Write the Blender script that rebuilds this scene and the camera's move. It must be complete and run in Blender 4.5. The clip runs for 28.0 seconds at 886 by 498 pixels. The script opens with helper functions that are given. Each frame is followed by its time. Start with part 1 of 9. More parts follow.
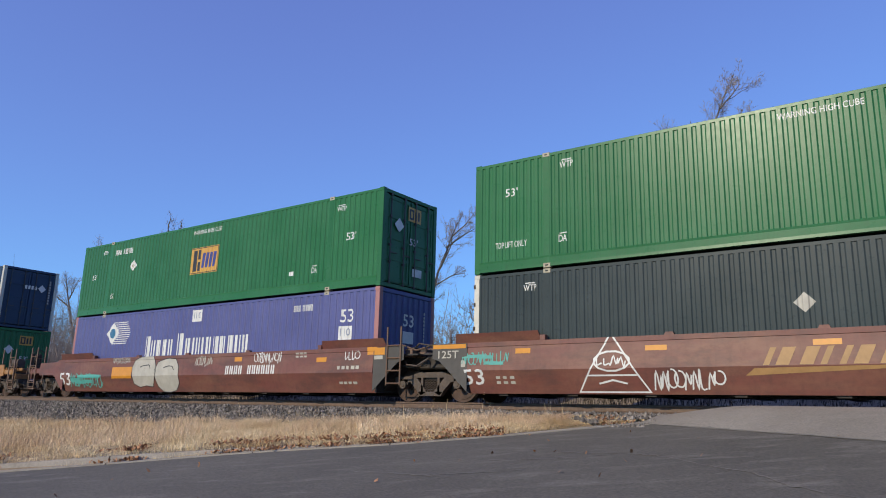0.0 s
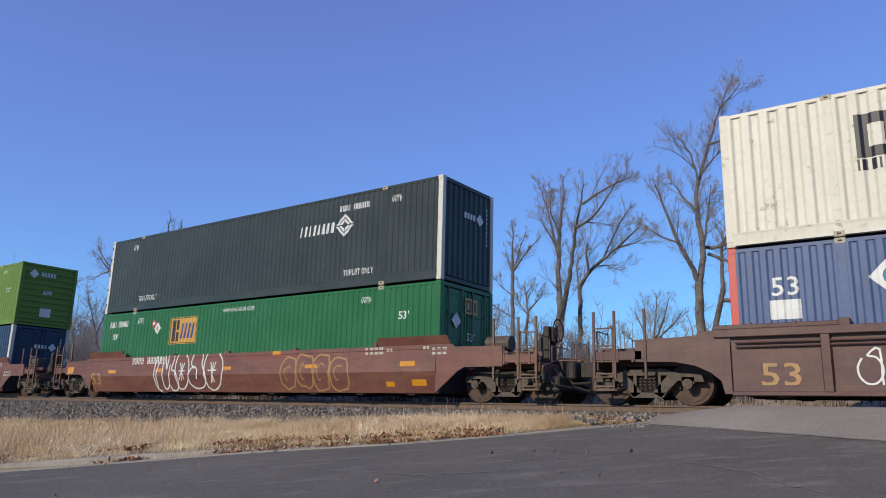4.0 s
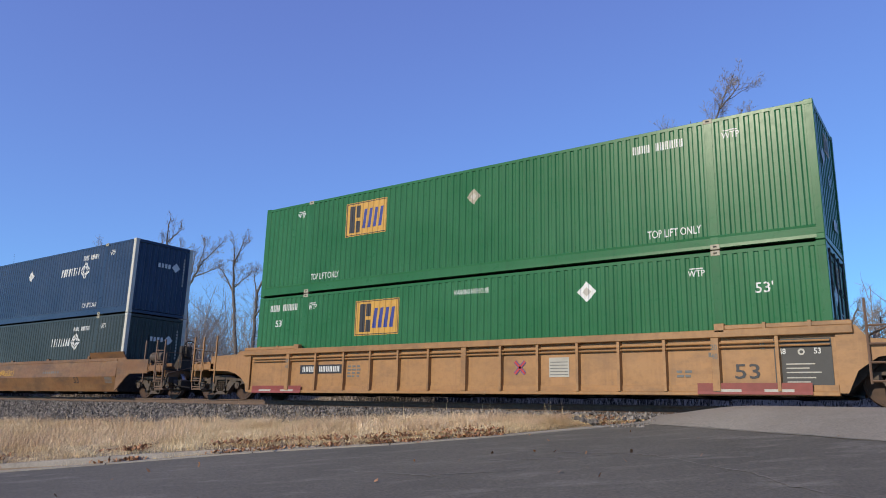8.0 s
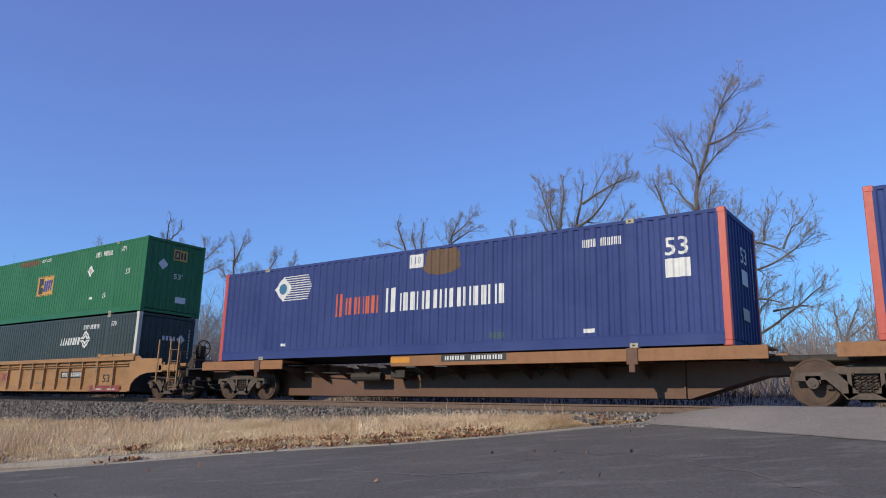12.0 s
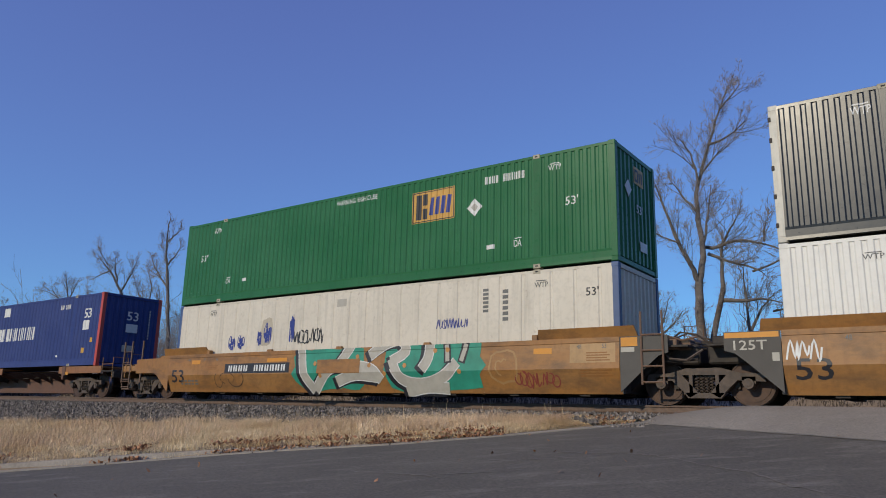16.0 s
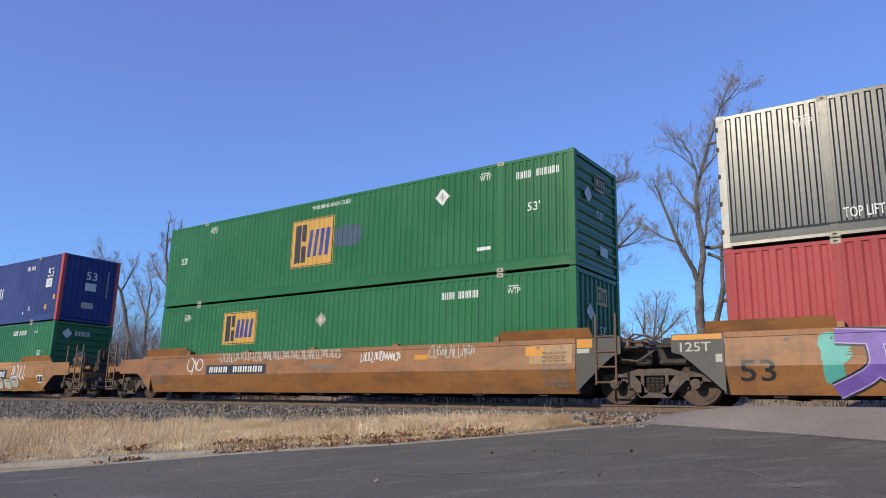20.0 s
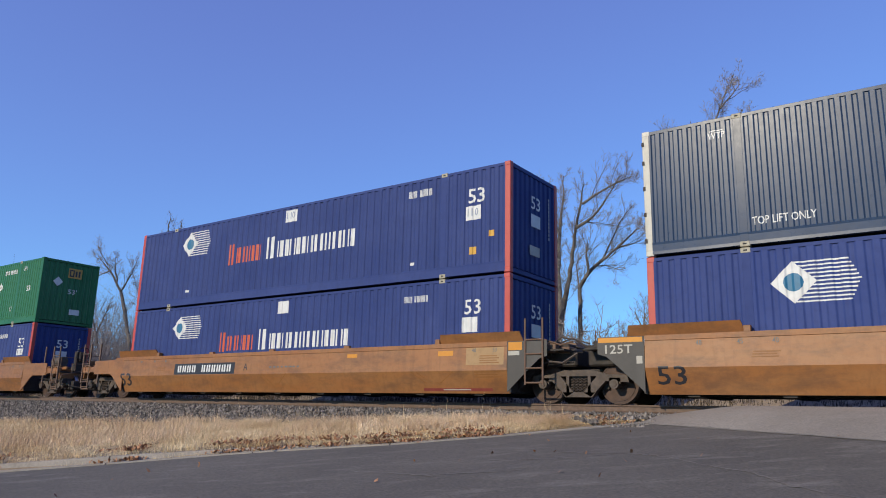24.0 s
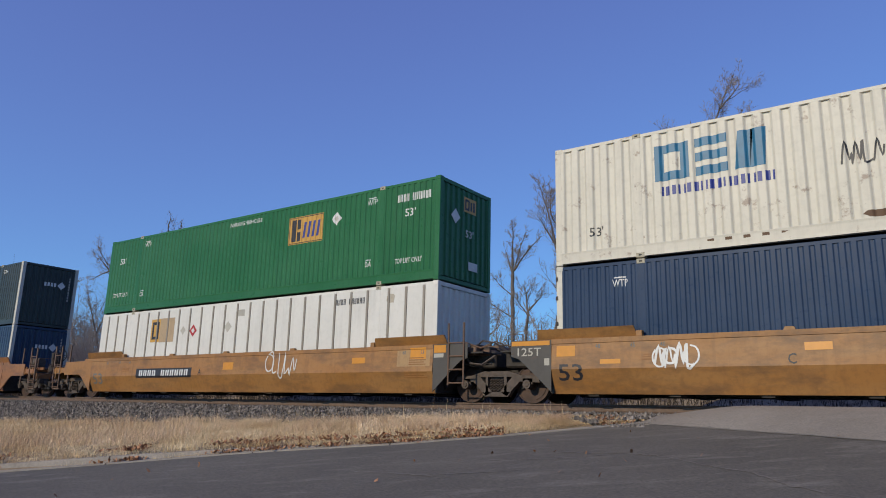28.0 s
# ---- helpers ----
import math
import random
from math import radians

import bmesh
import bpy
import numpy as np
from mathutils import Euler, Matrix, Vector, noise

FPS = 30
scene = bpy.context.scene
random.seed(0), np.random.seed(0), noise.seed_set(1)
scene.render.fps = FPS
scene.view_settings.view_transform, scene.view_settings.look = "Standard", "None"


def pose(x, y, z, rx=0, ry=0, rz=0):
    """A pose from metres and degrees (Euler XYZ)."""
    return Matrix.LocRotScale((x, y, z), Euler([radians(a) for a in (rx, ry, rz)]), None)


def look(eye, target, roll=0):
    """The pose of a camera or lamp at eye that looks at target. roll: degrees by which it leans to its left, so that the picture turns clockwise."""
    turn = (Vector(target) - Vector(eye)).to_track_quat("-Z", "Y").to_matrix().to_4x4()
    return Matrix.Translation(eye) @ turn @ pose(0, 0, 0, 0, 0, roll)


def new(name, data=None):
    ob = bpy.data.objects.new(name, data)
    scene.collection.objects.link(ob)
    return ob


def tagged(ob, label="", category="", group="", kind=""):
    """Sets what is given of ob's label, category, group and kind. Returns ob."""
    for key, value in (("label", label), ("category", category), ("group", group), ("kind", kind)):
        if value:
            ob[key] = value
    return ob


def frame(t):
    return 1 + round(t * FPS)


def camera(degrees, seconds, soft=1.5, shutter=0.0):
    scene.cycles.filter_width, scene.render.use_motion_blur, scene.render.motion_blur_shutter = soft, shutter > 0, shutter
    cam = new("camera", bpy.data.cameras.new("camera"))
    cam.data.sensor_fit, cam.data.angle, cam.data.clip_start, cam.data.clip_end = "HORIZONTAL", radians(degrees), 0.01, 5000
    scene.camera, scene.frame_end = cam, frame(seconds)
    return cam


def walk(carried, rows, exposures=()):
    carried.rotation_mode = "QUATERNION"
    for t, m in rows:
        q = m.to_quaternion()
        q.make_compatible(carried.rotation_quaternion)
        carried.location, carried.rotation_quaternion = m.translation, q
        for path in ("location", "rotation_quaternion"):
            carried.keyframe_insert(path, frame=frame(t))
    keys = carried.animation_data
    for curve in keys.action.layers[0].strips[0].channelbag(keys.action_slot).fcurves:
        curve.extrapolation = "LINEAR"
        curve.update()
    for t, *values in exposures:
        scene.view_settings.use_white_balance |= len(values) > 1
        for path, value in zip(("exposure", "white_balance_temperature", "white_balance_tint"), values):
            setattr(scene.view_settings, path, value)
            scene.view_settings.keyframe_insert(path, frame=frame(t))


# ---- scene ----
EYE = (0.0, 0.0, 1.5)
YAW, PITCH, ROLL = 35.8285, 12.7764, 1.4178
AHEAD = Vector((-math.sin(radians(YAW)) * math.cos(radians(PITCH)), math.cos(radians(YAW)) * math.cos(radians(PITCH)), math.sin(radians(PITCH))))
CLIP = 28.0
cam = camera(62.97, CLIP, soft=1.0)
STAND = look(EYE, Vector(EYE) + AHEAD * 10, ROLL)
walk(cam, [(0.0, STAND), (CLIP, STAND)], exposures=[(0.0, -0.10), (1.0, 0.0), (2.0, -0.08), (3.0, -0.26), (3.4, -0.04), (5.5, -0.61), (6.0, -0.54), (7.0, -0.14), (8.0, -0.11), (9.0, -0.10), (10.0, -0.10), (11.0, -0.05), (13.5, -0.44), (14.0, -0.38), (16.0, -0.56), (17.0, -0.60), (18.0, -0.40), (19.0, -0.29), (20.0, -0.03), (21.0, -0.09), (24.0, -0.10), (25.0, -0.02), (26.0, 0.02), (27.0, -0.36), (28.0, -0.44)])

# ---- light ----
SUN_TO = Vector((-0.22, -1.0, 0.50)).normalized()
world = bpy.data.worlds.new("world")
scene.world = world
world.use_nodes = True
wn = world.node_tree.nodes
sky = wn.new("ShaderNodeTexSky")
sky.sky_type = "NISHITA"
sky.sun_disc = False
sky.sun_elevation = math.asin(SUN_TO.z)
sky.sun_rotation = math.atan2(SUN_TO.x, SUN_TO.y)
sky.altitude, sky.air_density, sky.dust_density, sky.ozone_density = 300, 0.95, 0.0, 3.5
wn["Background"].inputs["Strength"].default_value = 0.15
# clear winter air: an even, deep blue down to the horizon
split, join = wn.new("ShaderNodeSeparateColor"), wn.new("ShaderNodeCombineColor")
world.node_tree.links.new(sky.outputs[0], split.inputs[0])
for k, (power, gain) in enumerate(((0.40, 1.10), (0.75, 1.25), (0.60, 2.44))):
    even, lift = wn.new("ShaderNodeMath"), wn.new("ShaderNodeMath")
    even.operation, lift.operation = "POWER", "MULTIPLY"
    even.inputs[1].default_value, lift.inputs[1].default_value = power, gain
    world.node_tree.links.new(split.outputs[k], even.inputs[0])
    world.node_tree.links.new(even.outputs[0], lift.inputs[0])
    world.node_tree.links.new(lift.outputs[0], join.inputs[k])
world.node_tree.links.new(join.outputs[0], wn["Background"].inputs["Color"])
sun_data = bpy.data.lights.new("sun", "SUN")
sun_data.energy, sun_data.angle, sun_data.color = 4.3, radians(0.5), (1.0, 0.885, 0.68)
sun = new("sun", sun_data)
sun.matrix_world = look(SUN_TO * 50, (0, 0, 0))

# ---- plan of the train ----
YC = 16.4565          # centre line of the track
RAIL = 1.777          # top of the rail
HALF = 8.077          # half a container's length
LOW, HIGH, SPINE = 2.030, 4.945, 2.965   # floors of the containers


DRIFT_T = (0, 0.5, 1.6, 3.4, 5.5, 6.4, 8, 9.1, 10.5, 11.5, 13.5, 16, 18.3, 20, 21.5, 23.5, 25, 26, 27, 28)
DRIFT_X = (0, 0.08, 0.15, 0.11, 0.0, 0.0, -0.10, 0.07, 0.0, -0.02, -0.08, -0.10, -0.05, -0.01, 0.03, 0.13, 0.14, 0.75, 0.93, 0.99)


def along(t):
    """Way of the train along the track, in metres: it gathers speed from 15 to 16.5 metres a second."""
    k = (t - 14.0) / 14.0
    return 14.0 * (-15.73733 * k - 0.38571 * k * k) + float(np.interp(t, DRIFT_T, DRIFT_X))


# ---- materials ----
MATS = {}


def nodes_of(name):
    m = bpy.data.materials.new(name)
    m.use_nodes = True
    nt = m.node_tree
    return m, nt, nt.nodes["Principled BSDF"], nt.links


def noise_node(nt, scale, detail=4.0, rough=0.55, stretch=None, shifted=False):
    tc = nt.nodes.new("ShaderNodeTexCoord")
    n = nt.nodes.new("ShaderNodeTexNoise")
    n.inputs["Scale"].default_value, n.inputs["Detail"].default_value, n.inputs["Roughness"].default_value = scale, detail, rough
    where = tc.outputs["Object"]
    if shifted:
        info = nt.nodes.new("ShaderNodeObjectInfo")
        far = nt.nodes.new("ShaderNodeVectorMath")
        far.operation = "SCALE"
        far.inputs[0].default_value = (37.0, 11.0, 23.0)
        nt.links.new(info.outputs["Random"], far.inputs["Scale"])
        add = nt.nodes.new("ShaderNodeVectorMath")
        add.operation = "ADD"
        nt.links.new(where, add.inputs[0])
        nt.links.new(far.outputs[0], add.inputs[1])
        where = add.outputs[0]
    if stretch:
        mp = nt.nodes.new("ShaderNodeMapping")
        mp.inputs["Scale"].default_value = stretch
        nt.links.new(where, mp.inputs["Vector"])
        where = mp.outputs[0]
    nt.links.new(where, n.inputs["Vector"])
    return n


def ramp_node(nt, source, stops):
    r = nt.nodes.new("ShaderNodeValToRGB")
    e = r.color_ramp.elements
    while len(e) < len(stops):
        e.new(0.5)
    for el, (p, c) in zip(e, stops):
        el.position, el.color = p, (*c, 1.0) if len(c) == 3 else c
    nt.links.new(source, r.inputs[0])
    return r


def mix_node(nt, fac, a, b):
    m = nt.nodes.new("ShaderNodeMix")
    m.data_type = "RGBA"
    if isinstance(fac, float):
        m.inputs["Factor"].default_value = fac
    else:
        nt.links.new(fac, m.inputs["Factor"])
    for value, slot in ((a, "A"), (b, "B")):
        socket = [s for s in m.inputs if s.name == slot and s.type == "RGBA"][0]
        if isinstance(value, tuple):
            socket.default_value = (*value, 1.0)
        else:
            nt.links.new(value, socket)
    return [s for s in m.outputs if s.type == "RGBA"][0]


def bump_node(nt, height, strength, dist=0.01):
    b = nt.nodes.new("ShaderNodeBump")
    b.inputs["Strength"].default_value, b.inputs["Distance"].default_value = strength, dist
    nt.links.new(height, b.inputs["Height"])
    return b


def paint(name, col, rough=0.42, grime=0.35, rust=0.0, streak=0.3, fading=0.0):
    """Weathered paint on steel: road grime, streaks that run down, chips of rust, chalky fading."""
    if name in MATS:
        return MATS[name]
    m, nt, bs, ln = nodes_of(name)
    dark = tuple(c * 0.55 + 0.012 for c in col)
    fade = tuple(min(1.0, c * 1.12 + 0.015) for c in col)
    big = noise_node(nt, 0.7, 5.0, 0.55, None, True)
    fine = noise_node(nt, 9.0, 5.0, 0.65)
    drip = noise_node(nt, 1.0, 4.0, 0.6, (7.0, 7.0, 0.45), True)
    a = ramp_node(nt, big.outputs["Fac"], [(0.3, col), (0.75, fade)])
    c0 = a.outputs[0]
    if fading > 0:
        chalk = tuple(c * 0.82 + d for c, d in zip(col, (0.075, 0.055, 0.03)))
        soot = tuple(c * 0.40 + 0.018 for c in col)
        band = noise_node(nt, 1.0, 6.0, 0.65, (0.45, 1.0, 2.6), True)
        f1 = ramp_node(nt, band.outputs["Fac"], [(0.42, (0, 0, 0)), (0.66, (fading, fading, fading))])
        c0 = mix_node(nt, f1.outputs[0], c0, chalk)
        smear = noise_node(nt, 1.6, 7.0, 0.7, (0.5, 1.0, 1.3), True)
        f2 = ramp_node(nt, smear.outputs["Fac"], [(0.47, (0, 0, 0)), (0.66, (fading, fading, fading))])
        c0 = mix_node(nt, f2.outputs[0], c0, soot)
    g = ramp_node(nt, fine.outputs["Fac"], [(0.48, (0, 0, 0)), (0.8, (grime, grime, grime))])
    c1 = mix_node(nt, g.outputs[0], c0, dark)
    s = ramp_node(nt, drip.outputs["Fac"], [(0.52, (0, 0, 0)), (0.78, (streak, streak, streak))])
    c2 = mix_node(nt, s.outputs[0], c1, dark)
    if rust > 0:
        chip = noise_node(nt, 2.6, 8.0, 0.7, None, True)
        r = ramp_node(nt, chip.outputs["Fac"], [(0.66 - 0.12 * rust, (0, 0, 0)), (0.72 - 0.1 * rust, (rust, rust, rust))])
        c2 = mix_node(nt, r.outputs[0], c2, (0.13, 0.05, 0.022))
    info = nt.nodes.new("ShaderNodeObjectInfo")
    hue = nt.nodes.new("ShaderNodeHueSaturation")
    val = nt.nodes.new("ShaderNodeMapRange")
    val.inputs["To Min"].default_value, val.inputs["To Max"].default_value = 0.93, 1.06
    ln.new(info.outputs["Random"], val.inputs["Value"])
    ln.new(val.outputs[0], hue.inputs["Value"])
    ln.new(c2, hue.inputs["Color"])
    ln.new(hue.outputs[0], bs.inputs["Base Color"])
    ro = nt.nodes.new("ShaderNodeMapRange")
    ro.inputs["To Min"].default_value, ro.inputs["To Max"].default_value = rough - 0.05, rough + 0.12
    ln.new(fine.outputs["Fac"], ro.inputs["Value"])
    ln.new(ro.outputs[0], bs.inputs["Roughness"])
    b = bump_node(nt, big.outputs["Fac"], 0.25, 0.02)
    ln.new(b.outputs[0], bs.inputs["Normal"])
    MATS[name] = m
    return m


def plain(name, col, rough=0.6, metal=0.0, var=0.25, scale=6.0, bump=0.1):
    """A surface with gentle mottling."""
    if name in MATS:
        return MATS[name]
    m, nt, bs, ln = nodes_of(name)
    n = noise_node(nt, scale, 6.0, 0.65)
    lo, hi = tuple(c * (1 - var) for c in col), tuple(min(1.0, c * (1 + var)) for c in col)
    r = ramp_node(nt, n.outputs["Fac"], [(0.3, lo), (0.72, hi)])
    ln.new(r.outputs[0], bs.inputs["Base Color"])
    bs.inputs["Roughness"].default_value, bs.inputs["Metallic"].default_value = rough, metal
    ln.new(bump_node(nt, n.outputs["Fac"], bump, 0.01).outputs[0], bs.inputs["Normal"])
    MATS[name] = m
    return m


def two_scale(name, stops, scale, fine_scale, bump, rough=0.9, fine_mix=0.5, dist=0.02, stretch=None, each=0.0):
    """Ground-like surfaces: broad patches of colour and fine grain."""
    m, nt, bs, ln = nodes_of(name)
    a = noise_node(nt, scale, 5.0, 0.6, stretch)
    f = noise_node(nt, fine_scale, 6.0, 0.7)
    r = ramp_node(nt, a.outputs["Fac"], stops)
    g = ramp_node(nt, f.outputs["Fac"], [(0.3, (0.45, 0.45, 0.45)), (0.72, (1.5, 1.5, 1.5))])
    mul = nt.nodes.new("ShaderNodeMix")
    mul.data_type, mul.blend_type = "RGBA", "MULTIPLY"
    mul.inputs["Factor"].default_value = fine_mix
    ca = [s for s in mul.inputs if s.type == "RGBA"]
    ln.new(r.outputs[0], ca[0])
    ln.new(g.outputs[0], ca[1])
    tone = [s for s in mul.outputs if s.type == "RGBA"][0]
    if each > 0:
        geo = nt.nodes.new("ShaderNodeNewGeometry")
        hue = nt.nodes.new("ShaderNodeHueSaturation")
        val = nt.nodes.new("ShaderNodeMapRange")
        val.inputs["To Min"].default_value, val.inputs["To Max"].default_value = 1.0 - each, 1.0 + each * 0.7
        ln.new(geo.outputs["Random Per Island"], val.inputs["Value"])
        ln.new(val.outputs[0], hue.inputs["Value"])
        ln.new(tone, hue.inputs["Color"])
        tone = hue.outputs[0]
    ln.new(tone, bs.inputs["Base Color"])
    bs.inputs["Roughness"].default_value = rough
    ln.new(bump_node(nt, f.outputs["Fac"], bump, dist).outputs[0], bs.inputs["Normal"])
    MATS[name] = m
    return m


M_GREEN = paint("green_paint", (0.0211, 0.1196, 0.0431), 0.26, 0.3, 0.0, 0.4)
M_LIME = paint("lime_green_paint", (0.1034, 0.1779, 0.0290), 0.45, 0.2, 0.0, 0.15)
M_NAVY = paint("navy_paint", (0.0199, 0.0399, 0.0840), 0.26, 0.3, 0.0, 0.25)
M_SLATE = paint("slate_paint", (0.0312, 0.0408, 0.0408), 0.26, 0.35, 0.0, 0.3)
M_GLOSSBLACK = paint("glossy_black_paint", (0.015, 0.018, 0.0218), 0.265, 0.3, 0.0, 0.4)
M_GLOSSBLACK.node_tree.nodes["Principled BSDF"].inputs["Specular IOR Level"].default_value = 0.42
M_POSTCREAM = paint("worn_cream_post_paint", (0.495, 0.4725, 0.405), 0.5, 0.5, 0.35, 0.5)
M_BLUE = paint("blue_paint", (0.025, 0.044, 0.158), 0.62, 0.35, 0.0, 0.35)
M_OLDBLUE = paint("faded_blue_paint", (0.045, 0.0788, 0.18), 0.5, 0.4, 0.3, 0.4)
M_CREAM = paint("cream_paint", (0.525, 0.495, 0.4125), 0.5, 0.25, 0.55, 0.3)
M_WHITE = paint("white_paint", (0.5775, 0.5625, 0.5175), 0.45, 0.2, 0.0, 0.25)
M_OFFWHITE = paint("stained_white_paint", (0.54, 0.4913, 0.405), 0.5, 0.35, 0.3, 0.45)
M_RED = paint("faded_red_paint", (0.3105, 0.0448, 0.0475), 0.5, 0.3, 0.0, 0.3)
M_POSTRED = paint("orange_red_paint", (0.4125, 0.0465, 0.03), 0.45, 0.3, 0.0, 0.3)
M_MAROON = paint("brown_red_paint", (0.1312, 0.039, 0.027), 0.5, 0.5, 0.15, 0.5, 0.7)
M_DKMAROON = paint("dark_maroon_paint", (0.0713, 0.0255, 0.0225), 0.55, 0.5, 0.2, 0.5, 0.5)
M_OCHRE = paint("yellow_ochre_paint", (0.2667, 0.1161, 0.0229), 0.5, 0.6, 0.25, 0.55, 0.85)
M_DULLOCHRE = paint("dull_ochre_paint", (0.155, 0.066, 0.018), 0.5, 0.6, 0.35, 0.6, 0.9)
M_PATCH = paint("pale_ochre_patch_paint", (0.315, 0.1875, 0.075), 0.55, 0.5, 0.1, 0.4)
M_TAN = paint("tan_yellow_paint", (0.3, 0.1462, 0.0465), 0.5, 0.6, 0.2, 0.6, 0.5)
M_RUSTY = paint("rusty_orange_paint", (0.095, 0.040, 0.020), 0.6, 0.6, 0.7, 0.5)
M_GREY = paint("grey_paint", (0.048, 0.042, 0.036), 0.55, 0.5, 0.2, 0.4)
M_SPINEDECK = paint("rusty_ochre_deck_paint", (0.225, 0.0938, 0.03), 0.6, 0.6, 0.5, 0.5)
M_ORANGECAR = paint("orange_ochre_paint", (0.2449, 0.0932, 0.0207), 0.48, 0.5, 0.2, 0.55, 0.75)
M_VIOLET = paint("violet_blue_paint", (0.0562, 0.0638, 0.2025), 0.5, 0.35, 0.0, 0.3)
M_PINKPOST = paint("faded_pink_paint", (0.3, 0.1275, 0.12), 0.5, 0.3, 0.0, 0.3)
M_POSTBLUE = paint("blue_post_paint", (0.0375, 0.075, 0.18), 0.5, 0.3, 0.0, 0.3)
M_POSTGREY = paint("grey_post_paint", (0.225, 0.1988, 0.1613), 0.55, 0.5, 0.2, 0.5)
M_LADDER = paint("rusty_brown_bar_paint", (0.1275, 0.0713, 0.0413), 0.6, 0.6, 0.4, 0.3)
M_CHARCOAL = paint("charcoal_panel_paint", (0.03, 0.0285, 0.027), 0.55, 0.4, 0.0, 0.3)
M_GRIME = plain("grimy_steel", (0.033, 0.0255, 0.0203), 0.75, 0.0, 0.45, 8.0, 0.3)
M_CAST = plain("cast_steel", (0.078, 0.057, 0.044), 0.7, 0.1, 0.4, 7.0, 0.3)
M_WHEEL = plain("rusty_wheel_steel", (0.0638, 0.0345, 0.0225), 0.65, 0.2, 0.35, 7.0, 0.2)
M_TREAD = plain("polished_tread_steel", (0.315, 0.3, 0.285), 0.28, 0.9, 0.1, 5.0, 0.05)
M_RAIL = plain("rusty_rail_steel", (0.1237, 0.0788, 0.057), 0.7, 0.1, 0.3, 12.0, 0.2)
M_BLACK = plain("black_rubber_and_hole_dark", (0.0112, 0.0112, 0.0112), 0.7, 0.0, 0.3, 10.0, 0.1)
M_CASTING = plain("worn_cream_casting", (0.315, 0.285, 0.21), 0.6, 0.0, 0.35, 12.0, 0.2)
for m in (M_BLUE, M_GREEN, M_NAVY, M_SLATE, M_RED, M_LIME):
    m.node_tree.nodes["Principled BSDF"].inputs["Specular IOR Level"].default_value = 0.18
L_WHITE = plain("white_lettering", (0.585, 0.585, 0.5625), 0.5, 0.0, 0.12, 5.0, 0.02)
L_ORANGE = plain("orange_yellow_sheet", (0.495, 0.27, 0.0413), 0.45, 0.0, 0.12, 5.0, 0.02)
L_DARK = plain("dark_lettering", (0.015, 0.015, 0.0195), 0.5, 0.0, 0.2, 5.0, 0.02)
L_BLUE = plain("blue_lettering", (0.0188, 0.0338, 0.2025), 0.5, 0.0, 0.15, 5.0, 0.02)
L_TEAL = plain("teal_blue_lettering", (0.0188, 0.1275, 0.2325), 0.5, 0.0, 0.15, 5.0, 0.02)
L_VERMILION = plain("vermilion_lettering", (0.465, 0.075, 0.0263), 0.5, 0.0, 0.15, 5.0, 0.02)
L_RED = plain("red_lettering", (0.375, 0.0225, 0.0263), 0.5, 0.0, 0.15, 5.0, 0.02)
L_YELLOW = plain("yellow_sheet", (0.525, 0.285, 0.0263), 0.45, 0.0, 0.12, 5.0, 0.02)
L_PURPLE = plain("purple_spray_paint", (0.1425, 0.075, 0.315), 0.5, 0.0, 0.35, 2.0, 0.02)
L_MINT = plain("mint_spray_paint", (0.075, 0.315, 0.27), 0.5, 0.0, 0.2, 2.0, 0.02)
L_TEALGREEN = plain("teal_spray_paint", (0.0225, 0.225, 0.15), 0.5, 0.0, 0.25, 2.0, 0.02)
L_PALE = plain("pale_grey_spray_paint", (0.375, 0.3525, 0.3), 0.55, 0.0, 0.2, 2.0, 0.02)
L_GREY = plain("grey_lettering", (0.12, 0.12, 0.1125), 0.6, 0.0, 0.2, 5.0, 0.02)
L_SOOT = plain("faded_dark_spray_paint", (0.075, 0.039, 0.018), 0.6, 0.0, 0.45, 3.0, 0.02)
L_REFLECT = plain("amber_reflector_sheet", (0.54, 0.225, 0.015), 0.35, 0.0, 0.1, 5.0, 0.02)

# ---- building helpers ----
CACHE = {}


def part(name, bm, material, parent, label=""):
    """Links a bmesh, or a shared mesh, as one mesh object under a thing or a part."""
    if isinstance(bm, bmesh.types.BMesh):
        me = bpy.data.meshes.new(name)
        bm.to_mesh(me)
        bm.free()
    else:
        me = bm
    ob = new(name, me)
    if not me.materials:
        me.materials.append(None)
    ob.material_slots[0].link = "OBJECT"
    ob.material_slots[0].material = material
    ob.parent = parent
    if label:
        ob["label"] = label
    return ob


def kept(key, make):
    """A mesh that is built once and shared."""
    if key not in CACHE:
        bm = bmesh.new()
        make(bm)
        me = bpy.data.meshes.new(str(key[0]) if isinstance(key, tuple) else key)
        bm.to_mesh(me)
        bm.free()
        me.materials.append(None)
        CACHE[key] = me
    return CACHE[key]


def box(bm, x0, x1, y0, y1, z0, z1, bevel=0.0):
    vs = [bm.verts.new(p) for p in ((x0, y0, z0), (x1, y0, z0), (x1, y1, z0), (x0, y1, z0), (x0, y0, z1), (x1, y0, z1), (x1, y1, z1), (x0, y1, z1))]
    fs = [bm.faces.new([vs[i] for i in f]) for f in ((3, 2, 1, 0), (4, 5, 6, 7), (0, 1, 5, 4), (1, 2, 6, 5), (2, 3, 7, 6), (3, 0, 4, 7))]
    if bevel:
        es = list({e for f in fs for e in f.edges})
        bmesh.ops.bevel(bm, geom=es, offset=bevel, segments=1, affect="EDGES", profile=0.5)


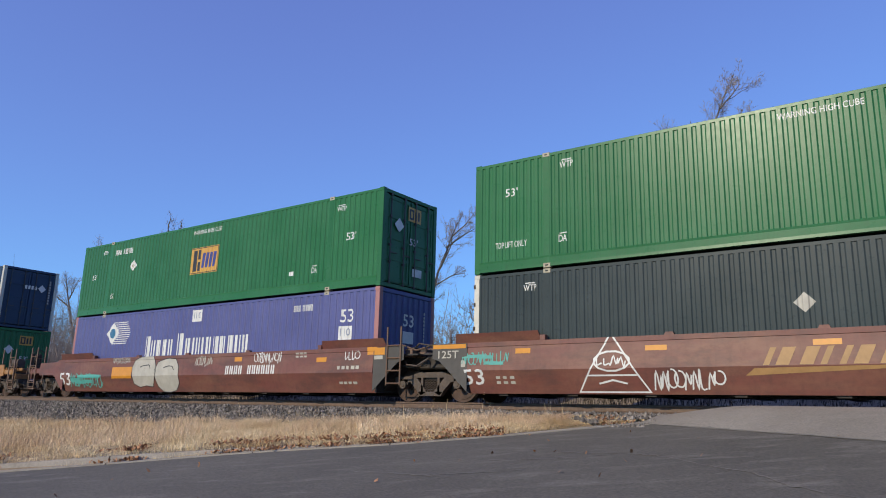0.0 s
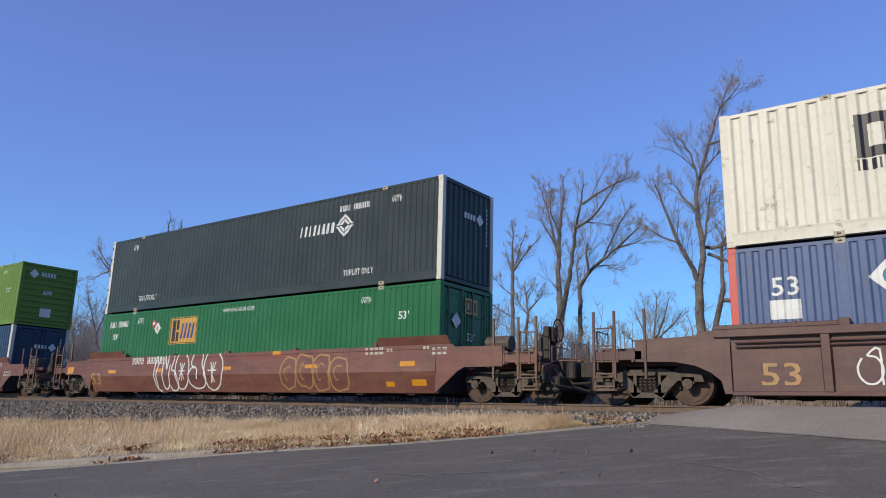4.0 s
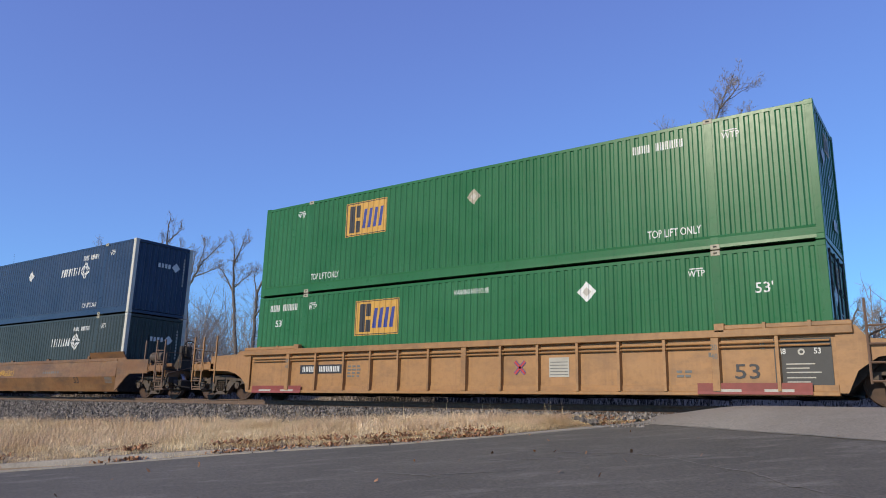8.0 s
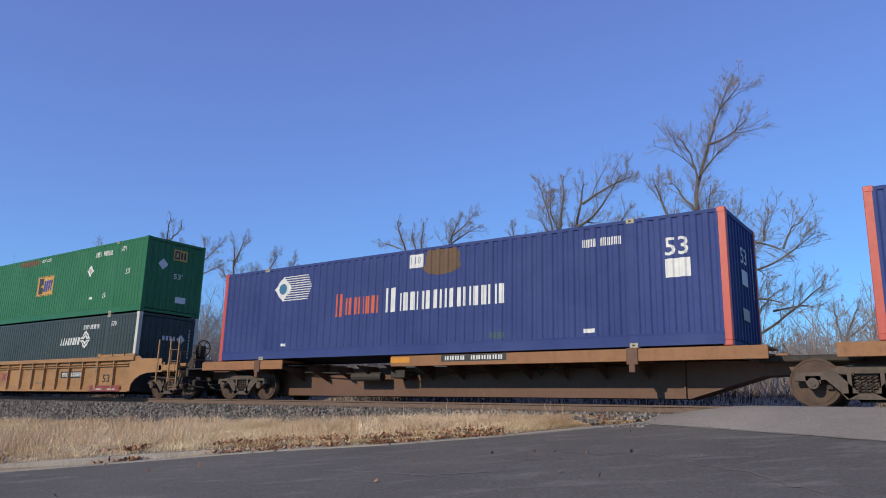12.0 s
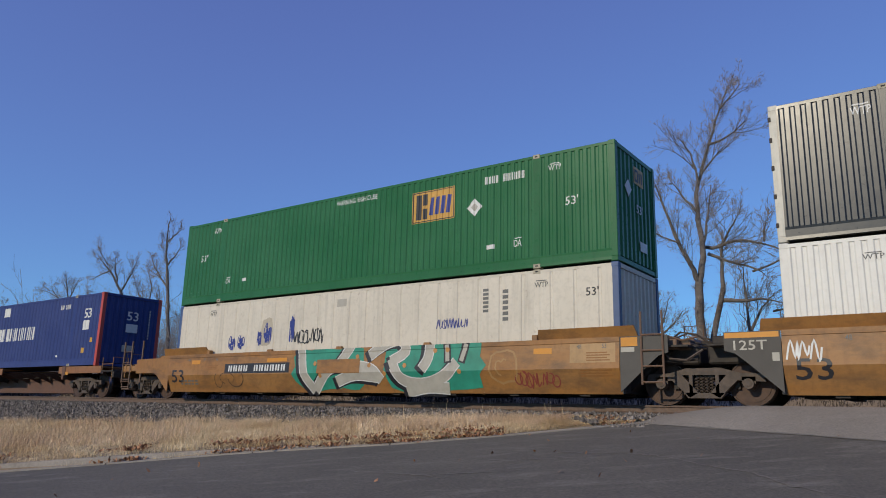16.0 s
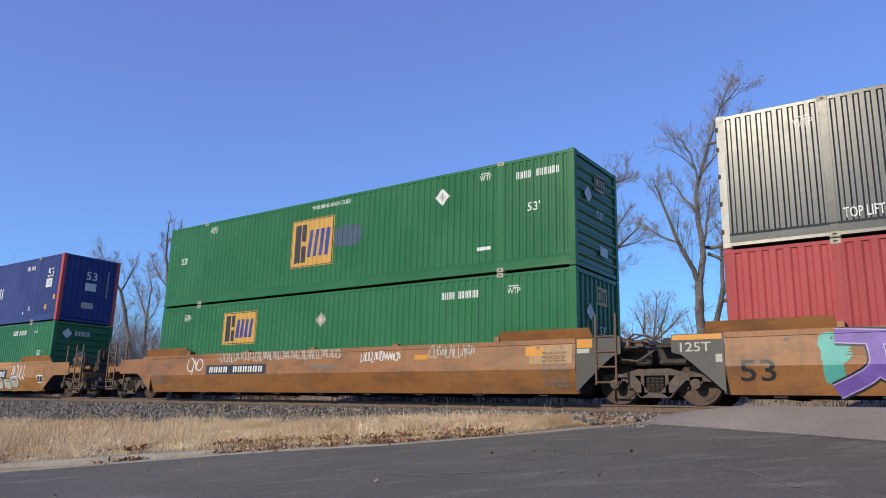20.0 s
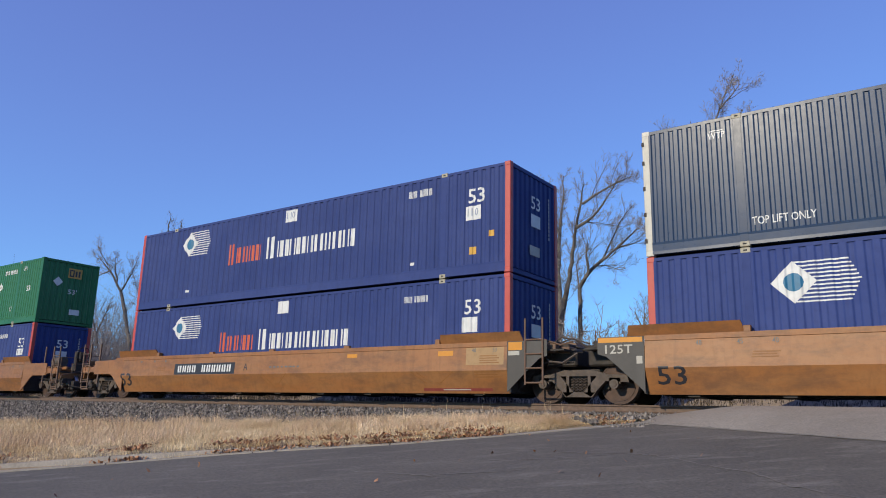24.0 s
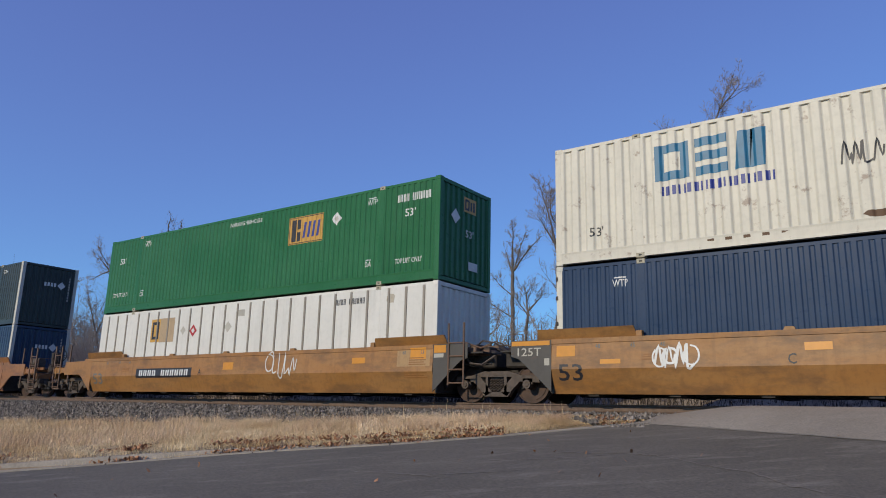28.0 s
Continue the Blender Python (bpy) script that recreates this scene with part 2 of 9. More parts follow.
def prism(bm, outline, a0, a1, axis="x"):
    """Extrudes an outline of (u, v) points along an axis: x uses (y, z), y uses (x, z), z uses (x, y)."""
    def at(u, v, a):
        return {"x": (a, u, v), "y": (u, a, v), "z": (u, v, a)}[axis]
    lo = [bm.verts.new(at(u, v, a0)) for u, v in outline]
    hi = [bm.verts.new(at(u, v, a1)) for u, v in outline]
    n = len(outline)
    fs = [bm.faces.new(lo[::-1]), bm.faces.new(hi)]
    for i in range(n):
        fs.append(bm.faces.new((lo[i], lo[(i + 1) % n], hi[(i + 1) % n], hi[i])))
    bmesh.ops.recalc_face_normals(bm, faces=fs)


def tube(bm, points, radius, sides=6):
    """A round bar through points."""
    pts = [Vector(p) for p in points]
    rings = []
    for i, p in enumerate(pts):
        d = (pts[min(i + 1, len(pts) - 1)] - pts[max(i - 1, 0)]).normalized()
        up = Vector((0, 0, 1)) if abs(d.z) < 0.9 else Vector((1, 0, 0))
        a = d.cross(up).normalized()
        b = d.cross(a)
        rings.append([bm.verts.new(p + radius * (a * math.cos(k) + b * math.sin(k))) for k in (2 * math.pi * j / sides for j in range(sides))])
    for r0, r1 in zip(rings, rings[1:]):
        for j in range(sides):
            bm.faces.new((r0[j], r0[(j + 1) % sides], r1[(j + 1) % sides], r1[j]))
    bm.faces.new(rings[0][::-1])
    bm.faces.new(rings[-1])


def disc(bm, radius, y0, y1, cx=0.0, cz=0.0, sides=24, hole=0.0):
    """A disc or ring with its axle along y."""
    rims = []
    for y in (y0, y1):
        rims.append([bm.verts.new((cx + radius * math.cos(a), y, cz + radius * math.sin(a))) for a in (2 * math.pi * j / sides for j in range(sides))])
    inner = []
    if hole:
        for y in (y0, y1):
            inner.append([bm.verts.new((cx + hole * math.cos(a), y, cz + hole * math.sin(a))) for a in (2 * math.pi * j / sides for j in range(sides))])
    fs = []
    for j in range(sides):
        k = (j + 1) % sides
        fs.append(bm.faces.new((rims[0][j], rims[0][k], rims[1][k], rims[1][j])))
        if hole:
            fs.append(bm.faces.new((inner[0][k], inner[0][j], inner[1][j], inner[1][k])))
            fs.append(bm.faces.new((rims[0][k], rims[0][j], inner[0][j], inner[0][k])))
            fs.append(bm.faces.new((rims[1][j], rims[1][k], inner[1][k], inner[1][j])))
    if not hole:
        fs += [bm.faces.new(rims[0][::-1]), bm.faces.new(rims[1])]
    bmesh.ops.recalc_face_normals(bm, faces=fs)


def thing(name, label, category, group="", kind="", at=None):
    e = new(name)
    e.empty_display_size = 0.3
    if at is not None:
        e.matrix_world = at
    return tagged(e, label, category, group, kind)
# ---- ground ----
KERB = [(-60, -2.0), (-30, 1.2), (-18, 3.7), (-13.6, 5.7), (-12.2, 7.0), (-10.75, 8.53), (-10.1, 9.1), (-8.35, 10.3), (-6.9, 11.75), (-5.9, 13.0), (-5.2, 13.9)]
KX, KY = [p[0] for p in KERB], [p[1] for p in KERB]


def smooth(a, b, v):
    k = np.clip((v - a) / (b - a), 0, 1)
    return k * k * (3 - 2 * k)


LATTICE = np.random.default_rng(5).uniform(-1, 1, (97, 89))


def patchy(x, y, scale, seed=0):
    """Smooth noise over the plan, from -1 to 1."""
    u, v = x * scale + seed * 7.3 + 500, y * scale + seed * 3.1 + 500
    i, j = np.floor(u).astype(int), np.floor(v).astype(int)
    a, b = u - i, v - j
    a, b = a * a * (3 - 2 * a), b * b * (3 - 2 * b)
    at = lambda p, q: LATTICE[p % 97, q % 89]
    return (at(i, j) * (1 - a) + at(i + 1, j) * a) * (1 - b) + (at(i, j + 1) * (1 - a) + at(i + 1, j + 1) * a) * b


def kerb_y(x):
    return np.where(x < -5.2, np.interp(x, KX, KY), 60.0)


def road_z(x, y):
    xc, yc = np.clip(x, -45, 30), np.clip(y, -14, 40)
    plane = 0.0207 * xc + 0.110 * np.minimum(yc, 14.8)
    seam = 11.7 - 0.47 * (np.clip(x, -6, 20) + 1)
    seam = np.clip(seam, 9.5, 14.2)
    at_seam = 0.0207 * xc + 0.110 * seam
    k = np.clip((y - seam) / (14.85 - seam), 0, 1)
    ramp = at_seam + (RAIL - 0.002 - at_seam) * (1 - (1 - k) ** 1.5)
    w = smooth(-5.7, -3.3, x)
    z = np.where(y > seam, plane + (ramp - plane) * w, plane)
    far = np.where(y > 18.2, RAIL - 0.002 - 0.05 * np.clip(y - 18.2, 0, 10), z)
    return np.where(y > 14.85, np.where(y > 18.2, far, plane + (RAIL - 0.002 - plane) * w), z)


def grass_z(x, y):
    toe = 1.34 + 0.026 * (np.clip(x, -40, -4) + 9.5)
    kx = np.clip(x, -45, -5.3)
    ky = np.interp(kx, KX, KY)
    kz = 0.0207 * kx + 0.110 * ky + 0.035 + 0.095 * (1 - smooth(-12.5, -8.0, kx))
    k = np.clip((y - ky) / np.maximum(13.1 - ky, 0.5), 0, 1)
    near = kz + (toe - kz) * k
    bank = toe + (2.25 - toe) * smooth(19.5, 25.0, y) - 1.4 * smooth(28, 70, y)
    return np.where(y > 16, bank, near)


def ground_z(x, y):
    on_road = (y < kerb_y(x)) & ((x < -5.2) | (y < 60)) & (x < 7.5)
    g = grass_z(x, y)
    r = road_z(x, y)
    side = np.where(y < 12, road_z(x, y) - 0.02, np.where(y > 19.5, grass_z(np.minimum(x, -4), y), 1.2))
    out = np.where(x < -5.2, np.where(y < np.interp(x, KX, KY), r - 0.06, g), np.where((y > 12.5) & (y < 20), np.minimum(r, 1.45) - 0.06, np.where(y >= 20, np.where((x > 0.5) & (x < 7.0), np.minimum(g, r) - 0.06, g), r - 0.06)))
    return out


def sheet(name, xs, ys, height, material, keep=None):
    X, Y = np.meshgrid(xs, ys, indexing="ij")
    Z = height(X, Y)
    nx, ny = X.shape
    idx = np.arange(nx * ny).reshape(nx, ny)
    q = np.stack([idx[:-1, :-1], idx[1:, :-1], idx[1:, 1:], idx[:-1, 1:]], -1).reshape(-1, 4)
    if keep is not None:
        cx = ((X[:-1, :-1] + X[1:, 1:]) / 2).ravel()
        cy = ((Y[:-1, :-1] + Y[1:, 1:]) / 2).ravel()
        q = q[keep(cx, cy)]
    me = bpy.data.meshes.new(name)
    me.from_pydata(np.stack([X, Y, Z], -1).reshape(-1, 3).tolist(), [], q.tolist())
    me.materials.append(material)
    me.shade_smooth()
    ob = new(name, me)
    return ob


def road_surface(name, dark, light, pale, streaks, angle, grit):
    """Worn asphalt: broad patches, pale streaks along the traffic and coarse stone grain."""
    m, nt, bs, ln = nodes_of(name)
    broad = noise_node(nt, 0.45, 5.0, 0.6)
    base = ramp_node(nt, broad.outputs["Fac"], [(0.32, dark), (0.70, light)])
    tc = nt.nodes.new("ShaderNodeTexCoord")
    turn = nt.nodes.new("ShaderNodeMapping")
    turn.vector_type = "TEXTURE"
    turn.inputs["Rotation"].default_value = (0, 0, radians(angle))
    turn.inputs["Scale"].default_value = (1.1, 0.34, 1.0)
    ln.new(tc.outputs["Object"], turn.inputs["Vector"])
    scuff = nt.nodes.new("ShaderNodeTexNoise")
    scuff.inputs["Scale"].default_value, scuff.inputs["Detail"].default_value, scuff.inputs["Roughness"].default_value = 1.0, 5.0, 0.62
    ln.new(turn.outputs[0], scuff.inputs["Vector"])
    sf = ramp_node(nt, scuff.outputs["Fac"], [(0.53, (0, 0, 0)), (0.76, (streaks, streaks, streaks))])
    c1 = mix_node(nt, sf.outputs[0], base.outputs[0], pale)
    grain = noise_node(nt, 27.0, 8.0, 0.85)
    gr = ramp_node(nt, grain.outputs["Fac"], [(0.36, (0.12, 0.12, 0.12)), (0.64, (1.9, 1.86, 1.80))])
    mul = nt.nodes.new("ShaderNodeMix")
    mul.data_type, mul.blend_type = "RGBA", "MULTIPLY"
    mul.inputs["Factor"].default_value = grit
    ca = [s for s in mul.inputs if s.type == "RGBA"]
    ln.new(c1, ca[0])
    ln.new(gr.outputs[0], ca[1])
    ln.new([s for s in mul.outputs if s.type == "RGBA"][0], bs.inputs["Base Color"])
    bs.inputs["Roughness"].default_value = 0.85
    ln.new(bump_node(nt, grain.outputs["Fac"], 0.7, 0.012).outputs[0], bs.inputs["Normal"])
    MATS[name] = m
    return m


M_DRY = two_scale("dry_grass_soil", [(0.3, (0.225, 0.1613, 0.0975)), (0.7, (0.375, 0.2925, 0.1875))], 0.8, 22.0, 0.8, 0.95, 0.7)
M_ASPHALT = road_surface("dark_asphalt", (0.092, 0.082, 0.067), (0.126, 0.113, 0.093), (0.215, 0.195, 0.165), 0.75, 38, 0.6)
M_ASPHALT_OLD = road_surface("worn_grey_asphalt", (0.2128, 0.1858, 0.1522), (0.2773, 0.2451, 0.2051), (0.3225, 0.2883, 0.2451), 0.6, 10, 0.4)
M_CONCRETE = two_scale("weathered_concrete", [(0.3, (0.27, 0.2325, 0.1875)), (0.7, (0.39, 0.345, 0.285))], 1.3, 30.0, 0.4, 0.9, 0.4)
M_BALLAST = two_scale("grey_ballast_stone", [(0.3, (0.075, 0.0675, 0.0615)), (0.7, (0.135, 0.1237, 0.1125))], 1.2, 14.0, 1.0, 0.95, 0.9, 0.05)
M_BRUSH = two_scale("brown_dead_brush", [(0.3, (0.0263, 0.0203, 0.015)), (0.7, (0.0638, 0.048, 0.0338))], 1.6, 20.0, 0.2, 0.95, 0.5)

M_SLEEPER = plain("weathered_sleeper_wood", (0.0562, 0.0435, 0.0338), 0.9, 0.0, 0.4, 6.0, 0.4)
M_CRACK = plain("pale_crack_filler", (0.185, 0.168, 0.143), 0.9, 0.0, 0.3, 9.0, 0.3)
M_STONES = two_scale("crushed_stone", [(0.3, (0.0975, 0.0825, 0.0683)), (0.7, (0.2475, 0.2152, 0.1837))], 6.0, 30.0, 0.5, 0.95, 0.6, 0.02, None, 0.65)
M_GRASS = two_scale("pale_dry_grass", [(0.38, (0.5872, 0.4092, 0.2226)), (0.62, (0.8279, 0.6678, 0.4272))], 0.75, 25.0, 0.1, 0.85, 0.2, 0.02, None, 0.38)
M_GRASS2 = two_scale("straw_dry_grass", [(0.38, (0.5523, 0.3742, 0.2311)), (0.62, (0.8014, 0.6148, 0.4092))], 0.6, 20.0, 0.1, 0.85, 0.2, 0.02, None, 0.38)
M_LEAF = two_scale("brown_dead_leaf", [(0.3, (0.24, 0.1013, 0.045)), (0.7, (0.435, 0.2325, 0.12))], 9.0, 30.0, 0.2, 0.8, 0.5, 0.02, None, 0.5)
M_BARK = two_scale("grey_brown_bark", [(0.3, (0.085, 0.072, 0.062)), (0.7, (0.185, 0.16, 0.138))], 2.0, 16.0, 0.8, 0.95, 0.6)
M_TWIG = plain("brown_twigs", (0.29, 0.245, 0.215), 0.9, 0.0, 0.25, 3.0, 0.1)
M_SHED = plain("grey_blue_sheet_metal", (0.255, 0.3, 0.3525), 0.6, 0.0, 0.1, 1.0, 0.05)
M_SHEDROOF = plain("pale_sheet_roof", (0.4125, 0.4275, 0.45), 0.5, 0.0, 0.1, 1.0, 0.05)

xs = np.unique(np.concatenate([-np.geomspace(60, 2500, 18), np.arange(-60, 20.1, 0.5), np.geomspace(20.5, 2500, 18)]))
ys = np.unique(np.concatenate([-np.geomspace(15, 2500, 16), np.arange(-15, 40.1, 0.5), np.geomspace(41, 2500, 20)]))
ground = tagged(sheet("ground", xs, ys, ground_z, M_DRY), "dry winter grass and bare soil beside the railway", "ground", kind="structure")

# street: dark asphalt up to the kerb, older grey asphalt on the ramp to the crossing
us = np.concatenate([np.arange(-60, -20, 1.0), np.arange(-20, 8.01, 0.25)])


def strip(name, us, top, bottom, rows, height, material, lift=0.0):
    V, F = [], []
    for x in us:
        y1, y0 = top(x), bottom(x)
        for r in range(rows + 1):
            y = y0 + (y1 - y0) * (r / rows) ** 0.5
            V.append((x, y, float(height(np.float64(x), np.float64(y))) + lift))
    n = rows + 1
    for i in range(len(us) - 1):
        for r in range(rows):
            F.append((i * n + r, (i + 1) * n + r, (i + 1) * n + r + 1, i * n + r + 1))
    me = bpy.data.meshes.new(name)
    me.from_pydata(V, [], F)
    me.materials.append(material)
    me.shade_smooth()
    return new(name, me)


def seam_y(x):
    return min(13.65, max(9.5, 11.72 - 0.47 * (max(x, -6.0) + 1))) + 0.05 * noise.noise((x * 1.7, 0, 0))


road = tagged(strip("road", us, lambda x: float(np.interp(x, KX, KY)) if x < -5.2 else seam_y(x), lambda x: -40.0, 60, road_z, M_ASPHALT), "dark worn asphalt street with pale scuffs", "road", kind="structure")
us2 = np.arange(-5.2, 8.01, 0.2)
apron = tagged(strip("crossing_approach_road", us2, lambda x: 15.62, lambda x: seam_y(x) - 0.02, 24, road_z, M_ASPHALT_OLD, 0.006), "older grey asphalt ramp up to the level crossing", "road", kind="structure")
# ---- railway track ----
track = thing("railway_track", "rusty single railway track on grey stone ballast", "railway track", kind="structure")


def rail_profile():
    return [(-0.07, 0), (0.07, 0), (0.07, 0.012), (0.012, 0.03), (0.009, 0.125), (0.036, 0.135), (0.036, 0.165), (0.028, 0.172), (-0.028, 0.172), (-0.036, 0.165), (-0.036, 0.135), (-0.009, 0.125), (-0.012, 0.03), (-0.07, 0.012)]


for side in (-1, 1):
    bm = bmesh.new()
    prism(bm, [(YC + side * 0.7535 + u, RAIL - 0.172 + v) for u, v in rail_profile()], -420, 420)
    part("rail", bm, M_RAIL, track)
bm = bmesh.new()
prism(bm, [(12.9, 0.2), (12.9, 0.75), (14.75, 1.50), (14.95, 1.525), (YC, 1.545), (17.96, 1.525), (18.2, 1.50), (20.2, 0.9), (20.2, 0.2)], -420, -5.0)
prism(bm, [(14.3, 0.2), (14.3, 1.25), (14.75, 1.45), (14.95, 1.50), (YC, 1.51), (17.96, 1.50), (18.2, 1.45), (20.2, 0.9), (20.2, 0.2)], -5.0, 420)
part("ballast_bed", bm, M_BALLAST, track)
# ---- sleepers, crossing, kerb ----
for k in range(150):
    x = -62 + k * 0.55
    if x > -4.5:
        break
    part("sleeper", kept("sleeper", lambda bm: box(bm, -0.115, 0.115, YC - 1.30, YC + 1.30, 1.40, 1.607, 0.012)), M_SLEEPER, track).matrix_basis = pose(x + 0.04 * math.sin(k * 2.3), 0, 0)
crossing = thing("crossing_surface", "grey asphalt surface of the level crossing", "level crossing", kind="structure")
part("crossing_panel", kept("crossing_panel", lambda bm: box(bm, -3.3, 7.5, 15.81, 17.10, 1.45, RAIL - 0.012, 0.02)), M_ASPHALT_OLD, crossing)
bm = bmesh.new()
prism(bm, [(17.27, 1.2), (17.27, RAIL - 0.004), (18.4, RAIL - 0.01), (24.0, 1.45), (40.0, 0.9), (40.0, 0.4), (24, 0.9)], 0.7, 7.0)
part("far_road", bm, M_ASPHALT_OLD, crossing)

kerb = thing("kerb", "weathered concrete kerb half hidden by leaves and grass", "kerb", kind="structure")
KLEN = [0.0]
for p, q in zip(KERB, KERB[1:]):
    KLEN.append(KLEN[-1] + math.hypot(q[0] - p[0], q[1] - p[1]))


def kerb_at(s):
    return Vector((float(np.interp(s, KLEN, KX)), float(np.interp(s, KLEN, KY)), 0))


s0 = KLEN[1]
while s0 < KLEN[-1] - 0.3:
    s1 = min(s0 + 2.4, KLEN[-1])
    bm = bmesh.new()
    n = 6
    rings_ = []
    for j in range(n + 1):
        s = s0 + 0.012 + (s1 - s0 - 0.024) * j / n
        p = kerb_at(s)
        d = (kerb_at(s + 0.05) - kerb_at(s - 0.05)).normalized()
        side = Vector((-d.y, d.x, 0))
        z = float(road_z(np.float64(p.x), np.float64(p.y)))
        low = smooth(-12.5, -8.0, p.x)
        top = 0.105 * (1 - float(low)) + 0.012
        rings_.append([bm.verts.new((p + side * a).to_tuple()[:2] + (z + h,)) for a, h in ((-0.24, 0.006), (-0.02, 0.010), (0.01, top * 0.9), (0.04, top), (0.20, top), (0.20, -0.25), (-0.24, -0.25))])
    for r0, r1 in zip(rings_, rings_[1:]):
        for a in range(7):
            bm.faces.new((r0[a], r0[(a + 1) % 7], r1[(a + 1) % 7], r1[a]))
    bm.faces.new(rings_[0][::-1])
    bm.faces.new(rings_[-1])
    bmesh.ops.recalc_face_normals(bm, faces=bm.faces)
    part("kerb_stone", bm, M_CONCRETE, kerb)
    s0 = s1


def ribbon_on_road(name, pts, width, mat, parent, seed, lift=0.006):
    rnd = random.Random(seed)
    bm = bmesh.new()
    prev = None
    fine = []
    for p, q in zip(pts, pts[1:]):
        n = max(2, int(math.hypot(q[0] - p[0], q[1] - p[1]) / 0.12))
        fine += [(p[0] + (q[0] - p[0]) * j / n + rnd.uniform(-0.03, 0.03), p[1] + (q[1] - p[1]) * j / n + rnd.uniform(-0.03, 0.03)) for j in range(n)]
    for j, (x, y) in enumerate(fine):
        w = width * rnd.uniform(0.4, 1.3)
        row = [bm.verts.new((x, y + s * w / 2, float(road_z(np.float64(x), np.float64(y + s * w / 2))) + lift)) for s in (-1, 1)]
        if prev:
            bm.faces.new((prev[0], row[0], row[1], prev[1]))
        prev = row
    bmesh.ops.recalc_face_normals(bm, faces=bm.faces)
    return part(name, bm, mat, parent)


ribbon_on_road("road_crack", [(-4.9, 9.9), (-4.03, 9.95), (-3.54, 9.9), (-2.77, 9.31), (-2.07, 8.84), (-1.56, 8.2), (-1.1, 7.9)], 0.035, M_CRACK, road, 3)
ribbon_on_road("road_crack", [(-5.6, 9.0), (-4.7, 9.3), (-4.03, 9.95)], 0.025, M_CRACK, road, 4)
ribbon_on_road("road_crack", [(-6.9, 7.6), (-6.23, 7.69), (-5.44, 7.61)], 0.045, M_CRACK, road, 5)
ribbon_on_road("road_crack", [(-5.6, 7.75), (-5.0, 8.1), (-4.58, 8.49)], 0.035, M_CRACK, road, 6)

ribbon_on_road("road_seam", [(x, seam_y(x)) for x in np.arange(-4.6, 6.0, 0.8).tolist()], 0.05, M_CRACK, road, 7, 0.012)
ribbon_on_road("road_crack", [(-1.1, 7.9), (-0.2, 7.5), (0.8, 7.3)], 0.02, M_CRACK, road, 8)

# ---- loose stuff on the ground ----
RNG = np.random.default_rng(11)


def stuff_mesh(name, V, F, mat, label, category):
    me = bpy.data.meshes.new(name)
    me.from_pydata(V.tolist(), [], F.tolist())
    me.materials.append(mat)
    return tagged(new(name, me), label, category, kind="stuff")


def ballast_top(y):
    return np.interp(y, [12.9, 14.75, 14.95, 15.2], [0.75, 1.50, 1.525, 1.53])


n = 27000
sx = RNG.uniform(-46, -4.9, n)
sy = np.maximum(12.25 + 2.85 * RNG.random(n) ** 0.75, np.where(sx > -9.5, 13.05 + 0.1 * RNG.random(n), 0))
size = RNG.uniform(0.022, 0.068, n)
base = np.stack([sx, sy, np.maximum(ballast_top(sy), ground_z(sx, sy)) + size * 0.35], -1)
unit = np.array([(1, 0, 0), (-1, 0, 0), (0, 1, 0), (0, -1, 0), (0, 0, 1), (0, 0, -1)], float)
sc = size[:, None, None] * RNG.uniform(0.6, 1.2, (n, 6, 1))
ang = RNG.uniform(0, math.pi, n)
rot = np.stack([np.stack([np.cos(ang), -np.sin(ang), 0 * ang], -1), np.stack([np.sin(ang), np.cos(ang), 0 * ang], -1), np.stack([0 * ang, 0 * ang, 0 * ang + 1], -1)], 1)
pts = np.einsum("nij,kj->nki", rot, unit + 0.25) * sc + base[:, None, :]
tri = np.array([(0, 2, 4), (2, 1, 4), (1, 3, 4), (3, 0, 4), (2, 0, 5), (1, 2, 5), (3, 1, 5), (0, 3, 5)])
faces = (tri[None] + 6 * np.arange(n)[:, None, None]).reshape(-1, 3)
stuff_mesh("ballast_stones", pts.reshape(-1, 3), faces, M_STONES, "loose grey crushed stone on the ballast shoulder", "gravel")


def grass_patch(name, n, region, tall, mat, label, seed, lean=0.25, wide=1.0, height=ground_z):
    """Single blades, three points wide at the root, bent."""
    g = np.random.default_rng(seed)
    x, y = region(g, n)
    z = height(x, y)
    clump = patchy(x, y, 2.2, seed) + 0.6 * patchy(x, y, 5.0, seed + 1)
    lump = patchy(x, y, 0.5, seed + 2)
    h = tall * g.uniform(0.35, 1.15, n) * np.clip(1 + 0.75 * clump + 0.6 * lump, 0.18, 2.4) * np.interp(x, [-14, -9, -7, -5.3], [1.25, 0.95, 0.72, 0.42])
    way = 3.0 * patchy(x, y, 0.9, seed + 3)
    a = g.uniform(0, 2 * math.pi, n)
    w = g.uniform(0.0018, 0.0042, n) * wide
    bx, by = np.cos(a) * w, np.sin(a) * w
    lx, ly = h * lean * (g.normal(0.05, 0.85, n) + 0.4 * np.cos(way)), h * lean * (g.normal(0, 0.85, n) + 0.4 * np.sin(way))
    z0 = z - 0.02
    V = np.stack([np.stack([x - bx, y - by, z0], -1), np.stack([x + bx, y + by, z0], -1), np.stack([x + bx * 0.6 + lx * 0.35, y + by * 0.6 + ly * 0.35, z + h * 0.6], -1), np.stack([x - bx * 0.6 + lx * 0.35, y - by * 0.6 + ly * 0.35, z + h * 0.6], -1), np.stack([x + lx, y + ly, z + h], -1)], 1).reshape(-1, 3)
    k = 5 * np.arange(n)[:, None]
    q = (np.array([[0, 1, 2], [0, 2, 3], [3, 2, 4]])[None] + k[:, None]).reshape(-1, 3)
    return stuff_mesh(name, V, q, mat, label, "dry grass")


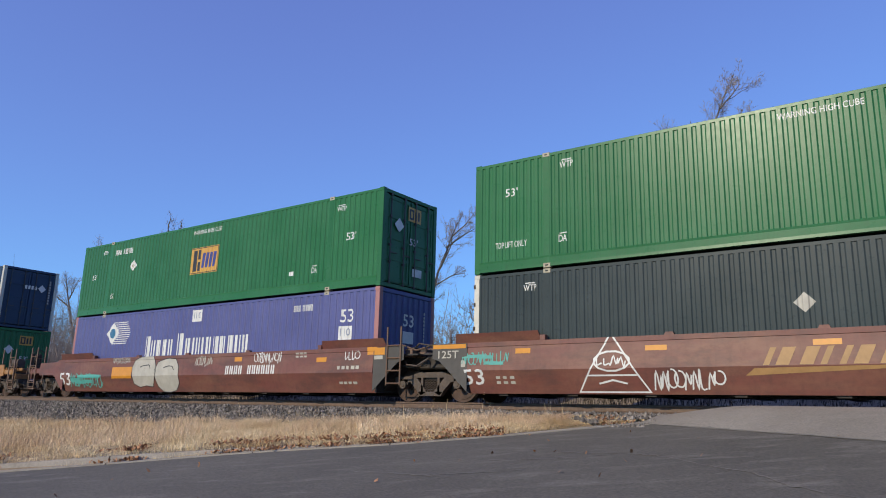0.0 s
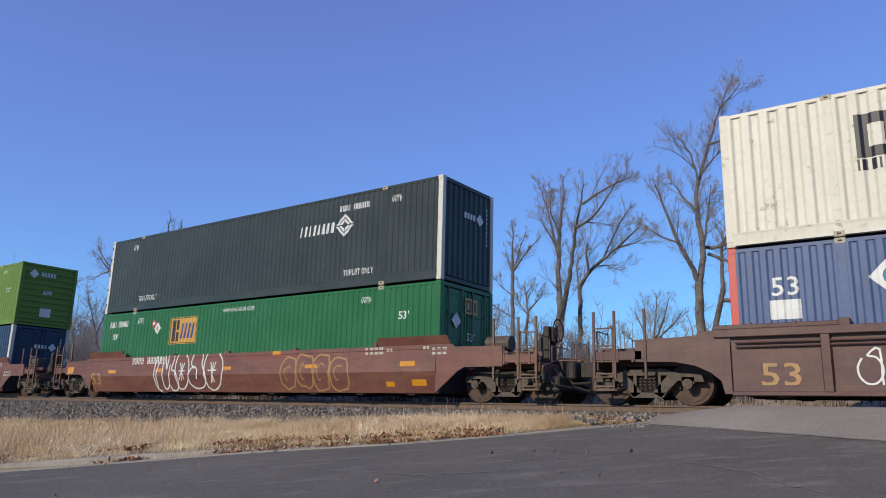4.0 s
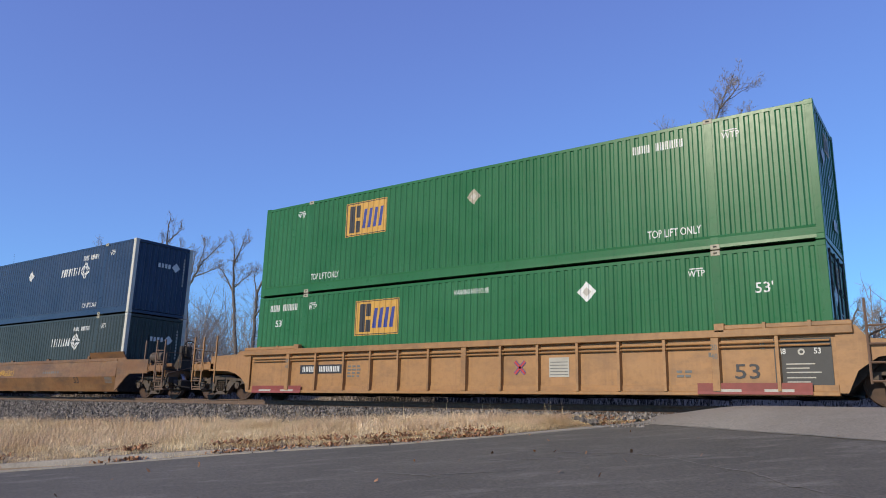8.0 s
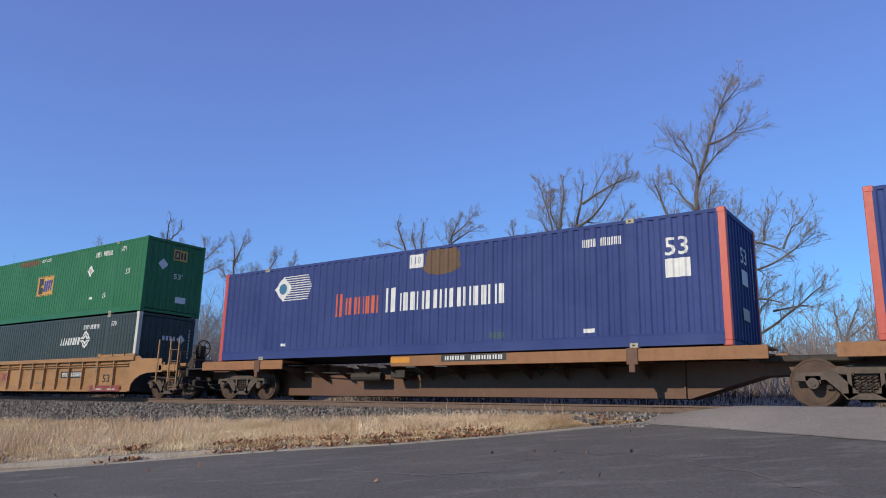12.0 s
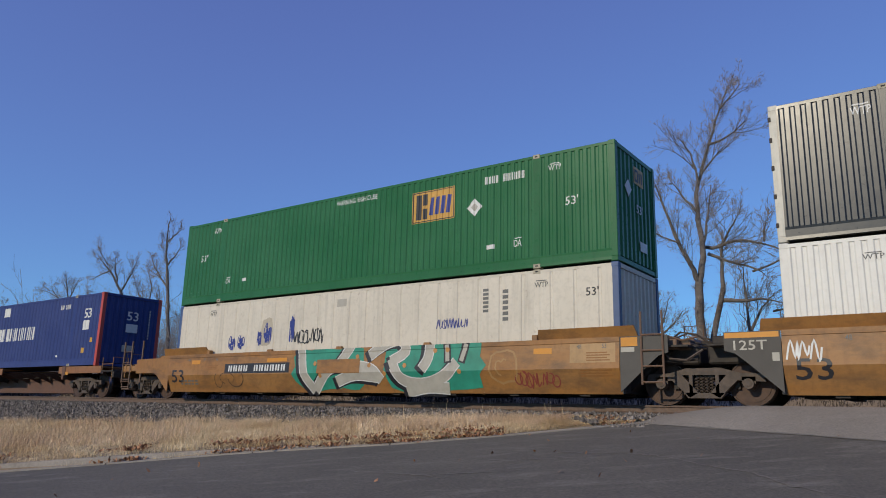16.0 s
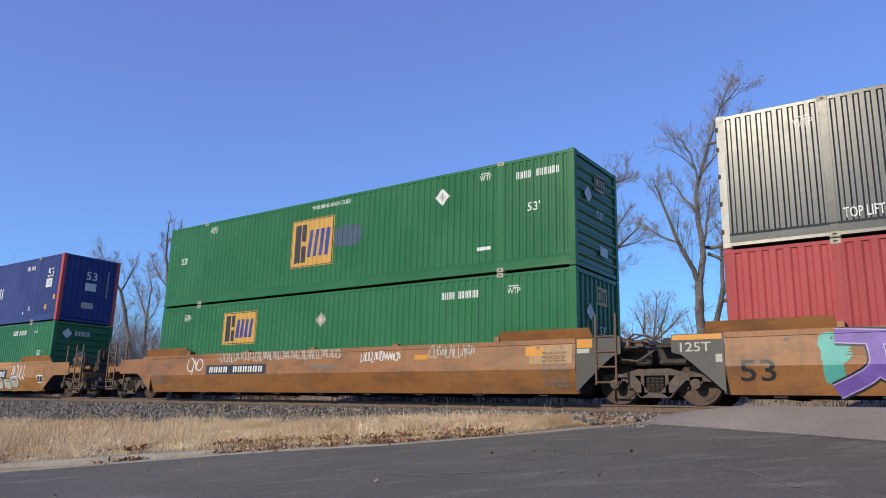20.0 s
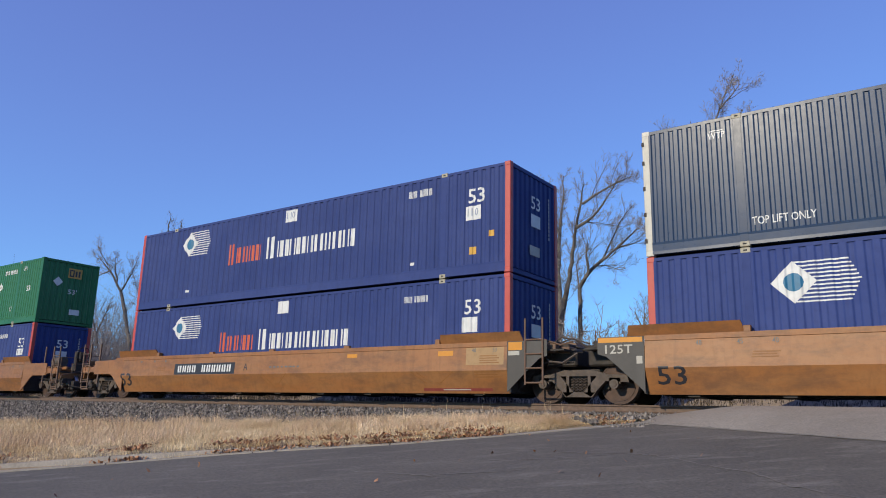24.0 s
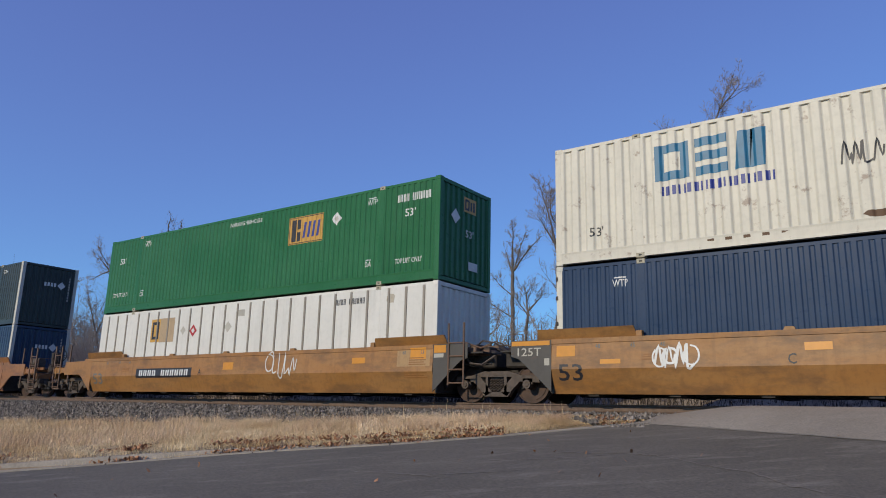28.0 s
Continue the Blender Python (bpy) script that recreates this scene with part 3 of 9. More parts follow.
def verge(lo, hi, left, right):
    def region(g, n):
        x = right - (right - left) * g.random(n) ** 1.25
        ky = np.interp(x, KX, KY)
        k = lo + (hi - lo) * g.random(n)
        return x, ky + np.interp(x, [-13, -9], [0.20, 0.05]) + (13.25 - ky - 0.1) * k
    return region


grass_patch("dry_grass", 250000, verge(-0.05, 0.93, -36, -5.3), 0.105, M_GRASS, "short pale tan dry winter grass on the verge", 1, 0.85)
grass_patch("tall_dry_grass", 80000, verge(0.30, 0.93, -36, -6.3), 0.165, M_GRASS2, "taller straw-coloured dry grass beside the ballast", 2, 0.5)
grass_patch("weed_stalks", 190, verge(0.85, 1.12, -24, -6.5), 0.38, M_GRASS, "thin dry weed stalks at the ballast edge", 5, 0.12)


def corner(g, n):
    x = g.uniform(-7.4, -5.15, n)
    lo = np.interp(x, KX, KY) + 0.12
    return x, lo + (np.maximum(14.25 + 0.35 * (x + 5.15), lo + 0.25) - lo) * g.random(n)


grass_patch("corner_dry_grass", 12000, corner, 0.15, M_GRASS, "tuft of pale dry grass at the end of the kerb", 6, 0.6, 1.0, lambda x, y: np.maximum(ground_z(x, y), ballast_top(y)))


def far_side(g, n):
    return g.uniform(-60, 6, n), g.uniform(19.8, 27, n)


grass_patch("far_dry_grass", 34000, far_side, 0.5, M_BRUSH, "rough brown dead brush on the bank beyond the track", 3, 0.35, 3.0)

n = 9000
g = np.random.default_rng(8)
ls = g.uniform(KLEN[2], KLEN[-1] - 0.2, n)
lp = np.stack([np.interp(ls, KLEN, KX), np.interp(ls, KLEN, KY)], -1)
off = np.where(g.random(n) < 0.72, g.normal(-0.02, 0.07, n), g.uniform(0.12, 0.55, n))
clus = np.array([noise.noise((s * 0.55, 3, 0)) + 0.5 * noise.noise((s * 2.1, 9, 0)) for s in ls])
ok = clus + np.interp(lp[:, 0], [-12, -8], [0.0, 0.06]) > g.uniform(-0.02, 0.45, n)
lx, ly = lp[:, 0] - off * 0.72, lp[:, 1] + off * 0.70
lz = np.where(off < 0.0, road_z(lx, ly) + 0.02, ground_z(lx, ly) + 0.05) + g.uniform(0, 0.05, n)
# a few single leaves on the street
few = g.random(n) < 0.003
lx, ly = np.where(few, lx + g.uniform(0.2, 5, n), lx), np.where(few, ly - g.uniform(0.3, 3, n), ly)
lz = np.where(few, road_z(lx, ly) + 0.02, lz)
ok |= few
ang, r = g.uniform(0, 6.28, n), g.uniform(0.014, 0.042, n)
c1 = np.stack([np.cos(ang) * r, np.sin(ang) * r, g.uniform(-0.02, 0.035, n)], -1)
c2 = np.stack([-np.sin(ang) * r * 0.6, np.cos(ang) * r * 0.6, g.uniform(-0.02, 0.035, n)], -1)
mid = np.stack([lx, ly, lz], -1)
V = np.stack([mid + c1, mid + c2, mid - c1 + [0, 0, 0.015], mid - c2], 1)[ok].reshape(-1, 3)
q = np.arange(len(V)).reshape(-1, 4)
stuff_mesh("fallen_leaves", V, q, M_LEAF, "brown curled oak leaves along the kerb", "leaves")


# ---- bare trees ----
def rod(V, F, pts, rad, sides):
    """A tapering rod through points."""
    n0 = len(V)
    for i, (c, q) in enumerate(zip(pts, rad)):
        t = (pts[min(i + 1, len(pts) - 1)] - pts[max(i - 1, 0)]).normalized()
        a = t.orthogonal().normalized()
        b = t.cross(a)
        for j in range(sides):
            w = 2 * math.pi * j / sides
            V.append(tuple(c + q * (a * math.cos(w) + b * math.sin(w))))
    for i in range(len(pts) - 1):
        for j in range(sides):
            k = (j + 1) % sides
            F.append((n0 + i * sides + j, n0 + i * sides + k, n0 + (i + 1) * sides + k, n0 + (i + 1) * sides + j))


def limb(V, F, p, d, r, length, rnd, steps, sides, bend, up, taper=0.75):
    """A tapering, wandering branch; returns its points."""
    pts, rad = [p.copy()], [r]
    step = length / steps
    for k in range(steps):
        d = (d + Vector((rnd.gauss(0, bend), rnd.gauss(0, bend), rnd.gauss(0, bend) + up))).normalized()
        p = p + d * step
        pts.append(p.copy())
        rad.append(r * (1 - taper * (k + 1) / steps))
    rod(V, F, pts, rad, sides)
    return pts, rad, d


def bare_tree(label, x, y, seed, reach, limbs):
    """A trunk and limbs, each (girth, way as (dx, z)), with side branches and fans of fine twigs on all of them."""
    rnd = random.Random(seed)
    z0 = float(ground_z(np.float64(x), np.float64(y))) - 0.15
    t = thing("bare_tree", label, "tree", "bare trees beyond the track")
    t.matrix_world = pose(x, y, z0)
    tv, tf, lv, lf, wv, wf = [], [], [], [], [], []

    def side(t0, out, sweep):
        a = rnd.uniform(0, 2 * math.pi)
        o = t0.orthogonal().normalized()
        o = (o * math.cos(a) + t0.cross(o) * math.sin(a)).normalized()
        return (t0 * rnd.uniform(0.55, 1.0) + o * out * rnd.uniform(0.6, 1.15) + sweep).normalized()

    def grow(pp, rr, level, ln0, sweep, low=1):
        span = sum((b - a).length for a, b in zip(pp, pp[1:]))
        n = (max(8, int(4.6 * span)), 11, 5)[level]
        for _ in range(n):
            i = min(len(pp) - 2, int(low + (len(pp) - 1 - low) * rnd.random() ** 0.8))
            dd = side((pp[i + 1] - pp[i]).normalized(), 0.85, sweep)
            ln = ln0 * rnd.uniform(0.35, 1.1) * (1.2 - 0.88 * i / len(pp))
            r = max(0.0062, min(rr[i] * 0.5, ln * 0.010))
            at_i = pp[i].lerp(pp[i + 1], rnd.random())
            if level == 0:
                q, s, _d = limb(lv, lf, at_i, dd, r, ln, rnd, 6, 4, 0.14, 0.07)
            else:
                q, s, _d = limb(wv, wf, at_i, dd, r, ln, rnd, 3 if level == 2 else 4, 3, 0.14, 0.06)
            if level < 2:
                grow(q, s, level + 1, ln * 0.55, sweep)

    def spurs(pp, dense, ln):
        """Short fine shoots close along a limb."""
        for a, b in zip(pp, pp[1:]):
            for _ in range(max(1, int((b - a).length * dense + rnd.random()))):
                dd = side((b - a).normalized(), 1.0, Vector((0.03, 0, 0.15)))
                q, s, _d = limb(wv, wf, a.lerp(b, rnd.random()), dd, 0.0068, ln * rnd.uniform(0.4, 1.2), rnd, 3, 3, 0.16, 0.06)
                for _t in range(3):
                    limb(wv, wf, q[rnd.randint(1, 2)], side(dd, 0.8, Vector((0, 0, 0.1))), 0.0052, ln * rnd.uniform(0.25, 0.6), rnd, 2, 3, 0.16, 0.05)

    rim = []
    for k, (girth, way) in enumerate(limbs):
        far = 0.0 if k == 0 else rnd.choice((-1, 1)) * rnd.uniform(0.08, 0.24)
        span = abs(way[-1][0] - way[0][0]) + abs(way[-1][1] - way[0][1])
        knots = [Vector((dx, far * span * j / (len(way) - 1), (z if k or j else z0) - z0)) for j, (dx, z) in enumerate(way)]
        if k:
            near = min(rim, key=lambda c: (c[0] - knots[0].x) ** 2 + (c[2] - knots[0].z) ** 2)
            for q in knots:
                q.y += near[1]
                q.x, q.z = (x + q.x) * (1 + q.y / y) - x, (q.z + z0 - 1.5) * (1 + q.y / y) + 1.5 - z0
        if k:
            last = (knots[-1] - knots[-2]).length
            knots[-1] = knots[-1].lerp(knots[-2], min(0.6, 0.42 * reach / last))
        pts = []
        for a, b in zip(knots, knots[1:]):
            m = max(3, int((b - a).length / 0.35))
            pts += [a.lerp(b, j / m) for j in range(m)]
        pts.append(knots[-1])
        for _ in range(2):
            pts = [pts[0]] + [(a + b * 2 + c) / 4 for a, b, c in zip(pts, pts[1:], pts[2:])] + [pts[-1]]
        pts = [p + Vector((rnd.gauss(0, 0.022), rnd.gauss(0, 0.022), 0)) if 0 < j < len(pts) - 1 else p for j, p in enumerate(pts)]
        fall = 0.3 if k == 0 else 0.86
        rad = [max(0.014, girth * 0.85 * (1 - fall * j / (len(pts) - 1))) for j in range(len(pts))]
        rod(tv if k == 0 else lv, tf if k == 0 else lf, pts, rad, 8 if k == 0 else 6)
        rim += [tuple(p) for p in pts]
        spurs(pts[len(pts) // 3:] if k == 0 else pts, 9.0, 0.55)
        grow(pts, rad, 0, reach * (0.45 if k == 0 else 1.0), (pts[-1] - pts[0]).normalized() * 0.12 + Vector((0.05, 0, 0.14)), int(len(pts) * (0.55 if k == 0 else 0.12)))
    for nm, v, f, m in (("trunk", tv, tf, M_BARK), ("branchwork", lv, lf, M_BARK), ("crown", wv, wf, M_TWIG)):
        me = bpy.data.meshes.new(nm)
        me.from_pydata(v, [], f)
        me.shade_smooth()
        ob = part(nm, me, m, t)
        if nm != "trunk":
            ob["kind"] = "stuff"
    return t


bare_tree("tall bare tree with a leaning ragged crown", -8.70, 30, 3, 2.0, [(0.27, [(0.0, 2.4), (0.1, 4.5), (0.1, 7.0)]), (0.18, [(0.1, 7.0), (0.4, 8.4), (0.2, 9.8), (0.2, 10.8), (0.4, 11.6), (0.8, 12.9), (1.3, 14.2), (2.0, 16.0)]), (0.15, [(0.1, 7.0), (-0.2, 7.8), (-0.7, 8.8), (-1.0, 9.8), (-1.4, 11.0), (-1.8, 12.3)]), (0.08, [(0.2, 10.0), (-0.2, 10.5), (-0.7, 11.4), (-1.3, 11.6)]), (0.07, [(0.3, 11.2), (0.2, 12.3), (-0.3, 13.3), (-0.7, 13.7)]), (0.07, [(0.8, 12.9), (1.5, 13.0), (2.1, 13.4), (2.7, 14.0)]), (0.06, [(0.4, 11.6), (1.1, 12.4), (1.9, 13.1)]), (0.08, [(0.4, 8.7), (0.7, 10.2), (0.9, 11.8)]), (0.05, [(1.4, 14.4), (2.0, 15.0), (2.6, 15.8)]), (0.05, [(-0.7, 8.8), (-1.3, 9.1), (-2.1, 9.7)])])
bare_tree("dark broken bare tree with long arching side limbs", -8.61, 30.6, 4, 1.6, [(0.17, [(0.0, 2.5), (0.3, 5.0), (0.7, 6.2), (0.8, 6.8)]), (0.13, [(0.8, 6.6), (0.8, 7.8), (0.9, 8.9), (0.9, 9.8)]), (0.10, [(0.2, 8.6), (0.6, 8.5), (1.4, 8.8), (2.2, 8.6), (3.2, 8.2), (3.9, 7.1)]), (0.09, [(0.3, 8.3), (1.1, 7.9), (2.2, 7.5), (3.0, 6.6)]), (0.11, [(0.8, 6.3), (1.7, 6.2), (2.3, 6.3), (3.7, 5.8)]), (0.07, [(0.9, 8.7), (1.4, 9.5), (2.0, 10.5)]), (0.06, [(2.0, 7.4), (2.8, 7.6), (3.7, 8.2), (4.9, 9.1)]), (0.06, [(1.7, 6.2), (1.6, 7.2), (1.8, 8.4)]), (0.06, [(3.2, 8.2), (3.6, 9.1), (4.4, 9.3)]), (0.06, [(2.5, 8.6), (2.6, 9.3), (2.9, 9.9)])])
bare_tree("bare forked tree with upright limbs", -16.02, 32, 5, 1.8, [(0.36, [(0.0, 1.9), (-0.1, 4.1), (0.1, 6.3)]), (0.20, [(0.1, 6.3), (0.0, 8.5), (0.1, 10.3), (0.3, 12.0), (0.4, 14.1)]), (0.18, [(0.1, 6.0), (0.7, 8.5), (0.9, 10.2), (1.4, 12.3), (1.6, 13.6)]), (0.10, [(1.0, 10.6), (1.9, 11.0), (2.7, 11.9), (3.8, 13.6)]), (0.08, [(1.4, 11.8), (2.4, 12.3), (3.5, 12.7), (4.5, 12.8)]), (0.08, [(0.0, 9.4), (-0.3, 10.9), (-0.8, 12.6), (-1.3, 13.9)]), (0.07, [(-0.0, 9.7), (-0.7, 10.9), (-1.5, 12.1)]), (0.07, [(0.1, 10.3), (-0.4, 11.9), (-0.3, 13.5)])])
bare_tree("bare tree with an arching crown", -15.43, 33, 6, 1.7, [(0.17, [(0.0, 2.0), (0.1, 4.7), (0.1, 7.8)]), (0.13, [(0.1, 7.8), (0.7, 8.7), (1.3, 9.0), (2.1, 9.6), (3.0, 10.3), (3.8, 10.7)]), (0.09, [(0.6, 8.5), (0.5, 9.8), (0.6, 10.8)]), (0.07, [(1.3, 9.0), (1.8, 9.9), (2.4, 11.0), (3.4, 12.1)]), (0.07, [(0.1, 7.6), (-0.1, 8.7), (0.3, 10.1)]), (0.04, [(0.9, 8.8), (1.8, 8.8), (2.5, 8.6)]), (0.05, [(2.1, 9.6), (2.9, 9.7), (4.0, 10.1)])])
bare_tree("slender bare tree with a fan of upright limbs", -20.74, 36, 7, 1.0, [(0.17, [(0.0, 2.6), (-0.2, 6.7), (-0.2, 9.5)]), (0.10, [(-0.2, 9.5), (-0.2, 11.4), (-0.2, 13.1)]), (0.08, [(-0.1, 9.7), (0.8, 10.8), (2.0, 11.8)]), (0.06, [(-0.2, 9.5), (-0.6, 10.7), (-0.8, 11.4)]), (0.06, [(-0.1, 9.7), (0.3, 11.0), (0.8, 12.3)]), (0.05, [(-0.3, 8.3), (-1.0, 8.9), (-1.7, 9.5)]), (0.05, [(-0.3, 7.0), (-1.6, 7.8), (-2.7, 8.5)])])
bare_tree("small bare tree with many upright stems", -21.21, 60, 10, 2.2, [(0.30, [(0.0, 3.8), (0.0, 6.1), (-0.1, 7.3)]), (0.16, [(-0.1, 7.3), (-1.2, 9.5), (-1.8, 11.3)]), (0.16, [(-0.1, 7.3), (0.3, 9.9), (0.5, 12.6)]), (0.16, [(-0.0, 7.5), (1.1, 9.9), (1.6, 12.3)]), (0.12, [(-0.3, 7.1), (-2.0, 8.1), (-3.0, 8.9)]), (0.12, [(0.4, 8.0), (2.2, 9.6), (3.0, 11.0)]), (0.10, [(-0.8, 8.5), (-0.7, 10.5), (-0.5, 11.9)])])
bare_tree("bare leaning tree with sweeping limbs", -27.89, 37, 9, 1.6, [(0.19, [(0.0, 1.9), (0.0, 5.4), (0.2, 7.2)]), (0.14, [(0.2, 7.2), (0.5, 9.3), (1.1, 11.0), (2.1, 13.1), (2.9, 14.3)]), (0.08, [(1.4, 11.9), (3.0, 12.7), (4.7, 13.2)]), (0.07, [(1.0, 10.6), (1.9, 12.2), (1.8, 13.9)]), (0.06, [(0.6, 9.5), (1.9, 10.0), (3.2, 10.6)]), (0.05, [(1.9, 12.6), (3.2, 13.5), (3.8, 14.3)])])
bare_tree("bare tree with a high fork and broken stubs", -27.66, 36, 8, 1.3, [(0.18, [(0.0, 1.8), (-0.2, 6.0), (-0.4, 9.6)]), (0.13, [(-0.4, 9.6), (-0.1, 11.4), (0.1, 14.1)]), (0.12, [(-0.4, 9.6), (-1.1, 11.4), (-2.0, 13.2), (-2.2, 14.4)]), (0.06, [(-1.9, 12.0), (-3.0, 12.5), (-3.8, 12.0)]), (0.06, [(-0.2, 11.1), (-0.8, 12.6), (-0.9, 13.8)])])
bare_tree("tall narrow bare tree above the thicket", -47.57, 32, 11, 1.3, [(0.19, [(0.0, 2.7), (-0.6, 6.4), (-1.4, 10.7)]), (0.14, [(-1.4, 10.7), (-2.1, 13.5), (-2.1, 15.1), (-1.9, 16.5)]), (0.07, [(-1.6, 12.1), (-0.5, 13.1), (0.6, 13.7)]), (0.06, [(-2.0, 14.0), (-0.8, 14.6), (0.4, 14.9)]), (0.09, [(-1.4, 10.3), (-3.3, 12.0), (-4.5, 13.8)]), (0.05, [(-2.6, 11.3), (-3.8, 11.8), (-4.9, 12.6)])])
bare_tree("bare tree with spreading split limbs", -47.04, 33, 12, 1.4, [(0.17, [(0.0, 2.7), (-0.4, 6.5), (-0.8, 10.1)]), (0.10, [(-0.8, 10.1), (-0.4, 12.1), (-0.3, 13.8)]), (0.10, [(-0.7, 10.4), (0.7, 12.2), (2.4, 13.2), (3.4, 13.8)]), (0.07, [(-0.0, 11.2), (2.0, 11.5), (3.7, 11.8)]), (0.05, [(0.2, 11.8), (0.8, 13.3), (0.9, 14.2)])])
bare_tree("bare tree with a tall split crown", -38.16, 31, 22, 1.2, [(0.16, [(0.0, 2.3), (-1.1, 6.3), (-1.6, 9.0)]), (0.11, [(-1.6, 9.0), (-1.8, 11.2), (-2.2, 13.6)]), (0.07, [(-1.8, 11.0), (-1.1, 12.3), (-0.8, 13.3)]), (0.07, [(-1.7, 9.2), (-2.9, 10.7), (-4.0, 11.6)]), (0.06, [(-1.7, 9.4), (-0.7, 9.9), (0.4, 10.4)])])
bare_tree("bare tree with many fine ascending limbs", -40.66, 34, 16, 1.5, [(0.16, [(0.0, 2.4), (-0.3, 5.9), (-0.3, 9.6)]), (0.10, [(-0.3, 9.6), (0.5, 10.9), (1.5, 11.9), (1.9, 12.7)]), (0.08, [(-0.2, 9.1), (-0.7, 10.8), (-1.0, 11.7)]), (0.08, [(-0.3, 7.9), (1.2, 9.4), (2.6, 10.5), (3.3, 12.1)])])
bare_tree("bare tree with clinging dead leaves", -43.30, 38, 17, 1.7, [(0.18, [(0.0, 2.5), (-0.1, 5.9), (-0.2, 8.1)]), (0.12, [(-0.2, 8.1), (0.5, 10.3), (1.3, 12.0), (2.1, 13.5)]), (0.10, [(-0.2, 7.9), (1.0, 8.9), (2.4, 10.1), (3.2, 11.8)]), (0.08, [(-0.2, 8.1), (-0.5, 9.5), (-0.6, 10.4)])])
bare_tree("bare broad low tree with arching limbs", -58.48, 36, 14, 1.8, [(0.24, [(0.0, 2.8), (-1.5, 7.2), (-3.6, 11.4)]), (0.14, [(-3.6, 11.4), (-5.5, 13.4), (-8.0, 15.1), (-10.6, 16.0)]), (0.10, [(-4.6, 12.6), (-5.4, 14.2), (-5.3, 15.9)]), (0.10, [(-3.7, 11.7), (-2.2, 13.3), (-1.4, 15.2)]), (0.08, [(-6.0, 13.8), (-8.4, 13.4), (-10.3, 13.0)]), (0.06, [(-6.6, 14.4), (-7.9, 15.6), (-9.6, 16.5)])])
bare_tree("bare low tree in a thicket", -74.71, 40, 15, 1.9, [(0.20, [(0.0, 2.9), (-2.5, 8.3), (-4.5, 12.0)]), (0.12, [(-4.5, 12.0), (-5.5, 14.3), (-6.5, 16.5)]), (0.10, [(-4.1, 11.7), (-7.5, 13.2), (-10.2, 14.1), (-14.1, 14.6)]), (0.09, [(-4.6, 12.7), (-3.5, 14.2), (-2.9, 15.1)]), (0.08, [(-6.7, 12.8), (-8.7, 14.1), (-9.2, 15.0)])])
bare_tree("bare broad-crowned tree with fine twigs", -57.22, 36, 13, 1.7, [(0.18, [(0.0, 2.8), (-0.3, 6.2), (-0.4, 9.1)]), (0.10, [(-0.4, 9.1), (-0.2, 11.6), (-1.2, 13.7)]), (0.10, [(-0.4, 8.9), (-2.1, 11.2), (-3.5, 13.4)]), (0.08, [(-0.4, 8.4), (1.1, 10.0), (1.1, 12.0)])])
bare_tree("low bare scrubby tree", -30.44, 34, 18, 1.5, [(0.20, [(0.0, 2.4), (-0.2, 4.9), (-0.3, 6.3)]), (0.10, [(-0.3, 6.3), (-1.3, 8.1), (-2.1, 8.9)]), (0.10, [(-0.3, 6.3), (0.3, 8.0), (0.6, 9.3)]), (0.08, [(-0.2, 5.9), (1.5, 7.2), (2.4, 8.2)]), (0.08, [(-0.2, 5.9), (-2.2, 6.9), (-3.8, 7.5)])])
bare_tree("bare tree with wide low limbs", -7.53, 34, 19, 1.8, [(0.20, [(0.0, 2.6), (-0.0, 4.0), (-0.1, 5.3)]), (0.10, [(-0.1, 5.3), (0.5, 6.5), (1.5, 7.4)]), (0.10, [(-0.1, 5.3), (-0.2, 6.6), (-0.1, 7.6)]), (0.08, [(-0.0, 5.0), (1.1, 5.7), (2.6, 6.9), (3.5, 7.8)]), (0.06, [(0.9, 6.2), (2.1, 6.4), (3.2, 6.2)])])
bare_tree("low bare scrubby tree", -4.78, 40, 20, 1.6, [(0.15, [(0.0, 2.8), (0.1, 4.1), (0.1, 5.2)]), (0.09, [(0.1, 5.2), (-0.2, 6.6), (-0.3, 7.7)]), (0.09, [(0.1, 5.2), (0.7, 6.8), (1.2, 8.0)]), (0.07, [(0.1, 5.4), (1.3, 6.3), (2.0, 7.3)])])
bare_tree("low bare scrubby tree", -16.80, 30, 23, 1.2, [(0.10, [(0.0, 2.4), (0.1, 5.0), (0.2, 6.3)]), (0.06, [(0.2, 6.3), (0.1, 7.0), (0.2, 7.6)]), (0.06, [(0.2, 6.3), (0.8, 6.8), (1.1, 7.6)]), (0.05, [(0.2, 6.1), (-0.2, 6.6), (-0.4, 7.1)])])
bare_tree("low bare scrubby tree", -26.53, 32, 24, 1.5, [(0.12, [(0.0, 2.4), (-0.1, 4.3), (-0.1, 5.6)]), (0.08, [(-0.1, 5.6), (-0.7, 6.9), (-0.8, 7.9)]), (0.08, [(-0.1, 5.6), (0.4, 6.8), (0.6, 8.1)]), (0.07, [(-0.1, 5.6), (-1.0, 6.1), (-1.7, 7.0)])])
bare_tree("low bare scrubby tree", -35.10, 34, 25, 1.6, [(0.14, [(0.0, 2.4), (-0.0, 4.6), (0.0, 6.1)]), (0.09, [(0.0, 6.1), (-0.5, 7.8), (-1.2, 9.6)]), (0.09, [(0.0, 6.1), (1.1, 7.9), (1.8, 8.8)]), (0.07, [(0.0, 5.9), (-1.2, 6.7), (-2.1, 7.7)])])
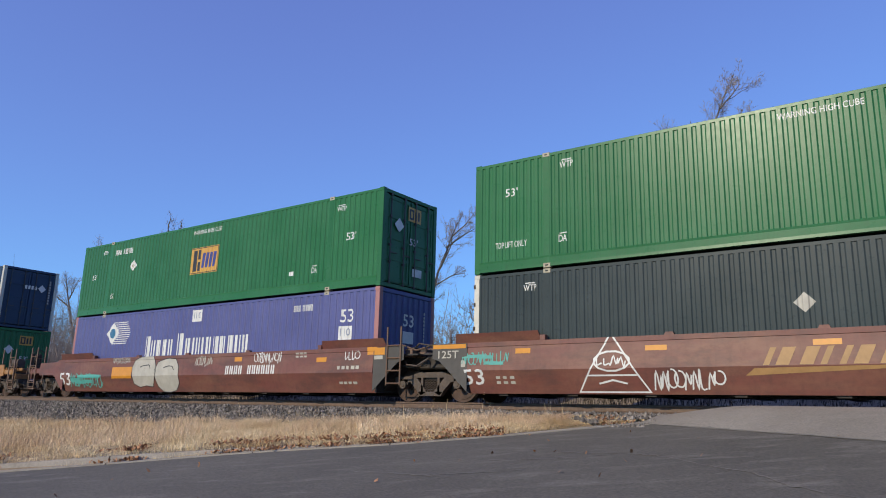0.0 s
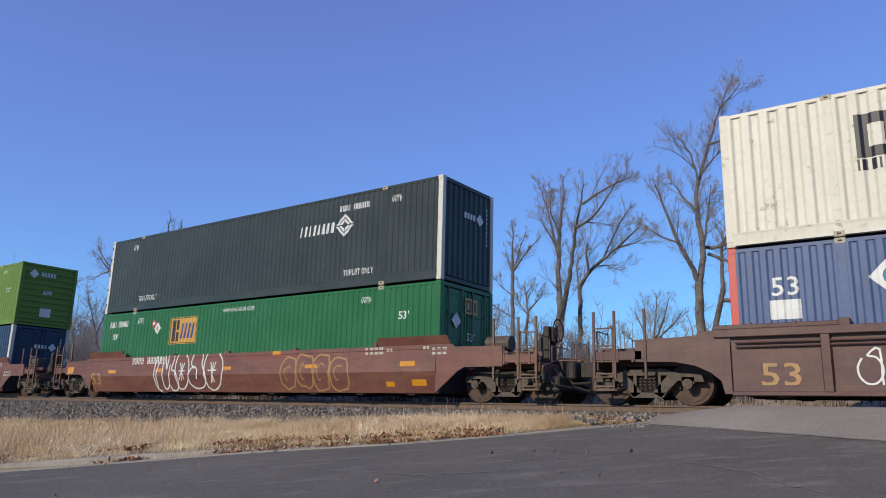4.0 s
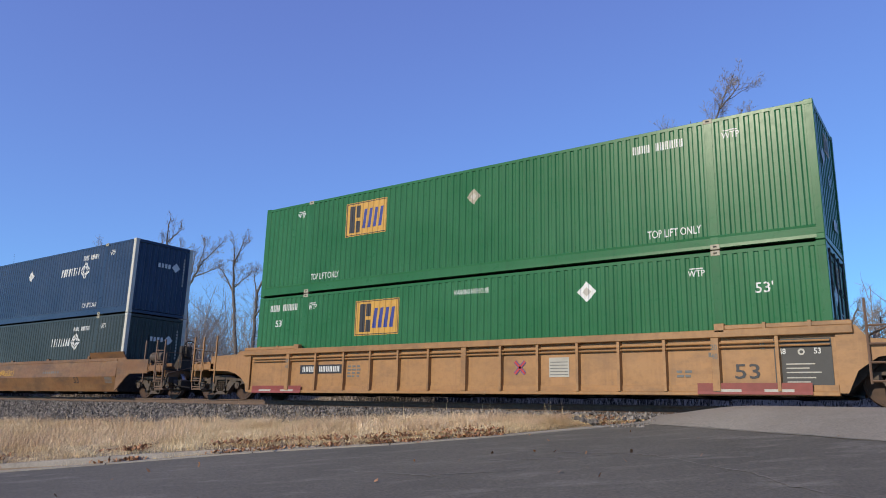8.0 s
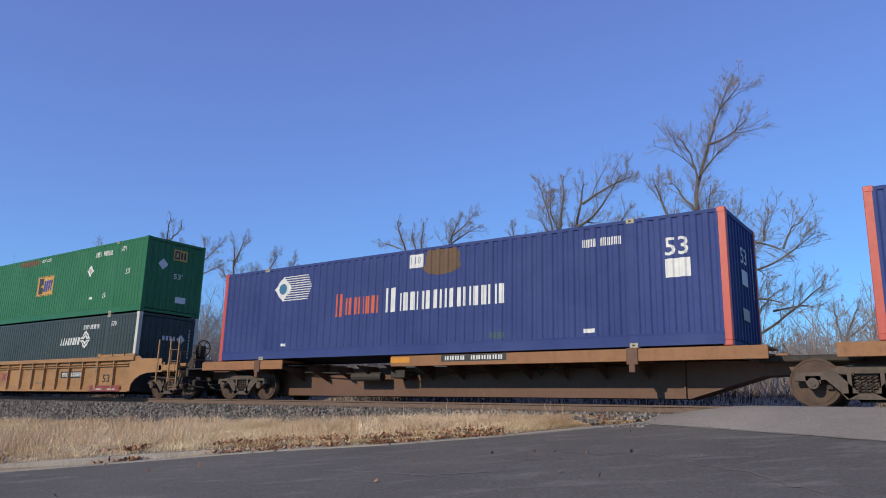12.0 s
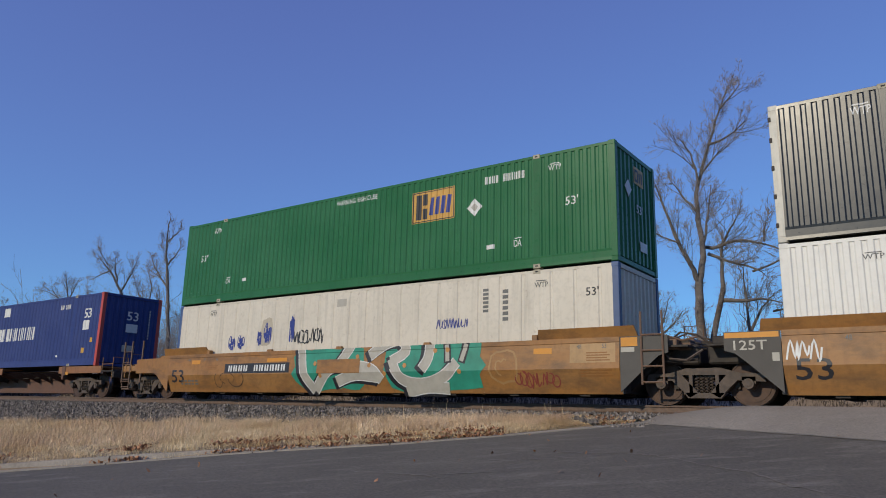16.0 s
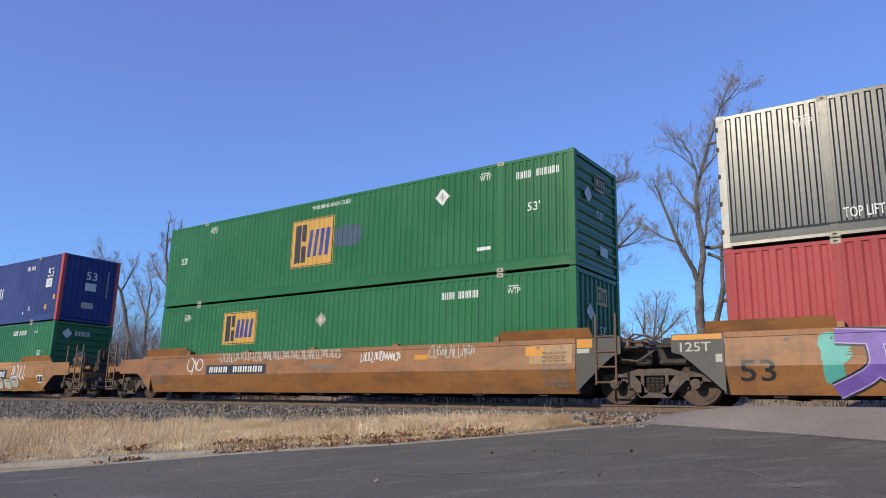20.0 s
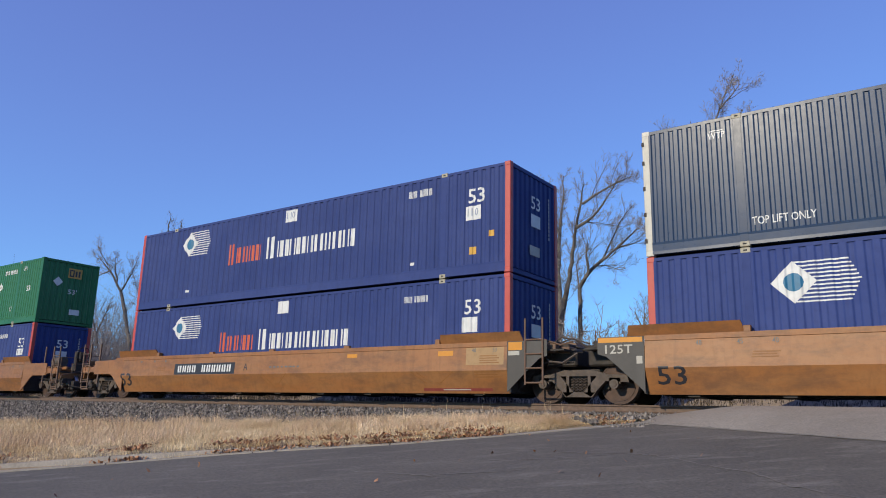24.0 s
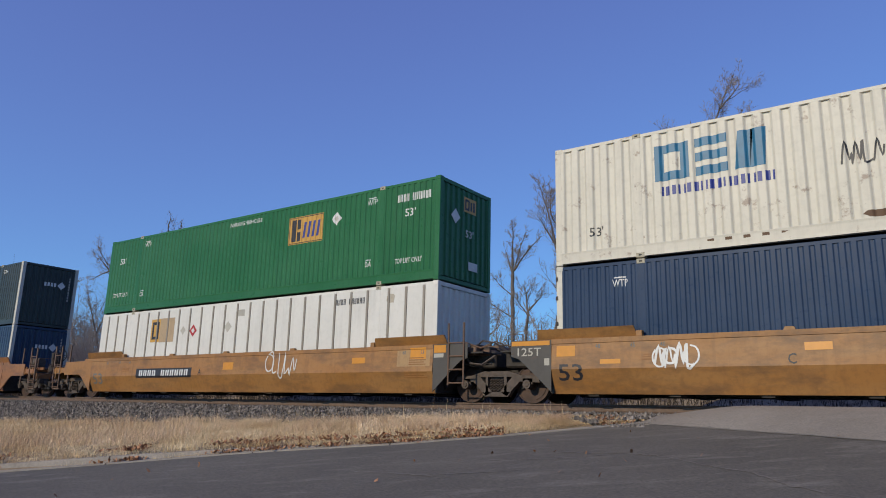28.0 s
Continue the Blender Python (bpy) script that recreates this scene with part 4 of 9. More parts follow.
bare_tree("low bare scrubby tree", -89.48, 40, 26, 1.8, [(0.14, [(0.0, 2.9), (-1.3, 6.8), (-1.9, 9.5)]), (0.09, [(-1.9, 9.5), (-4.6, 12.3), (-6.8, 14.6)]), (0.09, [(-1.9, 9.5), (-0.1, 11.7), (1.4, 13.6)]), (0.07, [(-1.8, 9.1), (3.1, 10.2), (5.9, 11.7)])])
bare_tree("low bare scrubby tree", -59.75, 34, 27, 1.5, [(0.14, [(0.0, 2.3), (-1.1, 5.1), (-2.2, 7.6)]), (0.09, [(-2.2, 7.6), (-3.7, 10.0), (-5.1, 12.4)]), (0.09, [(-2.2, 7.6), (-0.8, 9.5), (-0.2, 11.0)]), (0.07, [(-1.9, 7.1), (-5.2, 8.5), (-7.5, 9.7)])])
bare_tree("low bare scrubby tree", -23.27, 36, 28, 1.5, [(0.14, [(0.0, 2.6), (0.2, 4.5), (0.2, 5.8)]), (0.08, [(0.2, 5.8), (0.5, 7.1), (0.8, 8.5)]), (0.08, [(0.2, 5.8), (-0.5, 7.2), (-0.9, 8.2)]), (0.06, [(0.2, 5.6), (1.3, 6.4), (1.9, 7.1)])])

# scrub along the bank: thickets of thin stems with side twigs
rnd = random.Random(77)
sv, sf = [], []
for _ in range(3400):
    x, y = rnd.uniform(-95, 14), rnd.uniform(23.5, 46)
    if 0 < x < 8 and y < 40:
        continue
    z = float(ground_z(np.float64(x), np.float64(y)))
    thick = 0.5 + 0.5 * float(patchy(np.float64(x), np.float64(y), 0.16, 4))
    for _k in range(4):
        tall = rnd.uniform(0.8, 2.4) + 3.0 * thick * rnd.random()
        q, _r, _d = limb(sv, sf, Vector((x + rnd.uniform(-0.5, 0.5), y + rnd.uniform(-0.5, 0.5), z - 0.1)), Vector((rnd.gauss(0, 0.35), rnd.gauss(0, 0.35), 1)).normalized(), 0.018, tall, rnd, 5, 3, 0.16, 0.04)
        for _t in range(3):
            j = rnd.randint(1, 4)
            limb(sv, sf, q[j], Vector((rnd.gauss(0, 0.7), rnd.gauss(0, 0.7), 0.7)).normalized(), 0.009, tall * rnd.uniform(0.2, 0.42), rnd, 3, 3, 0.2, 0.03)
me = bpy.data.meshes.new("scrub")
me.from_pydata(sv, [], sf)
me.materials.append(M_TWIG)
tagged(new("scrub", me), "tangle of bare grey-brown scrub stems on the bank", "scrub", kind="stuff")

# shrubs with fans of twigs among the trees
sv, sf = [], []
for _ in range(420):
    x, y = 4 - 99 * rnd.random() ** 0.85, rnd.uniform(26, 52)
    if -1 < x < 8:
        continue
    z = float(ground_z(np.float64(x), np.float64(y)))
    big = rnd.uniform(2.4, 5.6) * (1 + 0.016 * (y - 29)) * float(np.interp(x, [-70, -45, -25, -14], [1.9, 1.65, 1.3, 0.85]))
    for _k in range(5):
        q, _r, _d = limb(sv, sf, Vector((x, y, z - 0.1)), Vector((rnd.gauss(0, 0.4), rnd.gauss(0, 0.4), 1)).normalized(), 0.045, big * rnd.uniform(0.6, 1.0), rnd, 7, 4, 0.1, 0.05)
        for _t in range(7):
            j = rnd.randint(2, 6)
            q2, _r2, _d2 = limb(sv, sf, q[j], Vector((rnd.gauss(0, 0.8), rnd.gauss(0, 0.8), 0.75)).normalized(), 0.016, big * rnd.uniform(0.14, 0.3), rnd, 4, 3, 0.16, 0.04)
            for _u in range(5):
                limb(sv, sf, q2[rnd.randint(1, 3)], Vector((rnd.gauss(0, 0.8), rnd.gauss(0, 0.8), 0.7)).normalized(), 0.008, big * rnd.uniform(0.06, 0.14), rnd, 2, 3, 0.2, 0.03)
me = bpy.data.meshes.new("bare_shrubs")
me.from_pydata(sv, [], sf)
me.materials.append(M_TWIG)
tagged(new("bare_shrubs", me), "thicket of bare grey-brown shrubs under the trees", "shrubs", kind="stuff")

# low building far beyond the trees
shed = thing("far_building", "low grey-blue metal building far behind the trees", "building")
shed.matrix_world = pose(-34, 88, 0.6)
bm = bmesh.new()
box(bm, -16, 16, -5, 5, 0, 4.4)
part("wall", bm, M_SHED, shed)
bm = bmesh.new()
prism(bm, [(-5.6, 4.4), (5.6, 4.4), (0, 6.4)], -16.4, 16.4)
part("roof", bm, M_SHEDROOF, shed)
for k in range(5):
    part("window", kept("shed_window", lambda bm: box(bm, -0.8, 0.8, -5.04, -4.98, 1.6, 2.8)), L_DARK, shed).matrix_basis = pose(-12 + 6 * k, 0, 0)
# ---- shipping containers ----
CH, CW = 2.896, 2.591
STYLES = {  # pitch, outer flat, slope, inner flat, depth
    "fine": (0.200, 0.094, 0.019, 0.068, 0.021),
    "wide": (0.276, 0.122, 0.030, 0.094, 0.026),
    "coarse": (0.360, 0.152, 0.044, 0.120, 0.042),
    "post": (0.610, 0.500, 0.012, 0.086, 0.010),
    "flat": (0.610, 0.520, 0.018, 0.054, 0.016),
}
BAYS = ((-7.925, -6.10), (-5.94, 5.94), (6.10, 7.925))


def bay_steps(style, x0, x1):
    """Break lines of the corrugation between x0 and x1 and its depth at each."""
    p, o, s, i, d = STYLES[style]
    n = max(1, round((x1 - x0) / p))
    k = (x1 - x0) / (n * p)
    pts = [(x0, 0.0)]
    for j in range(n):
        a = x0 + j * p * k
        h = o * k / 2
        r = min(s * k * 0.28, 0.010)
        for u, v, du, dv in ((h, 0.0, -1, 0), (h + s * k, d, 1, 0), (h + (s + i) * k, d, -1, 0), (h + (2 * s + i) * k, 0.0, 1, 0)):
            slope = d / (s * k) * r * (1 if u > h else 1)
            inner = (a + u + du * r, v)
            outer = (a + u - du * r, v + (slope if v == 0.0 else -slope))
            pts += sorted((inner, outer))
    pts.append((x1, 0.0))
    return pts


def side_bay(style, x0, x1):
    def make(bm):
        pts = bay_steps(style, x0, x1)
        outline = [(x, -CW / 2 + d) for x, d in pts] + [(x1, -CW / 2 + 0.07), (x0, -CW / 2 + 0.07)]
        ring0 = [bm.verts.new((x, y, 0.16)) for x, y in outline]
        ring1 = [bm.verts.new((x, y, 2.83)) for x, y in outline]
        n = len(outline)
        for j in range(n):
            bm.faces.new((ring0[j], ring0[(j + 1) % n], ring1[(j + 1) % n], ring1[j]))
    return kept(("side_panel", style, x0), make)


def end_front(style):
    def make(bm):
        p = 0.24
        pts = [(-1.15, 0.0)]
        n = 9
        w = 2.30 / n
        for j in range(n):
            a = -1.15 + j * w
            pts += [(a + 0.05, 0.0), (a + 0.09, 0.045), (a + w - 0.09, 0.045), (a + w - 0.05, 0.0)]
        pts.append((1.15, 0.0))
        outline = [(HALF - 0.02 - d, y) for y, d in pts] + [(HALF - 0.10, 1.15), (HALF - 0.10, -1.15)]
        prism(bm, outline, 0.16, 2.76, "z")
    return kept(("end_wall", "front"), make)


def end_ribbed():
    def make(bm):
        pts = [(HALF - 0.10, 0.16), (HALF - 0.05, 0.16)]
        for j in range(9):
            z = 0.28 + j * 0.27
            pts += [(HALF - 0.05, z), (HALF - 0.012, z + 0.05), (HALF - 0.012, z + 0.10), (HALF - 0.05, z + 0.15)]
        pts += [(HALF - 0.05, 2.76), (HALF - 0.10, 2.76)]
        prism(bm, pts, -1.15, 1.15, "y")
    return kept(("end_wall", "ribbed"), make)


def door_leaf():
    def make(bm):
        box(bm, HALF - 0.09, HALF - 0.05, -1.14, -0.012, 0.17, 2.75)
        for z in (0.20, 0.82, 1.44, 2.06, 2.62):
            box(bm, HALF - 0.05, HALF - 0.03, -1.12, -0.03, z, z + 0.10)
        for y in (-1.12, -0.10):
            box(bm, HALF - 0.05, HALF - 0.028, y, y + 0.07, 0.18, 2.74)
    return kept("door_leaf", make)


def lock_rod():
    def make(bm):
        tube(bm, [(HALF - 0.005, 0, 0.12), (HALF - 0.005, 0, 2.80)], 0.019, 6)
        for z in (0.14, 0.75, 1.25, 2.1, 2.76):
            box(bm, HALF - 0.05, HALF + 0.018, -0.04, 0.04, z - 0.03, z + 0.03)
        box(bm, HALF - 0.01, HALF + 0.015, -0.02, 0.30, 1.02, 1.05)
    return kept("lock_rod", make)


def container_parts(c, mat, post_mat, style="fine", right="front", left="front", rib_mat=None, casting=None, rail_mat=None):
    """All steel parts of a 53-foot container under the empty c."""
    turned = Matrix.Rotation(math.pi, 4, "Z")
    casting = casting or mat
    rail_mat = rail_mat or mat
    for far in (0, 1):
        for x0, x1 in BAYS:
            ob = part("side_panel", side_bay(style, x0, x1), mat, c)
            if far:
                ob.matrix_basis = turned
        for sx in (-1, 1):
            ob = part("lifting_post", kept("lifting_post", lambda bm: box(bm, -0.085, 0.085, -CW / 2 - 0.004, -CW / 2 + 0.09, 0.03, 2.87, 0.008)), mat, c)
            ob.matrix_basis = (turned if far else Matrix.Identity(4)) @ pose(6.02 * sx, 0, 0)
        ob = part("top_rail", kept("top_rail", lambda bm: box(bm, -7.93, 7.93, -CW / 2 - 0.001, -CW / 2 + 0.09, 2.795, 2.872, 0.006)), rail_mat, c)
        ob.matrix_basis = turned if far else Matrix.Identity(4)

        def low(bm):
            prism(bm, [(-CW / 2 + 0.002, 0.300), (-CW / 2 - 0.008, 0.290), (-CW / 2 - 0.002, 0.245), (-CW / 2 - 0.002, 0.10), (-CW / 2 - 0.006, 0.034), (-CW / 2 + 0.10, 0.030), (-CW / 2 + 0.10, 0.300)], -7.93, 7.93)
        ob = part("bottom_rail", kept("bottom_rail", low), rail_mat, c)
        ob.matrix_basis = turned if far else Matrix.Identity(4)
        if rib_mat:
            p, o, s, i, d = STYLES[style]
            for x0, x1 in BAYS:
                n = max(1, round((x1 - x0) / p))
                for j in range(n):
                    ob = part("side_post", kept("side_post", lambda bm: box(bm, -0.034, 0.034, -CW / 2 - 0.012, -CW / 2 + 0.03, 0.19, 2.80, 0.004)), rib_mat, c)
                    ob.matrix_basis = (turned if far else Matrix.Identity(4)) @ pose(x0 + (j + 0.5) * (x1 - x0) / n, 0, 0)
    for sx in (-1, 1):
        for sy in (-1, 1):
            ob = part("corner_post", kept("corner_post", lambda bm: box(bm, HALF - 0.16, HALF, -CW / 2, -CW / 2 + 0.15, 0.11, 2.79, 0.01)), post_mat, c)
            ob.matrix_basis = Matrix.Diagonal((sx, -sy, 1, 1)) if sx * -sy > 0 else (Matrix.Rotation(math.pi, 4, "Z") if sx < 0 else Matrix.Identity(4))
            ob.matrix_basis = pose((0 if sx > 0 else -2 * HALF + 0.16), (0 if sy < 0 else CW - 0.15), 0)
            for z in (0.0, CH - 0.118):
                o1 = part("corner_casting", kept("corner_casting", lambda bm: box(bm, -0.089, 0.089, -0.081, 0.081, 0, 0.118, 0.012)), post_mat, c)
                o1.matrix_basis = pose(sx * (HALF - 0.089), sy * (CW / 2 - 0.079), z)
                o2 = part("lifting_casting", kept("lifting_casting", lambda bm: box(bm, -0.10, 0.10, -0.085, 0.085, 0, 0.118, 0.012)), casting, c)
                o2.matrix_basis = pose(sx * 6.02, sy * (CW / 2 - 0.076), z)
                # no opening is cut: the hole's shaded inside is a black block on the face
                if sy < 0:
                    part("casting_hole", kept("casting_hole", lambda bm: box(bm, -0.045, 0.045, -0.088, -0.07, 0.035, 0.085, 0.012)), M_BLACK, o2)
        kind = right if sx > 0 else left
        m = Matrix.Identity(4) if sx > 0 else turned
        if kind == "door":
            for h in (0, 1):
                leaf = part("door", door_leaf(), mat, c)
                leaf.matrix_basis = m @ (pose(0, 1.152, 0) if h else Matrix.Identity(4))
                for y in (-0.92, -0.30):
                    rod = part("lock_rod", lock_rod(), M_GREY, leaf)
                    rod.matrix_basis = pose(0, y, 0)
        elif kind == "ribbed":
            part("end_wall", end_ribbed(), mat, c).matrix_basis = m
        else:
            part("end_wall", end_front(style), mat, c).matrix_basis = m
        for z, nm in ((0.02, "end_sill"), (2.775, "end_header")):
            part(nm, kept(nm, lambda bm, z=z: box(bm, HALF - 0.11, HALF - 0.012, -1.13, 1.13, z, z + 0.11, 0.006)), mat, c).matrix_basis = m

    if post_mat is M_POSTCREAM:
        for z in (0.35, 0.95, 1.55, 2.15, 2.60):
            part("hinge", kept("hinge", lambda bm: box(bm, -HALF - 0.012, -HALF + 0.045, -CW / 2 - 0.012, -CW / 2 + 0.06, -0.05, 0.05, 0.006)), M_GRIME, c).matrix_basis = pose(0, 0, z)

    def top(bm):
        outline = []
        n = 40
        for j in range(n):
            a = -7.95 + j * 15.9 / n
            w = 15.9 / n
            outline += [(a, 2.858), (a + 0.4 * w, 2.858), (a + 0.5 * w, 2.878), (a + 0.9 * w, 2.878)]
        outline += [(7.95, 2.858), (7.95, 2.83), (-7.95, 2.83)]
        prism(bm, outline, -1.22, 1.22, "y")
    part("roof", kept("roof_panel", top), mat, c)
    part("floor", kept("floor_panel", lambda bm: box(bm, -7.95, 7.95, -1.20, 1.20, 0.06, 0.15)), M_GRIME, c)


# ---- rail cars ----
WR = 0.457


def wheelset_mesh():
    def make(bm):
        tube(bm, [(0, -1.02, 0), (0, 1.02, 0)], 0.085, 10)
        for s in (-1, 1):
            disc(bm, WR - 0.03, s * 0.70, s * 0.815, sides=32)
            disc(bm, WR - 0.075, s * 0.815, s * 0.828, sides=32, hole=0.15)
            disc(bm, 0.15, s * 0.815, s * 0.865, sides=16)
            old = set(bm.faces)
            disc(bm, WR, s * 0.70, s * 0.825, sides=32, hole=WR - 0.028)
            disc(bm, WR + 0.026, s * 0.668, s * 0.70, sides=32)
            for f in bm.faces:
                if f not in old and abs(f.calc_center_median().y) > 0.69:
                    c = f.calc_center_median()
                    if math.hypot(c.x, c.z) > WR - 0.01:
                        f.material_index = 1
    me = kept("wheelset", make)
    if len(me.materials) < 2:
        me.materials.append(M_TREAD)
    return me


def side_frame_mesh():
    def make(bm):
        w = 0.075
        upper = [(-1.20, 0.02), (-1.16, 0.18), (-0.70, 0.20), (-0.35, 0.30), (0.35, 0.30), (0.70, 0.20), (1.16, 0.18), (1.20, 0.02), (0.98, 0.03), (0.66, 0.05), (0.45, 0.16), (-0.45, 0.16), (-0.66, 0.05), (-0.98, 0.03)]
        prism(bm, upper, -w, w, "y")
        for s in (-1, 1):
            prism(bm, [(s * 0.66, 0.05), (s * 0.45, 0.16), (s * 0.12, -0.20), (s * 0.30, -0.30)], -w, w, "y")
            prism(bm, [(s * 0.30, 0.16), (s * 0.23, 0.16), (s * 0.23, -0.22), (s * 0.30, -0.26)], -w, w, "y")
            disc(bm, 0.105, -w - 0.06, w, s * 0.875, -0.02, 14)
            disc(bm, 0.060, -w - 0.075, -w - 0.06, s * 0.875, -0.02, 8)
            box(bm, s * 0.875 - 0.13, s * 0.875 + 0.13, -w, w, -0.02, 0.12)
        prism(bm, [(-0.42, -0.20), (0.42, -0.20), (0.33, -0.31), (-0.33, -0.31)], -w, w, "y")
    return kept("side_frame", make)


def spring_mesh():
    def make(bm):
        pts = []
        for k in range(31):
            a = k * math.pi / 3
            pts.append((0.044 * math.cos(a), 0.044 * math.sin(a), -0.20 + 0.30 * k / 30))
        tube(bm, pts, 0.015, 4)
    return kept("spring", make)


WHEELSETS = []


def truck(car, x):
    def bol(bm):
        box(bm, -0.20, 0.20, -1.0, 1.0, 0.10, 0.27, 0.02)
        disc_pts = [(-0.35, -0.4), (0.35, -0.4), (0.35, 0.4), (-0.35, 0.4)]
        prism(bm, disc_pts, 0.27, 0.36, "z")
        for s in (-1, 1):
            box(bm, s * 0.62 - 0.05, s * 0.62 + 0.05, -0.9, 0.9, -0.12, 0.02)
            for y in (-0.745, 0.745):
                box(bm, s * 0.40 - 0.03, s * 0.40 + 0.03, y - 0.04, y + 0.04, -0.16, 0.16)
    t = part("truck", kept("truck_bolster", bol), M_GRIME, car)
    t.matrix_basis = pose(x, 0, RAIL + WR)
    for s in (-1, 1):
        f = part("side_frame", side_frame_mesh(), M_CAST, t)
        f.matrix_basis = pose(0, s * 1.0, 0) @ (Matrix.Identity(4) if s < 0 else Matrix.Rotation(math.pi, 4, "Z"))
        for x1 in (-0.15, -0.05, 0.05, 0.15):
            part("spring", spring_mesh(), M_CAST, t).matrix_basis = pose(x1, s * 1.03, 0)
    for s in (-1, 1):
        w = part("wheelset", wheelset_mesh(), M_WHEEL, t)
        w.matrix_basis = pose(s * 0.875, 0, 0)
        WHEELSETS.append((w, s * 0.875))
    return t


def ladder(bm, x0, x1, y, z0, z1, rungs):
    for x in (x0, x1):
        tube(bm, [(x, y, z0), (x, y, z1)], 0.024, 6)
    for k in range(rungs):
        z = z0 + 0.05 + k * (z1 - z0 - 0.55) / max(1, rungs - 1)
        tube(bm, [(x0, y, z), (x1, y, z)], 0.020, 5)


def coupler_end(car, s, mat, brake=False, tank_on=True):
    """Platform, sill, ladder, coupler and truck at an outer end of a car; s is the side."""
    turn = Matrix.Identity(4) if s > 0 else Matrix.Rotation(math.pi, 4, "Z")

    def sill(bm):
        box(bm, 8.3, 11.15, -0.33, 0.33, 2.42, 2.74, 0.02)
        box(bm, 10.9, 11.05, -1.42, 1.42, 2.48, 2.72, 0.015)
        box(bm, 9.35, 10.65, -0.85, 0.85, 2.60, 2.74)
    part("end_sill", kept("end_sill_beam", sill), mat, car).matrix_basis = turn

    for sy in (-1, 1):
        def deck(bm):
            y0, y1 = sorted((sy * 1.42, sy * 0.45))
            box(bm, 9.7, 11.05, y0, y1, 2.74, 2.78)
        part("walkway", kept(("walkway", sy), deck), M_GRIME, car).matrix_basis = turn

        def rail(bm):
            tube(bm, [(10.95, sy * 1.36, 2.75), (10.95, sy * 1.36, 3.35), (10.95, sy * 0.75, 3.35), (10.95, sy * 0.75, 2.75)], 0.018, 6)
        part("handrail", kept(("end_handrail", sy), rail), M_LADDER, car).matrix_basis = turn
    for x in (9.82, 10.50, 10.98):
        part("grab_post", kept("grab_post", lambda bm: box(bm, -0.028, 0.028, -1.485, -1.44, 2.30, 3.78, 0.006)), M_LADDER if tank_on else mat, car).matrix_basis = pose(s * x, 0, 0)
    for z in (2.34, 3.02, 3.40):
        part("grab_iron", kept(("grab_iron", z), lambda bm: tube(bm, [(10.50, -1.465, z), (10.55, -1.50, z), (10.93, -1.50, z), (10.98, -1.465, z)], 0.016, 6)), M_LADDER, car).matrix_basis = Matrix.Identity(4) if s > 0 else pose(-21.48, 0, 0)

    def cross(bm):
        box(bm, 9.62, 9.76, -1.40, 1.40, 2.78, 2.96, 0.012)
        box(bm, 10.30, 10.40, -1.40, 1.40, 2.78, 2.90, 0.012)
        box(bm, 9.7, 10.95, -1.12, -1.04, 2.86, 2.98, 0.01)
        box(bm, 9.7, 10.95, 1.04, 1.12, 2.86, 2.98, 0.01)
        for x in (9.85, 10.15, 10.65):
            box(bm, x - 0.04, x + 0.04, -1.43, -1.40, 2.68, 2.99)
    part("end_frame", kept("end_frame", cross), mat, car).matrix_basis = turn

    def low(bm):
        box(bm, 10.6, 11.3, -0.95, 0.95, 2.05, 2.42, 0.04)
        tube(bm, [(9.1, -1.20, 2.52), (10.0, -1.24, 2.46), (10.9, -1.20, 2.52)], 0.03, 6)
        tube(bm, [(10.9, -1.1, 2.45), (11.25, -1.05, 2.2), (11.5, -0.7, 2.15)], 0.028, 6)
        box(bm, 10.95, 11.1, -1.30, -0.9, 2.30, 2.50, 0.02)
    part("draft_gear", kept("draft_gear", low), M_GRIME, car).matrix_basis = turn

    def nose(bm):
        tube(bm, [(11.1, 0, 2.60), (11.55, 0, 2.60)], 0.10, 8)
        prism(bm, [(11.5, -0.16), (11.72, -0.18), (11.86, -0.06), (11.78, 0.0), (11.84, 0.10), (11.76, 0.20), (11.5, 0.16)], 2.42, 2.76, "z")
        tube(bm, [(11.1, -0.35, 2.5), (11.4, -0.4, 2.25), (11.8, -0.3, 2.28)], 0.03, 5)
    part("coupler", kept("coupler", nose), M_GRIME, car).matrix_basis = turn

    def gear(bm):
        box(bm, 10.75, 11.45, -0.42, 0.42, 2.36, 2.80, 0.04)
        box(bm, 9.2, 10.3, -1.15, -0.45, 2.78, 2.98, 0.03)
        box(bm, 9.5, 10.0, 0.3, 0.9, 2.78, 3.06, 0.03)
        tube(bm, [(9.0, -0.2, 3.0), (10.7, -0.2, 3.0)], 0.05, 8)
        tube(bm, [(9.3, -1.25, 2.90), (10.5, -1.30, 2.86)], 0.03, 6)
    part("brake_gear", kept("end_brake_gear", gear), M_GRIME, car).matrix_basis = turn

    def lever(bm):
        tube(bm, [(11.08, -1.40, 2.40), (11.10, -1.36, 2.62), (11.12, -0.5, 2.84), (11.5, -0.1, 2.86)], 0.018, 6)
        tube(bm, [(11.15, -1.0, 2.74), (11.15, -1.0, 3.10), (11.15, -0.2, 3.10)], 0.016, 6)
    part("uncoupling_lever", kept("uncoupling_lever", lever), M_LADDER, car).matrix_basis = turn
    for dy in (-0.28, 0.26):
        part("air_hose", kept(("end_hose", dy), lambda bm: tube(bm, [(11.2, dy, 2.45), (11.4, dy * 1.2, 2.18), (11.75, dy * 0.9, 2.08), (12.0, dy * 0.4, 2.16)], 0.032, 6)), M_BLACK, car).matrix_basis = turn
